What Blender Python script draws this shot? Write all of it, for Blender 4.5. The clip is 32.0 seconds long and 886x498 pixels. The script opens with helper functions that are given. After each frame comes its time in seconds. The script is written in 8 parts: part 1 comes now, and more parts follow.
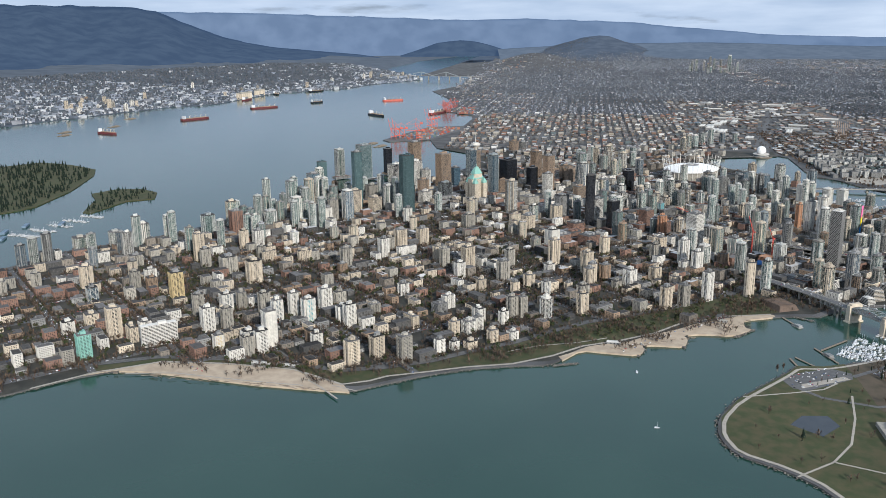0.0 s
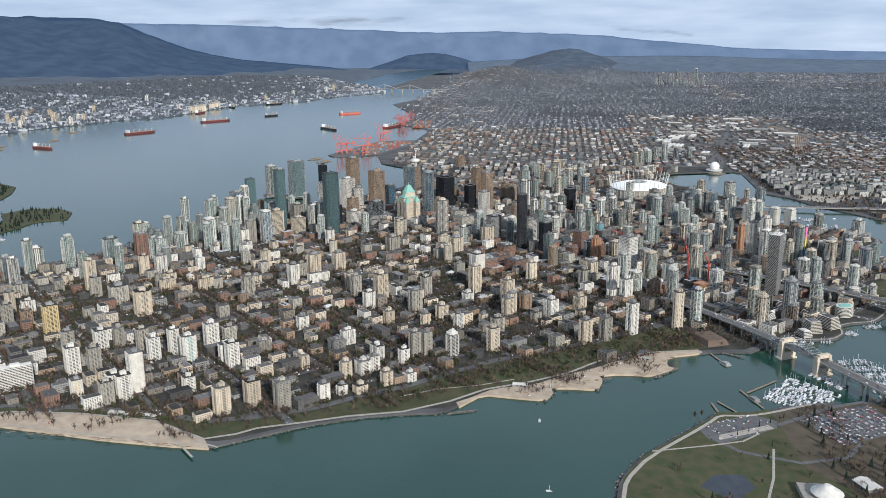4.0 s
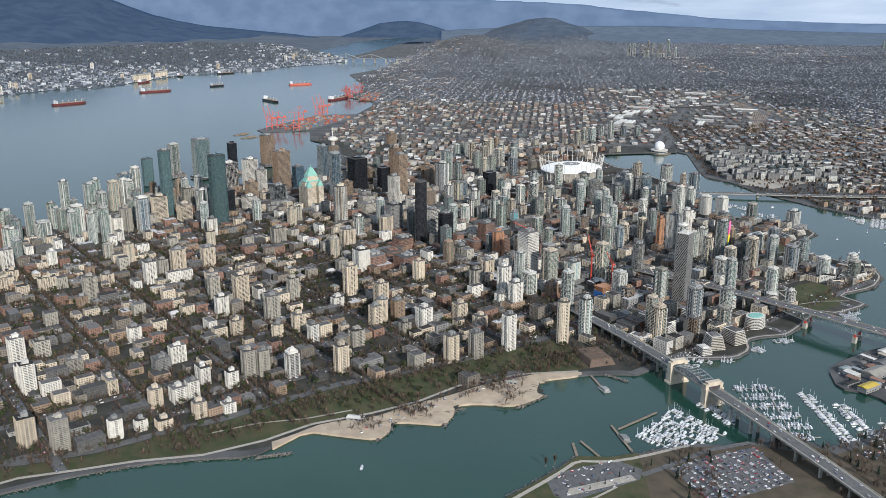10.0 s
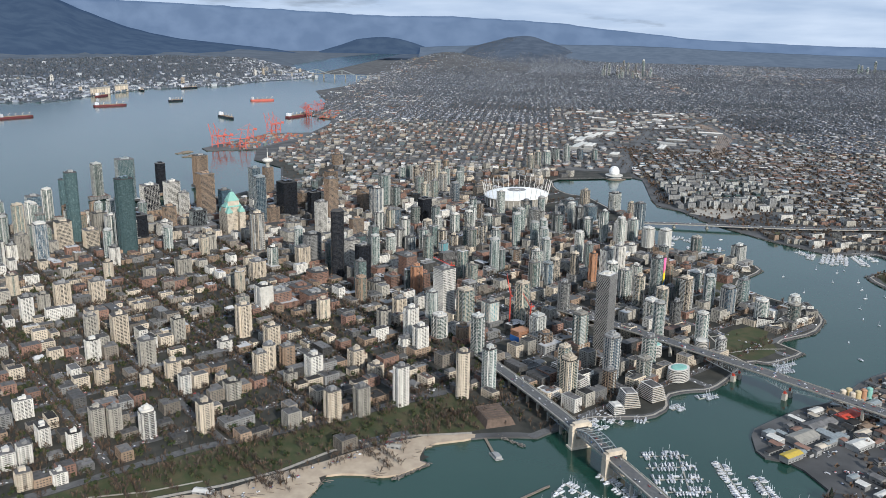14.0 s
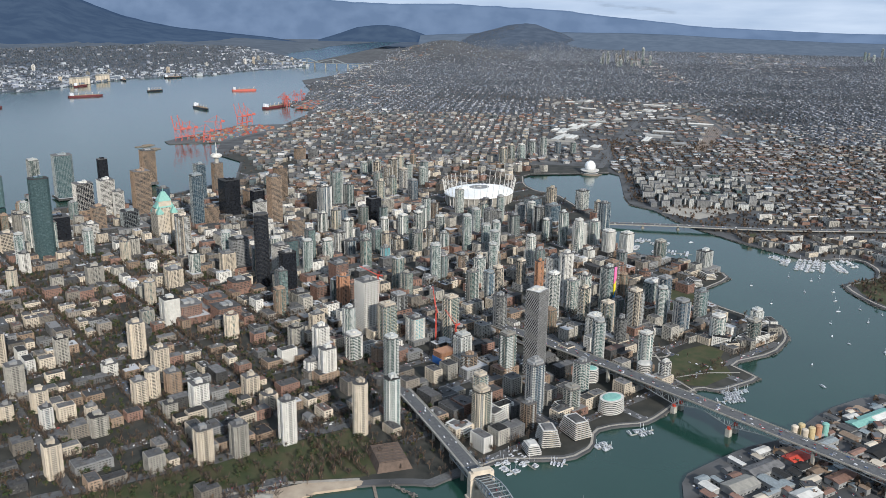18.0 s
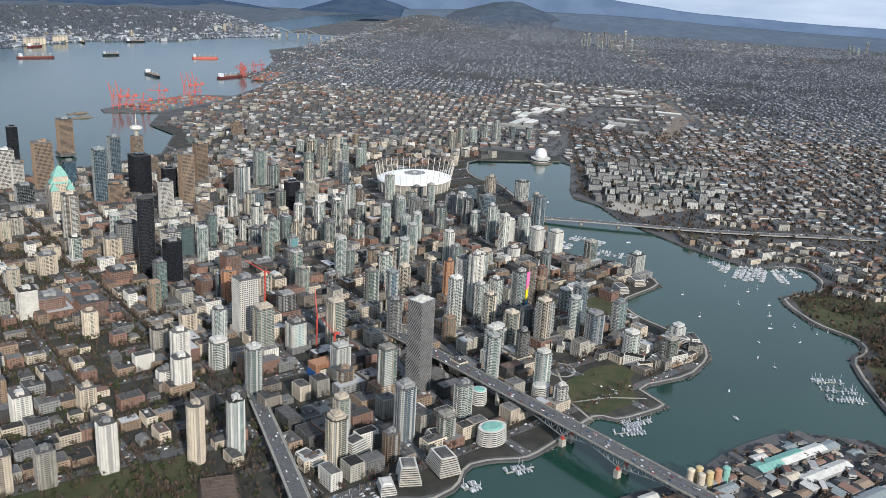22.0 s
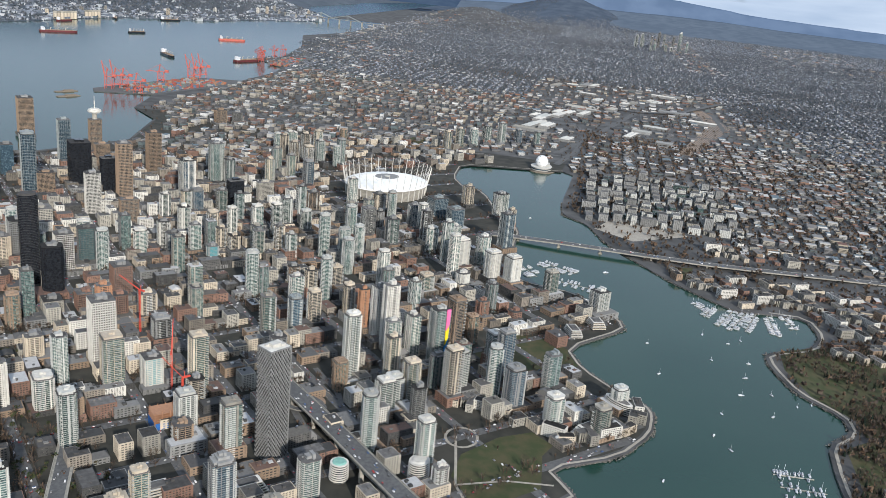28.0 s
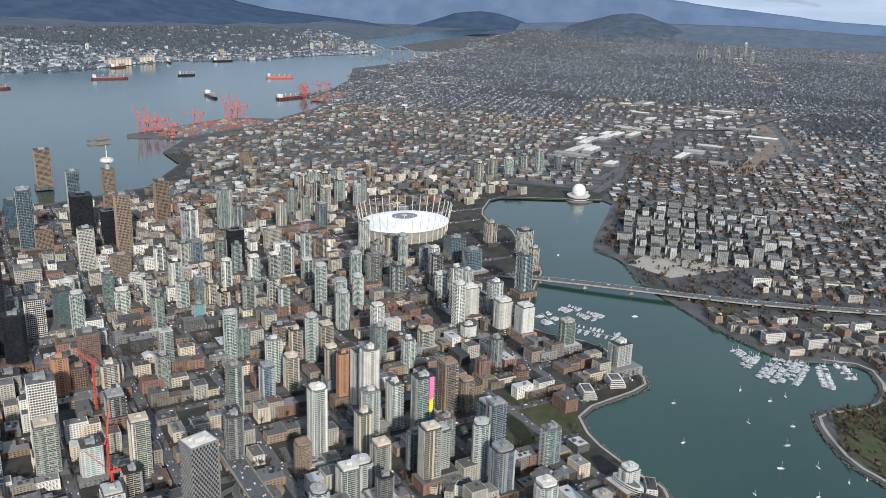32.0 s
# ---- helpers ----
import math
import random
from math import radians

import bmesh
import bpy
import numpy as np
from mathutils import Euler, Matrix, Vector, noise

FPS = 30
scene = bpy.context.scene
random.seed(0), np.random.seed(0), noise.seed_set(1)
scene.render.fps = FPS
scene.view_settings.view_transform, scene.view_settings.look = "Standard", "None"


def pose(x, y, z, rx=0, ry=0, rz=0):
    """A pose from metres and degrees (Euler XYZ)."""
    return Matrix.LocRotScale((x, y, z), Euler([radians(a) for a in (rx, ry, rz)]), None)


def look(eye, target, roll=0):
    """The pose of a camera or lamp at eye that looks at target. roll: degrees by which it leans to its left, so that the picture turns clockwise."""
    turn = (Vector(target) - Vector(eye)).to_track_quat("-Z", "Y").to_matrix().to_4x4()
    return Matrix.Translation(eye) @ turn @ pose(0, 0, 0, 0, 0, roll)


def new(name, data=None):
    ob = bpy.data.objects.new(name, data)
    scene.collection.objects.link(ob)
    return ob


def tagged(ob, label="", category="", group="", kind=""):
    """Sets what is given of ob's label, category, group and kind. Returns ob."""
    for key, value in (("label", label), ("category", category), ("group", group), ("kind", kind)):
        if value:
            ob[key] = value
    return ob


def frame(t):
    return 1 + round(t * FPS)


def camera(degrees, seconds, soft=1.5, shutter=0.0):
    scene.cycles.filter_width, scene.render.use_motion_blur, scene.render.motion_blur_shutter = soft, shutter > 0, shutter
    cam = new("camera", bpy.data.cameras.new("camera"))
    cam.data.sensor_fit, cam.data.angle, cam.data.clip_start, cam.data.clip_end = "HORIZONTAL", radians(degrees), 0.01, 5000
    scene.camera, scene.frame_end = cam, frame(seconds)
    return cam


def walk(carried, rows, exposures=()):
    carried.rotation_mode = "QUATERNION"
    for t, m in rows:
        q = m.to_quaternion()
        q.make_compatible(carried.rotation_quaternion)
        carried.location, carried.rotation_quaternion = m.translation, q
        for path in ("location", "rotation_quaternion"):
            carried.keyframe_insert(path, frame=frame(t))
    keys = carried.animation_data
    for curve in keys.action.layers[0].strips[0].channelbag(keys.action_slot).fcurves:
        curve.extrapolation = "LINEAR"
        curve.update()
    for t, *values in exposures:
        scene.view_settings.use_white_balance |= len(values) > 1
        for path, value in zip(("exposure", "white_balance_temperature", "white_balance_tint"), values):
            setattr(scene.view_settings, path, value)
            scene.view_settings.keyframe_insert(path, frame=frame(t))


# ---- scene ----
# The plan is drawn in true metres (x east, y north, 0 at the stadium) and built at a
# quarter of that size, so that the mountains still lie within reach of the lens.
S = 0.25
LENS = 54.968
PATH = [
    (0, (-890.945, 105.782, 153.287), (-795.617, 122.011, 127.808), -0.61),
    (0.5, (-885.021, 101.832, 152.961), (-789.615, 118.383, 127.983), -1.17),
    (1, (-878.957, 97.626, 152.736), (-783.389, 114.064, 128.313), -1.31),
    (1.5, (-872.810, 93.798, 152.536), (-776.964, 109.434, 128.683), -1.13),
    (2, (-866.560, 89.118, 152.291), (-770.559, 104.016, 128.586), -1.08),
    (2.5, (-860.134, 84.993, 151.984), (-764.141, 99.382, 127.934), -0.91),
    (3, (-854.176, 80.804, 151.807), (-758.154, 94.791, 127.639), -0.69),
    (3.5, (-848.537, 76.338, 151.794), (-752.371, 89.937, 127.977), -0.54),
    (4, (-842.616, 73.032, 151.033), (-746.551, 86.802, 126.913), -0.43),
    (4.5, (-836.578, 68.659, 150.734), (-740.705, 82.199, 125.734), -0.14),
    (5, (-830.519, 64.282, 150.504), (-734.874, 77.651, 124.554), 0.11),
    (5.5, (-824.152, 59.157, 150.838), (-728.662, 72.287, 124.204), 0.02),
    (6, (-818.115, 54.611, 150.839), (-722.689, 67.954, 124.086), -0.06),
    (6.5, (-812.223, 50.195, 150.667), (-716.766, 63.401, 123.953), -0.22),
    (7, (-805.971, 45.861, 150.624), (-710.501, 58.761, 123.809), -0.05),
    (7.5, (-800.171, 41.613, 150.297), (-704.698, 54.264, 123.372), 0.03),
    (8, (-795.112, 37.487, 150.137), (-699.686, 49.969, 122.969), 0.04),
    (8.5, (-789.801, 33.300, 150.466), (-694.366, 45.543, 123.223), -0.01),
    (9, (-784.823, 29.238, 150.547), (-689.225, 41.023, 123.675), 0.04),
    (9.5, (-779.935, 25.259, 150.859), (-684.333, 36.866, 123.924), 0.11),
    (10, (-774.607, 20.926, 151.207), (-679.217, 32.817, 123.649), 0.11),
    (10.5, (-768.937, 16.697, 151.244), (-673.721, 28.703, 123.142), 0.30),
    (11, (-763.528, 12.256, 151.436), (-668.319, 23.909, 123.160), 0.68),
    (11.5, (-757.996, 8.094, 151.605), (-662.656, 19.308, 123.594), 0.64),
    (12, (-752.219, 3.230, 151.763), (-656.881, 14.588, 123.805), 0.20),
    (12.5, (-746.675, -0.551, 151.637), (-651.374, 10.726, 123.522), 0.16),
    (13, (-740.871, -4.814, 151.732), (-645.522, 6.112, 123.641), 0.43),
    (13.5, (-735.642, -9.184, 151.783), (-639.938, 1.289, 124.744), 0.77),
    (14, (-730.053, -13.895, 152.218), (-633.971, -3.729, 126.432), 1.03),
    (14.5, (-724.109, -18.277, 152.067), (-628.133, -8.199, 125.855), 1.16),
    (15, (-716.405, -23.754, 151.337), (-620.536, -13.144, 124.947), 0.94),
    (15.5, (-710.142, -28.409, 151.070), (-614.327, -17.649, 124.540), 0.90),
    (16, (-703.849, -33.024, 150.730), (-608.079, -22.144, 124.090), 0.87),
    (16.5, (-698.834, -37.516, 151.220), (-603.111, -26.738, 124.371), 1.06),
    (17, (-693.177, -42.062, 151.412), (-597.508, -31.126, 124.434), 1.07),
    (17.5, (-687.214, -46.252, 151.272), (-591.629, -35.242, 124.026), 1.11),
    (18, (-681.232, -50.544, 151.461), (-585.620, -39.367, 124.378), 0.87),
    (18.5, (-675.264, -54.850, 151.513), (-579.635, -43.499, 124.561), 0.86),
    (19, (-669.966, -58.953, 151.410), (-574.356, -47.755, 124.328), 0.93),
    (19.5, (-664.142, -63.591, 151.546), (-568.552, -52.692, 124.275), 1.09),
    (20, (-658.112, -68.259, 151.654), (-562.560, -57.653, 124.136), 1.29),
    (20.5, (-651.703, -72.906, 151.524), (-556.120, -62.581, 124.005), 1.44),
    (21, (-646.001, -77.248, 151.398), (-550.421, -67.202, 123.766), 1.74),
    (21.5, (-640.490, -81.461, 151.471), (-545.114, -71.776, 123.017), 2.60),
    (22, (-634.762, -86.251, 151.412), (-539.699, -77.071, 121.766), 3.36),
    (22.5, (-628.719, -90.732, 151.483), (-534.001, -81.854, 120.666), 3.85),
    (23, (-622.408, -95.182, 151.708), (-528.040, -86.195, 119.869), 4.07),
    (23.5, (-616.383, -99.381, 152.035), (-522.408, -89.988, 119.164), 4.25),
    (24, (-610.632, -103.544, 152.440), (-517.092, -93.897, 118.421), 4.73),
    (24.5, (-604.893, -107.490, 152.280), (-511.674, -97.763, 117.415), 5.33),
    (25, (-599.670, -112.452, 151.814), (-506.619, -102.328, 116.614), 5.59),
    (25.5, (-593.750, -116.477, 151.829), (-500.857, -105.828, 116.370), 5.64),
    (26, (-587.953, -119.737, 152.510), (-494.745, -108.584, 118.044), 5.21),
    (26.5, (-581.764, -123.203, 152.881), (-487.638, -111.329, 121.270), 4.04),
    (27, (-574.553, -128.463, 151.176), (-480.301, -115.502, 120.376), 4.70),
    (27.5, (-568.463, -132.281, 151.244), (-474.375, -118.121, 120.474), 5.30),
    (28, (-562.595, -135.940, 151.410), (-468.741, -120.601, 120.490), 5.78),
    (28.5, (-555.746, -138.950, 152.471), (-461.975, -122.179, 122.044), 3.82),
    (29, (-550.482, -141.897, 152.572), (-456.729, -124.099, 122.676), 2.96),
    (29.5, (-545.058, -145.140, 152.666), (-451.236, -126.419, 123.562), 2.48),
    (30, (-538.821, -148.445, 152.796), (-445.258, -128.337, 123.788), 2.08),
    (30.5, (-532.495, -151.591, 152.690), (-439.304, -129.919, 123.606), 2.08),
    (31, (-526.404, -154.726, 152.643), (-433.527, -131.779, 123.533), 2.10),
    (31.5, (-520.022, -157.754, 152.661), (-427.291, -134.032, 123.708), 1.88),
    (32, (-513.782, -160.972, 152.634), (-421.153, -136.691, 123.819), 2.05),
]

cam = camera(LENS, 32.0, soft=0.7)
walk(cam, [(t, look(eye, target, roll)) for t, eye, target, roll in PATH], [(0.0, 0.04, 6170, 10), (14.0, 0.03, 6170, 10), (20.0, 0.0, 6190, 10), (24.0, 0.1, 6260, 10), (26.0, 0.12, 6300, 10), (29.0, 0.0, 6190, 10), (32.0, 0.0, 6170, 10)])

# ---- light ----
SUN_AZ, SUN_EL = 238.0, 25.0      # compass bearing and height of the veiled sun
world = bpy.data.worlds.new("sky")
scene.world = world
world.use_nodes = True
wn, wl = world.node_tree.nodes, world.node_tree.links
wn.clear()
sky = wn.new("ShaderNodeTexSky")
sky.sky_type = "NISHITA"
sky.sun_disc = False
sky.sun_elevation, sky.sun_rotation = radians(SUN_EL), radians(SUN_AZ)
sky.air_density, sky.dust_density, sky.ozone_density = 1.0, 2.5, 1.5
geo = wn.new("ShaderNodeTexCoord")
stretch = wn.new("ShaderNodeMapping")
stretch.inputs["Scale"].default_value = (2.2, 2.2, 15.0)
cloud = wn.new("ShaderNodeTexNoise")
cloud.inputs["Scale"].default_value, cloud.inputs["Detail"].default_value = 2.2, 7.0
cloud.inputs["Roughness"].default_value = 0.6
ramp = wn.new("ShaderNodeValToRGB")
ramp.color_ramp.elements[0].position, ramp.color_ramp.elements[1].position = 0.08, 0.36
tint = wn.new("ShaderNodeValToRGB")
tint.color_ramp.elements[0].color = (13.6, 17.0, 22.0, 1)
tint.color_ramp.elements[1].color = (20.0, 23.0, 27.2, 1)
tint.color_ramp.elements[0].position, tint.color_ramp.elements[1].position = 0.3, 0.75
cloud2 = wn.new("ShaderNodeTexNoise")
cloud2.inputs["Scale"].default_value, cloud2.inputs["Detail"].default_value = 4.5, 6.0
mixer = wn.new("ShaderNodeMix")
mixer.data_type = "RGBA"
back = wn.new("ShaderNodeBackground")
back.inputs["Strength"].default_value = 0.0325
out = wn.new("ShaderNodeOutputWorld")
wl.new(geo.outputs["Generated"], stretch.inputs["Vector"])
wl.new(stretch.outputs["Vector"], cloud.inputs["Vector"])
wl.new(stretch.outputs["Vector"], cloud2.inputs["Vector"])
wl.new(cloud.outputs["Fac"], ramp.inputs["Fac"])
wl.new(cloud2.outputs["Fac"], tint.inputs["Fac"])
wl.new(ramp.outputs["Color"], mixer.inputs["Factor"])
wl.new(sky.outputs["Color"], mixer.inputs["A"])
wl.new(tint.outputs["Color"], mixer.inputs["B"])
wl.new(mixer.outputs["Result"], back.inputs["Color"])
wl.new(back.outputs["Background"], out.inputs["Surface"])

lamp = bpy.data.lights.new("sun", "SUN")
lamp.energy, lamp.angle, lamp.color = 5.0, radians(2), (1.0, 0.93, 0.825)
sun = new("sun", lamp)
a, e = radians(SUN_AZ), radians(SUN_EL)
sun.matrix_basis = look((0, 0, 0), (-math.sin(a) * math.cos(e), -math.cos(a) * math.cos(e), -math.sin(e)))


# ---- materials ----
def mat(name, base, alt=None, scale=1.0, rough=0.8, metal=0.0, jitter=0.0, bump=0.0, grime=0.15, spec=0.4, panes=None):
    """base and alt mix by noise (panes: the tone of drawn blinds and of sky reflections painted into some of the glass)
    of `scale` per metre; jitter varies lightness from object to object.
    """
    m = bpy.data.materials.new(name)
    m.use_nodes = True
    n, l = m.node_tree.nodes, m.node_tree.links
    b = n["Principled BSDF"]
    b.inputs["Roughness"].default_value, b.inputs["Metallic"].default_value = rough, metal
    b.inputs["Specular IOR Level"].default_value = spec
    tc = n.new("ShaderNodeTexCoord")
    no = n.new("ShaderNodeTexNoise")
    no.inputs["Scale"].default_value, no.inputs["Detail"].default_value = scale / S, 5.0
    l.new(tc.outputs["Object"], no.inputs["Vector"])
    mx = n.new("ShaderNodeMix")
    mx.data_type = "RGBA"
    alt = alt or tuple(c * 0.8 for c in base)
    mx.inputs["A"].default_value, mx.inputs["B"].default_value = (*base, 1), (*alt, 1)
    rp = n.new("ShaderNodeValToRGB")
    rp.color_ramp.elements[0].position, rp.color_ramp.elements[1].position = 0.38, 0.62
    l.new(no.outputs["Fac"], rp.inputs["Fac"])
    l.new(rp.outputs["Color"], mx.inputs["Factor"])
    col = mx.outputs["Result"]
    if panes:
        # pale cells: drawn blinds, plus sky reflections put into the glass colour
        cell = n.new("ShaderNodeTexVoronoi")
        cell.inputs["Scale"].default_value = 0.34 / S
        l.new(tc.outputs["Object"], cell.inputs["Vector"])
        pale_pane = n.new("ShaderNodeMapRange")
        pale_pane.inputs["From Min"].default_value, pale_pane.inputs["From Max"].default_value = 0.55, 0.95
        pale_pane.inputs["To Max"].default_value = 0.85
        l.new(cell.outputs["Color"], pale_pane.inputs["Value"])
        pm = n.new("ShaderNodeMix")
        pm.data_type = "RGBA"
        l.new(pale_pane.outputs["Result"], pm.inputs["Factor"])
        l.new(col, pm.inputs["A"])
        pm.inputs["B"].default_value = (*panes, 1)
        col = pm.outputs["Result"]
    big = n.new("ShaderNodeTexNoise")
    big.inputs["Scale"].default_value, big.inputs["Detail"].default_value = scale * 0.13 / S, 4.0
    l.new(tc.outputs["Object"], big.inputs["Vector"])
    hs = n.new("ShaderNodeHueSaturation")
    l.new(col, hs.inputs["Color"])
    mr = n.new("ShaderNodeMapRange")
    mr.inputs["To Min"].default_value, mr.inputs["To Max"].default_value = 1 - grime, 1 + grime
    l.new(big.outputs["Fac"], mr.inputs["Value"])
    val = mr.outputs["Result"]
    if jitter:
        oi = n.new("ShaderNodeObjectInfo")
        jr = n.new("ShaderNodeMapRange")
        jr.inputs["To Min"].default_value, jr.inputs["To Max"].default_value = 1 - jitter, 1 + jitter
        l.new(oi.outputs["Random"], jr.inputs["Value"])
        mu = n.new("ShaderNodeMath")
        mu.operation = "MULTIPLY"
        l.new(val, mu.inputs[0])
        l.new(jr.outputs["Result"], mu.inputs[1])
        val = mu.outputs["Value"]
    l.new(val, hs.inputs["Value"])
    l.new(hs.outputs["Color"], b.inputs["Base Color"])
    if bump:
        bp = n.new("ShaderNodeBump")
        bp.inputs["Strength"].default_value = bump
        bp.inputs["Distance"].default_value = 0.5 * S
        l.new(no.outputs["Fac"], bp.inputs["Height"])
        l.new(bp.outputs["Normal"], b.inputs["Normal"])
    return m


def island_mat(name, colours, rough=0.85, spec=0.3):
    """Each loose piece of a mesh takes one of the colours."""
    m = bpy.data.materials.new(name)
    m.use_nodes = True
    n, l = m.node_tree.nodes, m.node_tree.links
    b = n["Principled BSDF"]
    b.inputs["Roughness"].default_value = rough
    b.inputs["Specular IOR Level"].default_value = spec
    g = n.new("ShaderNodeNewGeometry")
    rp = n.new("ShaderNodeValToRGB")
    rp.color_ramp.interpolation = "CONSTANT"
    els = rp.color_ramp.elements
    els[1].position = 0.999
    els[0].color = els[1].color = (*colours[0], 1)
    for i, c in enumerate(colours[1:], 1):
        els.new(i / len(colours)).color = (*c, 1)
    l.new(g.outputs["Random Per Island"], rp.inputs["Fac"])
    tc = n.new("ShaderNodeTexCoord")
    no = n.new("ShaderNodeTexNoise")
    no.inputs["Scale"].default_value = 0.3 / S
    l.new(tc.outputs["Object"], no.inputs["Vector"])
    mr = n.new("ShaderNodeMapRange")
    mr.inputs["To Min"].default_value, mr.inputs["To Max"].default_value = 0.75, 1.25
    l.new(no.outputs["Fac"], mr.inputs["Value"])
    hs = n.new("ShaderNodeHueSaturation")
    l.new(rp.outputs["Color"], hs.inputs["Color"])
    l.new(mr.outputs["Result"], hs.inputs["Value"])
    l.new(hs.outputs["Color"], b.inputs["Base Color"])
    return m


def water_mat(name, deep, shallow, rough):
    m = mat(name, deep, shallow, 0.004, rough, spec=0.42, grime=0.1)
    n, l = m.node_tree.nodes, m.node_tree.links
    b = n["Principled BSDF"]
    tc = n.new("ShaderNodeTexCoord")
    no = n.new("ShaderNodeTexNoise")
    no.inputs["Scale"].default_value, no.inputs["Detail"].default_value = 0.08 / S, 8.0
    bp = n.new("ShaderNodeBump")
    bp.inputs["Strength"].default_value, bp.inputs["Distance"].default_value = 0.2, 0.6 * S
    l.new(tc.outputs["Object"], no.inputs["Vector"])
    l.new(no.outputs["Fac"], bp.inputs["Height"])
    l.new(bp.outputs["Normal"], b.inputs["Normal"])
    return m


M = {
    "sea": water_mat("sea_water", (0.012, 0.043, 0.032), (0.016, 0.05, 0.037), 0.13),
    "urban": mat("urban_ground", (0.026, 0.027, 0.022), (0.048, 0.045, 0.037), 0.035, 0.95, grime=0.35),
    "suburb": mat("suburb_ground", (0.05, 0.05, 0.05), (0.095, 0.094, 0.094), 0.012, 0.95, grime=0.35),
    # far copy of the suburb ground, lightened and blued to stand for haze
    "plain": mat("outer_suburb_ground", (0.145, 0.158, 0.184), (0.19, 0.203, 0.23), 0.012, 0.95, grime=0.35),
    "road": mat("asphalt", (0.085, 0.085, 0.087), (0.115, 0.114, 0.112), 0.2, 0.9),
    "path": mat("pale_path", (0.36, 0.33, 0.28), (0.3, 0.27, 0.23), 0.2, 0.9),
    "sand": mat("beach_sand", (0.42, 0.34, 0.25), (0.34, 0.27, 0.2), 0.06, 0.95, bump=0.3),
    "grass": mat("park_grass", (0.037, 0.048, 0.017), (0.066, 0.06, 0.028), 0.05, 0.95, grime=0.3),
    "rock": mat("shore_rock", (0.17, 0.155, 0.135), (0.07, 0.065, 0.06), 0.3, 0.9, bump=0.6),
    # woods across the inlet: blue distance haze is mixed into the base colour
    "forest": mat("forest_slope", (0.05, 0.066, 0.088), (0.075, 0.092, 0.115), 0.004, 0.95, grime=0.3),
    "concrete": mat("concrete", (0.335, 0.315, 0.27), (0.255, 0.24, 0.21), 0.15, 0.85, jitter=0.25),
    "beige": mat("beige_concrete", (0.51, 0.44, 0.345), (0.41, 0.355, 0.28), 0.12, 0.85, jitter=0.2),
    "white": mat("white_paint", (0.6, 0.58, 0.53), (0.48, 0.46, 0.42), 0.12, 0.75, jitter=0.12),
    "grey": mat("grey_panel", (0.24, 0.24, 0.235), (0.185, 0.185, 0.18), 0.12, 0.75, jitter=0.25),
    "brick": mat("red_brick", (0.23, 0.13, 0.097), (0.17, 0.105, 0.08), 0.3, 0.9, jitter=0.2),
    "brown": mat("brown_stone", (0.28, 0.2, 0.14), (0.22, 0.16, 0.113), 0.2, 0.9, jitter=0.2),
    "glass": mat("green_glass", (0.062, 0.1, 0.095), (0.035, 0.058, 0.058), 0.3, 0.12, jitter=0.5, spec=1.0, panes=(0.22, 0.29, 0.265)),
    "bluegl": mat("blue_glass", (0.04, 0.07, 0.095), (0.03, 0.05, 0.07), 0.3, 0.13, jitter=0.3, spec=0.8, panes=(0.13, 0.19, 0.23)),
    "tealgl": mat("teal_glass", (0.07, 0.112, 0.118), (0.048, 0.082, 0.088), 0.3, 0.12, jitter=0.3, spec=0.9, panes=(0.13, 0.185, 0.19)),
    "window": mat("window_glass", (0.022, 0.026, 0.028), (0.06, 0.062, 0.062), 0.4, 0.2, jitter=0.4, spec=0.7, panes=(0.2, 0.19, 0.17)),
    "black": mat("black_glass", (0.012, 0.014, 0.018), (0.02, 0.022, 0.026), 0.2, 0.12, spec=0.6),
    "slab": mat("slab_edge", (0.45, 0.45, 0.42), (0.36, 0.36, 0.34), 0.15, 0.8, jitter=0.25),
    "taupe": mat("taupe_stucco", (0.2, 0.175, 0.145), (0.15, 0.132, 0.112), 0.15, 0.9, jitter=0.4),
    "charcoal": mat("dark_cladding", (0.1, 0.098, 0.096), (0.07, 0.069, 0.068), 0.2, 0.8, jitter=0.5),
    "roof": mat("flat_roof", (0.095, 0.092, 0.09), (0.06, 0.058, 0.057), 0.12, 0.95, jitter=0.8),
    "membrane": mat("white_membrane", (0.8, 0.8, 0.79), (0.72, 0.72, 0.71), 0.05, 0.6),
    "copper": mat("green_copper", (0.22, 0.42, 0.36), (0.17, 0.35, 0.3), 0.3, 0.7),
    "steel": mat("painted_steel", (0.3, 0.33, 0.33), (0.24, 0.26, 0.26), 0.3, 0.6, 0.3),
    # duller than the plain red: port haze is put into this colour
    "crane_red": mat("faded_red_paint", (0.5, 0.12, 0.09), (0.42, 0.1, 0.08), 0.3, 0.7),
    "red": mat("red_paint", (0.55, 0.075, 0.045), (0.48, 0.06, 0.04), 0.3, 0.6),
    "hull": mat("red_hull", (0.13, 0.028, 0.032), (0.1, 0.024, 0.028), 0.1, 0.6),
    "boat": mat("boat_white", (0.68, 0.68, 0.69), (0.42, 0.44, 0.48), 0.35, 0.4, jitter=0.25),
    "wood": mat("wharf_wood", (0.22, 0.18, 0.14), (0.16, 0.13, 0.1), 0.3, 0.9),
    "orange": mat("orange_frame", (0.4, 0.21, 0.12), (0.33, 0.18, 0.11), 0.3, 0.8),
    "teal": mat("teal_panel", (0.1, 0.3, 0.33), (0.08, 0.24, 0.27), 0.3, 0.6),
    "pond": mat("pond_water", (0.02, 0.025, 0.03), (0.03, 0.035, 0.04), 0.05, 0.15),
}


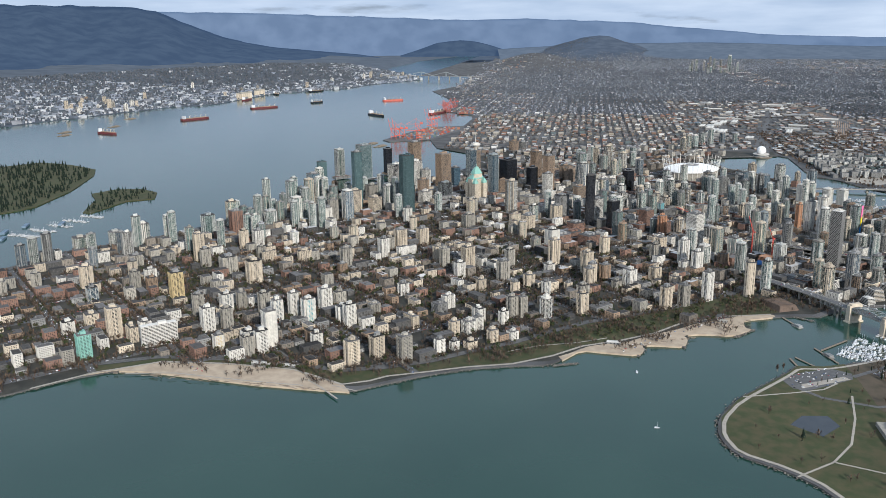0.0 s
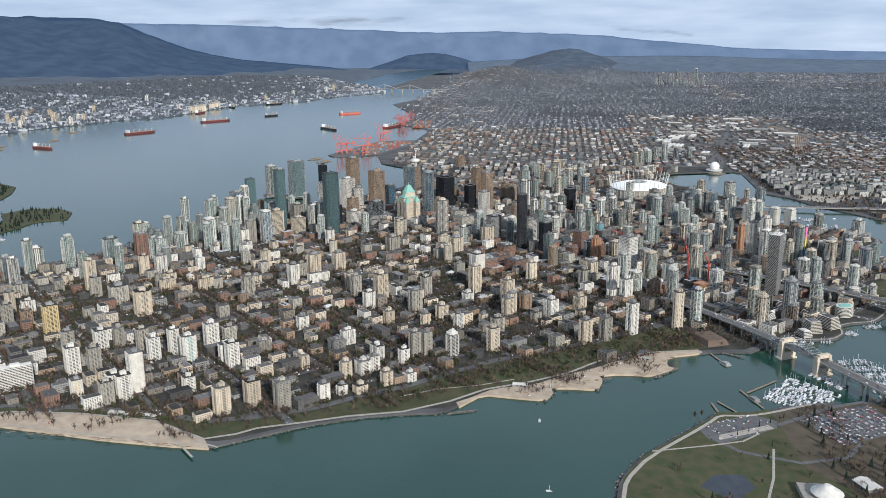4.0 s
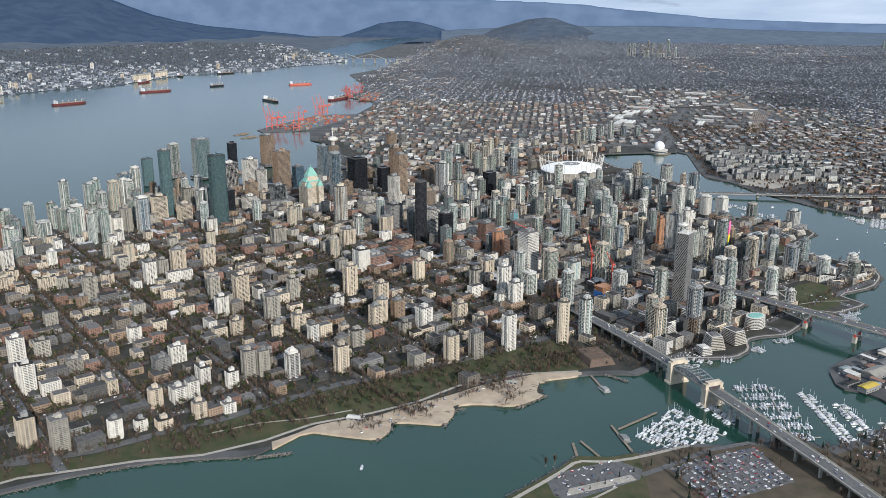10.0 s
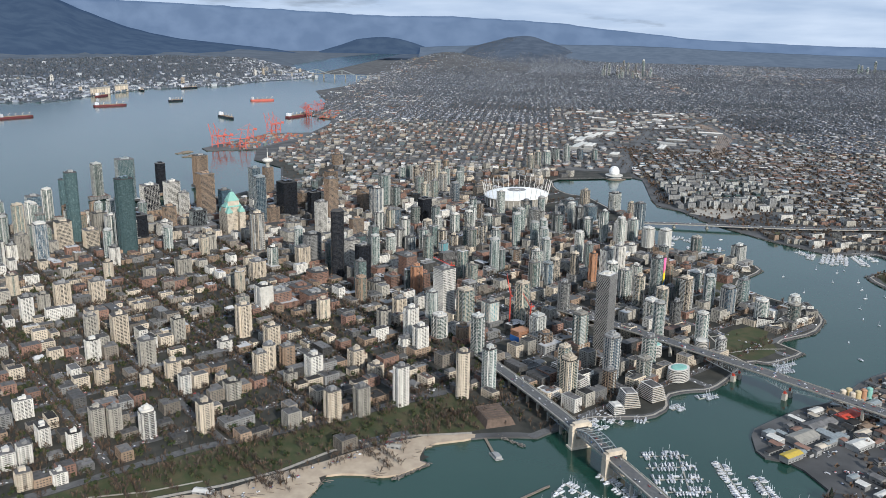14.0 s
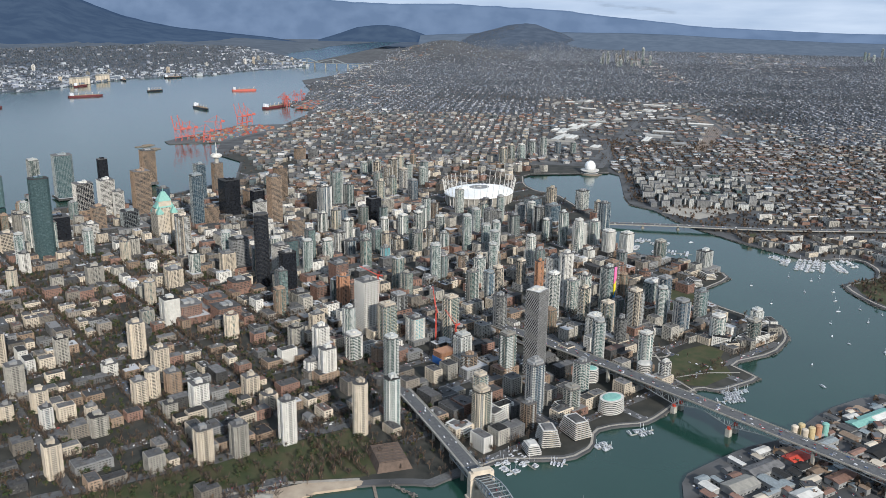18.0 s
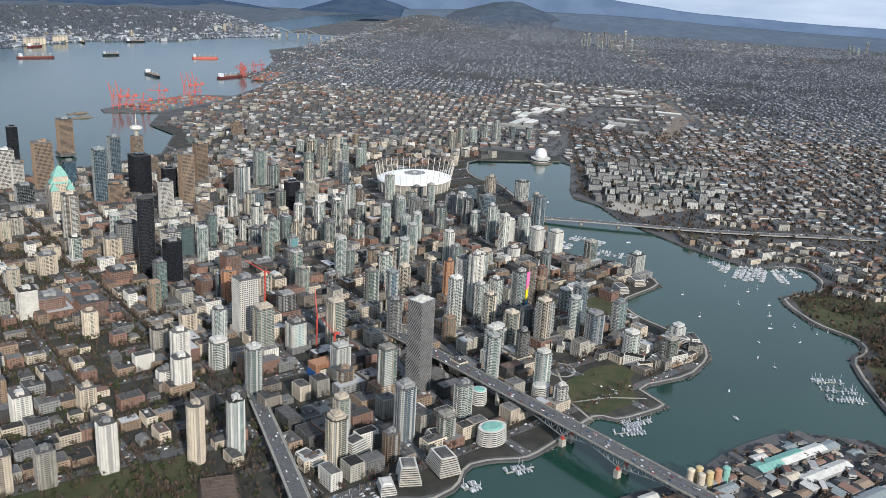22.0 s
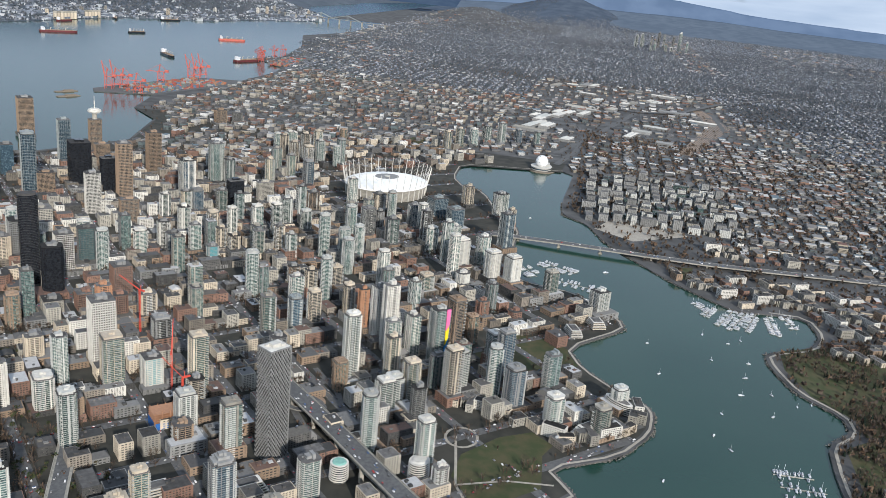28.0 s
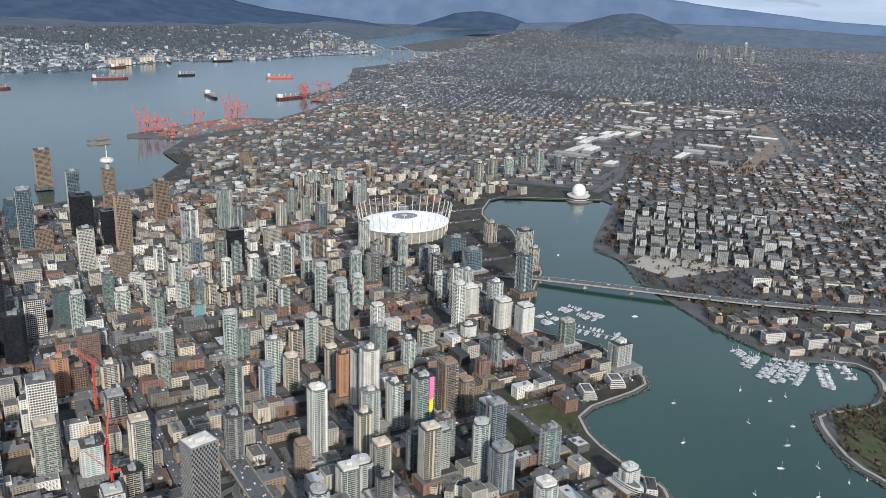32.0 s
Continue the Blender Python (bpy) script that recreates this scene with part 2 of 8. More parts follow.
# ---- building helpers (all in true metres; part() brings them to scale) ----
def mesh_of(name, bm, *materials):
    me = bpy.data.meshes.new(name)
    bmesh.ops.transform(bm, matrix=Matrix.Scale(S, 4), verts=bm.verts)
    bm.to_mesh(me)
    bm.free()
    for m in materials:
        me.materials.append(M[m])
    return me


def part(name, me, parent=None, label="", at=(0, 0, 0), turn=0.0, size=(1, 1, 1)):
    """Links a mesh as one object at a place in true metres."""
    ob = new(name, me)
    ob.location = Vector(at) * S
    ob.rotation_euler = (0, 0, turn)
    ob.scale = size
    if parent:
        ob.parent = parent
    if label:
        ob["label"] = label
    return ob


def prism(bm, poly, z0, z1, top_scale=1.0, shift=(0, 0)):
    lo = [bm.verts.new((x, y, z0)) for x, y in poly]
    hi = [bm.verts.new((x * top_scale + shift[0], y * top_scale + shift[1], z1)) for x, y in poly]
    n = len(poly)
    for i in range(n):
        bm.faces.new((lo[i], lo[(i + 1) % n], hi[(i + 1) % n], hi[i]))
    bm.faces.new(hi)
    bm.faces.new(lo[::-1])


def rect(w, d, x=0.0, y=0.0):
    return [(x - w / 2, y - d / 2), (x + w / 2, y - d / 2), (x + w / 2, y + d / 2), (x - w / 2, y + d / 2)]


def box(bm, x, y, z0, w, d, h):
    prism(bm, rect(w, d, x, y), z0, z0 + h)


def beam(bm, a, b, r):
    """A square bar from a to b."""
    a, b = Vector(a), Vector(b)
    d = (b - a).normalized()
    s = d.cross(Vector((0, 0, 1)))
    s = s.normalized() if s.length > 1e-3 else Vector((1, 0, 0))
    t = s.cross(d)
    ring = [s * r + t * r, -s * r + t * r, -s * r - t * r, s * r - t * r]
    v = [bm.verts.new(a + q) for q in ring] + [bm.verts.new(b + q) for q in ring]
    for i in range(4):
        bm.faces.new((v[i], v[(i + 1) % 4], v[4 + (i + 1) % 4], v[4 + i]))
    bm.faces.new(v[3::-1])
    bm.faces.new(v[4:])


def disc(n, rx, ry=None, x=0.0, y=0.0, a0=0.0):
    ry = ry or rx
    return [(x + rx * math.cos(a0 + 2 * math.pi * i / n), y + ry * math.sin(a0 + 2 * math.pi * i / n)) for i in range(n)]


def inside(p, poly):
    x, y = p
    c = False
    j = len(poly) - 1
    for i in range(len(poly)):
        (xi, yi), (xj, yj) = poly[i], poly[j]
        if (yi > y) != (yj > y) and x < (xj - xi) * (y - yi) / (yj - yi) + xi:
            c = not c
        j = i
    return c


def inside_many(px, py, poly):
    c = np.zeros(len(px), bool)
    j = len(poly) - 1
    for i in range(len(poly)):
        (xi, yi), (xj, yj) = poly[i], poly[j]
        if yi != yj:
            k = ((yi > py) != (yj > py)) & (px < (xj - xi) * (py - yi) / (yj - yi) + xi)
            c ^= k
        j = i
    return c


def edge_distance(px, py, line):
    d = np.full(len(px), 1e9)
    for (x0, y0), (x1, y1) in zip(line, line[1:]):
        vx, vy = x1 - x0, y1 - y0
        t = np.clip(((px - x0) * vx + (py - y0) * vy) / (vx * vx + vy * vy + 1e-9), 0, 1)
        d = np.minimum(d, np.hypot(px - x0 - t * vx, py - y0 - t * vy))
    return d


def sheet(name, poly, z, material, thick=3.0, label="", category="", kind="structure"):
    """A flat piece of ground with its edge going down."""
    bm = bmesh.new()
    v = [bm.verts.new((x, y, z)) for x, y in poly]
    f = bm.faces.new(v)
    if f.normal.z < 0 or sum((b[0] - a[0]) * (b[1] + a[1]) for a, b in zip(poly, poly[1:] + poly[:1])) > 0:
        f.normal_flip()
    r = bmesh.ops.extrude_face_region(bm, geom=[f])
    bmesh.ops.translate(bm, vec=(0, 0, -thick), verts=[g for g in r["geom"] if isinstance(g, bmesh.types.BMVert)])
    bmesh.ops.triangulate(bm, faces=[q for q in bm.faces if len(q.verts) > 4])
    bmesh.ops.recalc_face_normals(bm, faces=bm.faces)
    ob = part(name, mesh_of(name, bm, material))
    return tagged(ob, label, category, kind=kind)


def ribbon(bm, line, width, z, thick=0.0):
    """A strip along a line; z is a number or one for each point."""
    zs = z if isinstance(z, (list, tuple)) else [z] * len(line)
    rows = []
    for i, (x, y) in enumerate(line):
        x0, y0 = line[max(i - 1, 0)]
        x1, y1 = line[min(i + 1, len(line) - 1)]
        d = math.hypot(x1 - x0, y1 - y0) or 1
        nx, ny = -(y1 - y0) / d * width / 2, (x1 - x0) / d * width / 2
        up = [bm.verts.new((x + nx, y + ny, zs[i])), bm.verts.new((x - nx, y - ny, zs[i]))]
        dn = [bm.verts.new((x + nx, y + ny, zs[i] - thick)), bm.verts.new((x - nx, y - ny, zs[i] - thick))] if thick else None
        rows.append((up, dn))
    for (u0, d0), (u1, d1) in zip(rows, rows[1:]):
        bm.faces.new((u0[1], u1[1], u1[0], u0[0]))
        if thick:
            bm.faces.new((u0[0], u1[0], d1[0], d0[0]))
            bm.faces.new((d0[1], d1[1], u1[1], u0[1]))
            bm.faces.new((d0[0], d1[0], d1[1], d0[1]))


def soup(name, verts, faces, material, label="", category="", kind="stuff", smooth=False):
    """One mesh out of arrays in true metres."""
    me = bpy.data.meshes.new(name)
    verts = np.asarray(verts, np.float32).reshape(-1, 3) * S
    faces = np.asarray(faces, np.int32)
    n, k = faces.shape
    me.vertices.add(len(verts))
    me.vertices.foreach_set("co", verts.ravel())
    me.loops.add(n * k)
    me.loops.foreach_set("vertex_index", faces.ravel())
    me.polygons.add(n)
    me.polygons.foreach_set("loop_start", np.arange(0, n * k, k, dtype=np.int32))
    me.polygons.foreach_set("use_smooth", np.full(n, smooth))
    me.update(calc_edges=True)
    me.materials.append(M[material] if isinstance(material, str) else material)
    return tagged(new(name, me), label, category, kind=kind)


def stamp(shape_v, shape_f, x, y, z, sx, sy, sz, ang):
    """Many copies of a small shape: arrays of verts and faces."""
    n, k = len(x), len(shape_v)
    c, s = np.cos(ang)[:, None], np.sin(ang)[:, None]
    vx, vy, vz = shape_v[:, 0][None] * sx[:, None], shape_v[:, 1][None] * sy[:, None], shape_v[:, 2][None] * sz[:, None]
    v = np.stack([x[:, None] + c * vx - s * vy, y[:, None] + s * vx + c * vy, z[:, None] + vz], -1).reshape(-1, 3)
    f = (shape_f[None] + (np.arange(n) * k)[:, None, None]).reshape(-1, shape_f.shape[1])
    return v, f


# ---- plan: the shores ----
WEST = [(-2860, 1700), (-2620, 1560), (-2395, 1440), (-2330, 1380), (-2266, 1323), (-2227, 1268), (-2218, 1206), (-2230, 1101), (-2245, 988), (-2251, 872), (-2252, 812),
        (-2215, 765), (-2160, 690), (-2122, 620), (-2098, 545), (-2085, 478), (-2040, 446), (-2003, 424), (-2007, 370), (-2012, 315), (-1979, 297), (-1958, 302), (-1955, 270),
        (-1955, 222), (-1908, 210), (-1893, 217), (-1879, 183), (-1880, 118), (-1836, 74), (-1830, 88), (-1781, 83), (-1752, 15), (-1740, -42), (-1738, -80)]
CREEK_N = [(-1722, -95), (-1690, -133), (-1660, -165), (-1655, -207), (-1645, -262), (-1605, -295), (-1555, -300), (-1535, -330),
           (-1522, -375), (-1495, -400), (-1405, -458), (-1375, -480), (-1385, -513), (-1320, -592), (-1295, -578), (-1262, -552),
           (-1200, -645), (-1120, -690), (-1060, -697), (-1030, -688), (-1015, -660), (-935, -585), (-860, -556), (-735, -655),
           (-688, -648), (-645, -608), (-575, -560), (-552, -440), (-500, -410), (-310, -398), (-175, -398), (-95, -345),
           (180, -250), (195, -190), (300, -140), (500, -130), (545, -275), (600, -460)]
CREEK_S = [(560, -495), (430, -492), (175, -482), (35, -490), (-28, -562), (-175, -608), (-290, -680), (-398, -752), (-455, -800),
           (-535, -880), (-522, -950), (-520, -1020), (-605, -1030), (-680, -1000), (-740, -905), (-795, -905), (-890, -930), (-955, -990),
           (-1005, -990), (-1055, -945), (-1150, -935), (-1290, -935), (-1345, -955), (-1420, -1060), (-1500, -1040), (-1540, -900),
           (-1400, -905), (-1365, -880), (-1360, -755), (-1430, -662), (-1535, -578), (-1575, -508), (-1625, -452), (-1668, -408),
           (-1750, -400), (-1765, -450), (-1850, -480), (-1960, -330), (-1932, -288)]
VANIER = [(-1970, -200), (-1968, -125), (-2012, -50), (-2028, -12), (-2032, 35), (-2075, 65), (-2195, 165), (-2270, 203), (-2330, 211),
          (-2385, 195), (-2425, 130), (-2470, 90), (-2560, 60), (-2700, -100), (-3400, -300), (-5200, 100)]
INLET_S = [(16300, 1900), (14800, 2100), (12600, 2150), (9900, 1950), (7900, 1860), (6200, 1790), (5300, 1720), (4500, 1880), (3650, 1580), (2900, 1420),
           (2650, 1510), (2560, 1420), (2350, 1220), (2120, 1180), (1700, 1180), (1620, 1390), (1000, 1530), (930, 1480), (1030, 1270),
           (720, 1180), (560, 1010), (200, 900), (-60, 1010), (-330, 1130), (-420, 1350), (-700, 1480), (-1000, 1560), (-1250, 1700),
           (-1450, 1880), (-1750, 1960), (-2100, 2020)]
def soften(line):
    """The line with its corners cut once, ends kept."""
    out = [line[0]]
    for (x0, y0), (x1, y1) in zip(line, line[1:]):
        out += [(x0 + (x1 - x0) * 0.2, y0 + (y1 - y0) * 0.2), (x0 + (x1 - x0) * 0.8, y0 + (y1 - y0) * 0.8)]
    return out + [line[-1]]


PENINSULA = soften(WEST) + soften(CREEK_N) + [(760, -470), (760, 1050)] + INLET_S[19:]
MAINLAND = soften(WEST) + soften(CREEK_N) + soften(CREEK_S) + soften(VANIER) + [(-5200, -9000), (16300, -9000)] + INLET_S

# ---- ground, water and far hills ----
bm = bmesh.new()
prism(bm, [(-9000, -14000), (16300, -14000), (16300, 16000), (-9000, 16000)], -1.0, 0.0)
tagged(part("water", mesh_of("water", bm, "sea")), "grey-green sheltered sea water with fine ripples", "water", kind="structure")
sheet("ground", MAINLAND, 3.0, "suburb", 6.0, "city ground of asphalt, yards and bare gardens", "ground")
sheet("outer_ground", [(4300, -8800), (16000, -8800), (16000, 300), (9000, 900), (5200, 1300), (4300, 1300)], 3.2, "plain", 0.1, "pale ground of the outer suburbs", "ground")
sheet("pavement", [(x * 0.985 - 12, y * 0.985) for x, y in PENINSULA], 3.06, "urban", 0.05, "grey paved ground between the city blocks", "ground")

NORTH = [(16300, 2700), (15000, 2650), (12500, 3150), (10400, 3450), (8700, 3400), (7600, 2900), (6900, 2520), (6300, 2330), (5900, 2450), (5400, 2720), (4850, 2820), (4550, 3050),
         (4200, 3330), (3650, 3390), (3250, 3400), (2980, 3450), (2850, 3660), (2300, 3860), (1500, 4150), (700, 4350), (-600, 4550), (-5000, 5400), (-5000, 15500), (16300, 15500)]
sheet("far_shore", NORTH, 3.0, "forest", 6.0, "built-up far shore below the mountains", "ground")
STANLEY = [(-2400, 2330), (-1500, 2500), (-1250, 2480), (-1050, 2425), (-955, 2365), (-875, 2345), (-585, 2395), (-245, 2505), (-100, 2585), (10, 2775), (60, 2960), (-60, 3050), (-600, 3300), (-2400, 3500), (-3200, 2600)]
sheet("park_ground", STANLEY, 3.0, "grass", 5.0, "wooded park shore", "ground")
ISLAND = [(-960, 2085), (-750, 2070), (-695, 1990), (-580, 2040), (-520, 2130), (-535, 2230), (-635, 2280), (-740, 2200), (-950, 2120)]
sheet("islet_ground", ISLAND, 2.8, "grass", 5.0, "small islet in the harbour", "ground")


def bell(r):
    """Height of a rounded hill at r of its reach."""
    return np.clip(np.exp(-(2.2 * r) ** 2) - 0.008, 0, 1)


def hill(name, cx, cy, rx, ry, h, material, label, n=44, rough=0.25, seed=3, kind="structure", category="hill"):
    """A rounded, folded hill on a grid."""
    g = np.linspace(-1, 1, n)
    gx, gy = np.meshgrid(g, g)
    r = np.hypot(gx, gy)
    z = bell(r)
    f = np.array([[noise.fractal((a * 3 + seed, b * 3, seed * 1.7), 0.8, 2.0, 5) for a in g] for b in g])
    z = np.clip(z * (1 + rough * f), 0, None) * h + 1.0
    v = np.stack([cx + gx * rx, cy + gy * ry, z], -1).reshape(-1, 3)
    i = np.arange(n * n).reshape(n, n)
    f4 = np.stack([i[:-1, :-1], i[:-1, 1:], i[1:, 1:], i[1:, :-1]], -1).reshape(-1, 4)
    return soup(name, v, f4, material, label, category, kind, True)


def ridge(name, far, bearings, material, label, foot=lambda b: 14500.0, base=0.0, seed=1, eye=(-3100, 150, 605)):
    """A range of hills seen far off: bearing (degrees north of east) and height angle of its crest."""
    bearings = sorted(bearings)
    b = np.linspace(bearings[0][0], bearings[-1][0], 150)
    e = np.interp(b, [q[0] for q in bearings], [q[1] for q in bearings])
    near = np.array([foot(q) for q in b])
    rows = []
    for j, k in enumerate(np.linspace(0, 1, 16)):
        d = near + (far - near) * k
        crest = eye[2] + np.tan(np.radians(e)) * far
        folds = np.array([noise.fractal((q * 0.35 + seed, k * 2.2, seed), 0.9, 2.1, 6) for q in b])
        fold2 = np.array([noise.noise((q * 1.1 + seed, 0.0, seed)) for q in b])
        z = base + (crest - base) * (k ** 1.15) * (1 + 0.42 * folds * (1 - k) ** 0.7 + 0.03 * fold2 * k)
        rows.append(np.stack([eye[0] + d * np.cos(np.radians(b)), eye[1] + d * np.sin(np.radians(b)), z], -1))
    rows.append(rows[-1] * [1, 1, 0] + [0, 0, -5])
    v = np.concatenate(rows)
    m, n = len(rows), len(b)
    i = np.arange(m * n).reshape(m, n)
    f4 = np.stack([i[:-1, :-1], i[1:, :-1], i[1:, 1:], i[:-1, 1:]], -1).reshape(-1, 4)
    return soup(name, v, f4, material, label, "mountains", "structure", True)


def far_mat(name, base, haze_glow, strength, grain=0.006):
    """Far-off material; the blue haze of the air in front of it is put in as emission."""
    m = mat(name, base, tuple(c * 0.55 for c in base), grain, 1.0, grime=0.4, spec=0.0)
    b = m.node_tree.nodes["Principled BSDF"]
    b.inputs["Emission Color"].default_value = (*haze_glow, 1)
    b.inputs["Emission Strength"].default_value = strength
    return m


# the emission tones stand for air haze over each range
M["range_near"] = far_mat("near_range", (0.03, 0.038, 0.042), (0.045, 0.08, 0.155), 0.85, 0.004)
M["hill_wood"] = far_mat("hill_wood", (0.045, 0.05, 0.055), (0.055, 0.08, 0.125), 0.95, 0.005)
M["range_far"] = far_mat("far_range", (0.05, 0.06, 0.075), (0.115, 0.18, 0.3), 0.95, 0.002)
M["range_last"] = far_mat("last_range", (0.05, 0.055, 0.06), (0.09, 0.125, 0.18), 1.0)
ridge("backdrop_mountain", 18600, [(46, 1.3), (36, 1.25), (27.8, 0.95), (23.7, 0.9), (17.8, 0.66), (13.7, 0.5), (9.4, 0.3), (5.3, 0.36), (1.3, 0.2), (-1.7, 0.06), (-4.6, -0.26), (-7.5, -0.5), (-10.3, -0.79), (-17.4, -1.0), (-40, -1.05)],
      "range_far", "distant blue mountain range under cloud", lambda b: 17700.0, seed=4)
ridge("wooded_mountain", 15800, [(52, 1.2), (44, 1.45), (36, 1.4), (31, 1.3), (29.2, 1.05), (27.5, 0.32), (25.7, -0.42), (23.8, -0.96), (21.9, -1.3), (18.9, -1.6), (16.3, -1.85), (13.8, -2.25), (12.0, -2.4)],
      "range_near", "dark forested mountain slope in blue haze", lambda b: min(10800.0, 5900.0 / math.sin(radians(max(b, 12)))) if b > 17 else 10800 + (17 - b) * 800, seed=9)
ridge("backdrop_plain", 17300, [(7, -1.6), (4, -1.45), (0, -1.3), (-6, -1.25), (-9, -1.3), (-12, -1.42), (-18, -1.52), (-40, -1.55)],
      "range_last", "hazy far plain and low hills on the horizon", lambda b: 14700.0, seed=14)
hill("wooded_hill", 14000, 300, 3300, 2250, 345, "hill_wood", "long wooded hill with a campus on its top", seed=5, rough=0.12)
hill("housing_hill", 9300, 1200, 2300, 1300, 190, "suburb", "low hill covered with houses and trees", seed=8, rough=0.1)
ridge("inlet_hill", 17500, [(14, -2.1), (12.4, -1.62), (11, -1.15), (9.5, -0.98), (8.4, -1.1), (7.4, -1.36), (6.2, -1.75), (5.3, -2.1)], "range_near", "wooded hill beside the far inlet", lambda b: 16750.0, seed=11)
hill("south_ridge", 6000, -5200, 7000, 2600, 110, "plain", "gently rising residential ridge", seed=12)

# ---- parks, beaches, paths and roads on the near shores ----
def band(line, a, b):
    """A strip that lies from a to b metres inland of a shore line walked with land on its left."""
    line = soften(line)

    def off(d):
        out = []
        for i, (x, y) in enumerate(line):
            x0, y0 = line[max(i - 1, 0)]
            x1, y1 = line[min(i + 1, len(line) - 1)]
            k = math.hypot(x1 - x0, y1 - y0) or 1
            out.append((x - (y1 - y0) / k * d, y + (x1 - x0) / k * d))
        return out
    return off(a) + off(b)[::-1]


BEACH_ROAD = [(-2330, 1480), (-2205, 1330), (-2148, 1215), (-2140, 1074), (-2150, 930), (-2165, 854), (-2139, 778), (-2097, 699), (-2037, 630), (-1985, 560), (-1915, 490), (-1840, 412), (-1787, 326), (-1735, 255), (-1660, 160), (-1590, 70)]
SEAWALL = [(-2322, 1372), (-2240, 1300), (-2172, 1200), (-2164, 1074), (-2174, 939), (-2226, 834), (-2204, 790), (-2179, 763), (-2150, 697), (-2118, 630), (-2090, 545), (-2039, 473), (-1982, 419), (-1937, 340), (-1888, 274), (-1821, 216), (-1761, 112), (-1738, 20)]
LAWN = [(x + 5, y + 2) for x, y in SEAWALL[1:]] + [(-1700, -30), (-1640, 10)] + [(x - 9, y - 5) for x, y in BEACH_ROAD[:0:-1]]
sheet("park_lawn", LAWN, 3.14, "grass", 0.1, "worn winter lawn along the seafront", "lawn")
for shape, lab in (([(-839, -441), (-840, -521), (-957, -524), (-985, -461)], "green lawn of the creekside park"), ([(-860, -538), (-872, -556), (-928, -554), (-928, -542)], "narrow lawn on the creek point"),
                   ([(-298, -772), (-279, -816), (-389, -800), (-355, -762)], "lawn below the long bridge"), ([(-720, -935), (-671, -1010), (-628, -1140), (-760, -1250), (-1000, -1180), (-1010, -1010), (-960, -1010), (-895, -955), (-800, -930)], "rough winter grass of the creek park"),
                   ([(-1020, -1015), (-1060, -970), (-1290, -960), (-1340, -980), (-1410, -1090), (-1300, -1180), (-1020, -1180)], "rough winter grass of the creek park"), ([(700, 80), (880, 40), (900, 110), (720, 150)], "playing field between towers")):
    sheet("lawn", shape, 3.13, "grass", 0.1, lab, "lawn")
sheet("beach_sand", [(-2262, 1320), (-2227, 1268), (-2221, 1206), (-2233, 1101), (-2248, 988), (-2254, 872), (-2255, 812), (-2228, 830), (-2176, 939), (-2167, 1074), (-2175, 1197), (-2228, 1290)], 3.3, "sand", 3.2, "pale sand beach with logs", "beach")
sheet("beach_sand", soften([(-2060, 455), (-2003, 421), (-2010, 370), (-2015, 313), (-1985, 299), (-1961, 304), (-1957, 270), (-1959, 222), (-1912, 211), (-1895, 219), (-1881, 183), (-1883, 118), (-1840, 75), (-1832, 90), (-1783, 84), (-1755, 15),
                     (-1738, 14), (-1747, 73), (-1783, 131), (-1818, 185), (-1861, 228), (-1901, 285), (-1951, 335), (-1975, 402), (-2020, 440), (-2042, 462)]), 3.34, "sand", 3.2, "pale sand coves beside the seafront park", "beach")
sheet("park_lawn", [(x + 6, y - 6) for x, y in VANIER[2:12]] + [(-2560, 40), (-2560, -160), (-2330, -170), (-2200, -60), (-2090, -60)], 3.16, "grass", 0.3, "green headland park lawn", "lawn")
sheet("park_lawn", [(-1322, -431), (-1366, -462), (-1366, -490), (-1312, -545), (-1234, -540), (-1202, -552), (-1176, -521), (-1207, -477), (-1267, -435)], 3.3, "grass", 0.3, "square waterside park lawn", "lawn")
sheet("park_lawn", [(-890, -420), (-860, -545), (-930, -575), (-1030, -470), (-960, -400)], 3.18, "grass", 0.3, "bright green playing field beside the creek", "lawn")
M["scrub"] = mat("brown_scrub", (0.06, 0.05, 0.032), (0.085, 0.066, 0.045), 0.05, 0.95, grime=0.4)
sheet("rough_ground", [(-2560, 20), (-2420, -40), (-2200, -45), (-2100, 40), (-2042, 15), (-2010, -60), (-1985, -110), (-1965, -215), (-1945, -290), (-1975, -330), (-1870, -500), (-1800, -620), (-1850, -900), (-2800, -900), (-2800, -180)], 3.1, "scrub", 0.08, "brown winter scrub and rough grass behind the park", "ground")
sheet("pond", [(-2310, 55), (-2270, 20), (-2235, 30), (-2240, 70), (-2275, 95)], 3.2, "pond", 0.3, "dark still pond in the park", "pond", kind="structure")

bm = bmesh.new()
ribbon(bm, SEAWALL, 6, 3.5)
for line, d, w in ((VANIER[1:13], 9, 6), (CREEK_N[1:], 5, 4)):
    edge = band(line, d, d)
    ribbon(bm, edge[:len(edge) // 2], w, 3.5)
tagged(part("promenade", mesh_of("promenade", bm, "path")), "pale paved seawall path along the shore", "path", kind="structure")


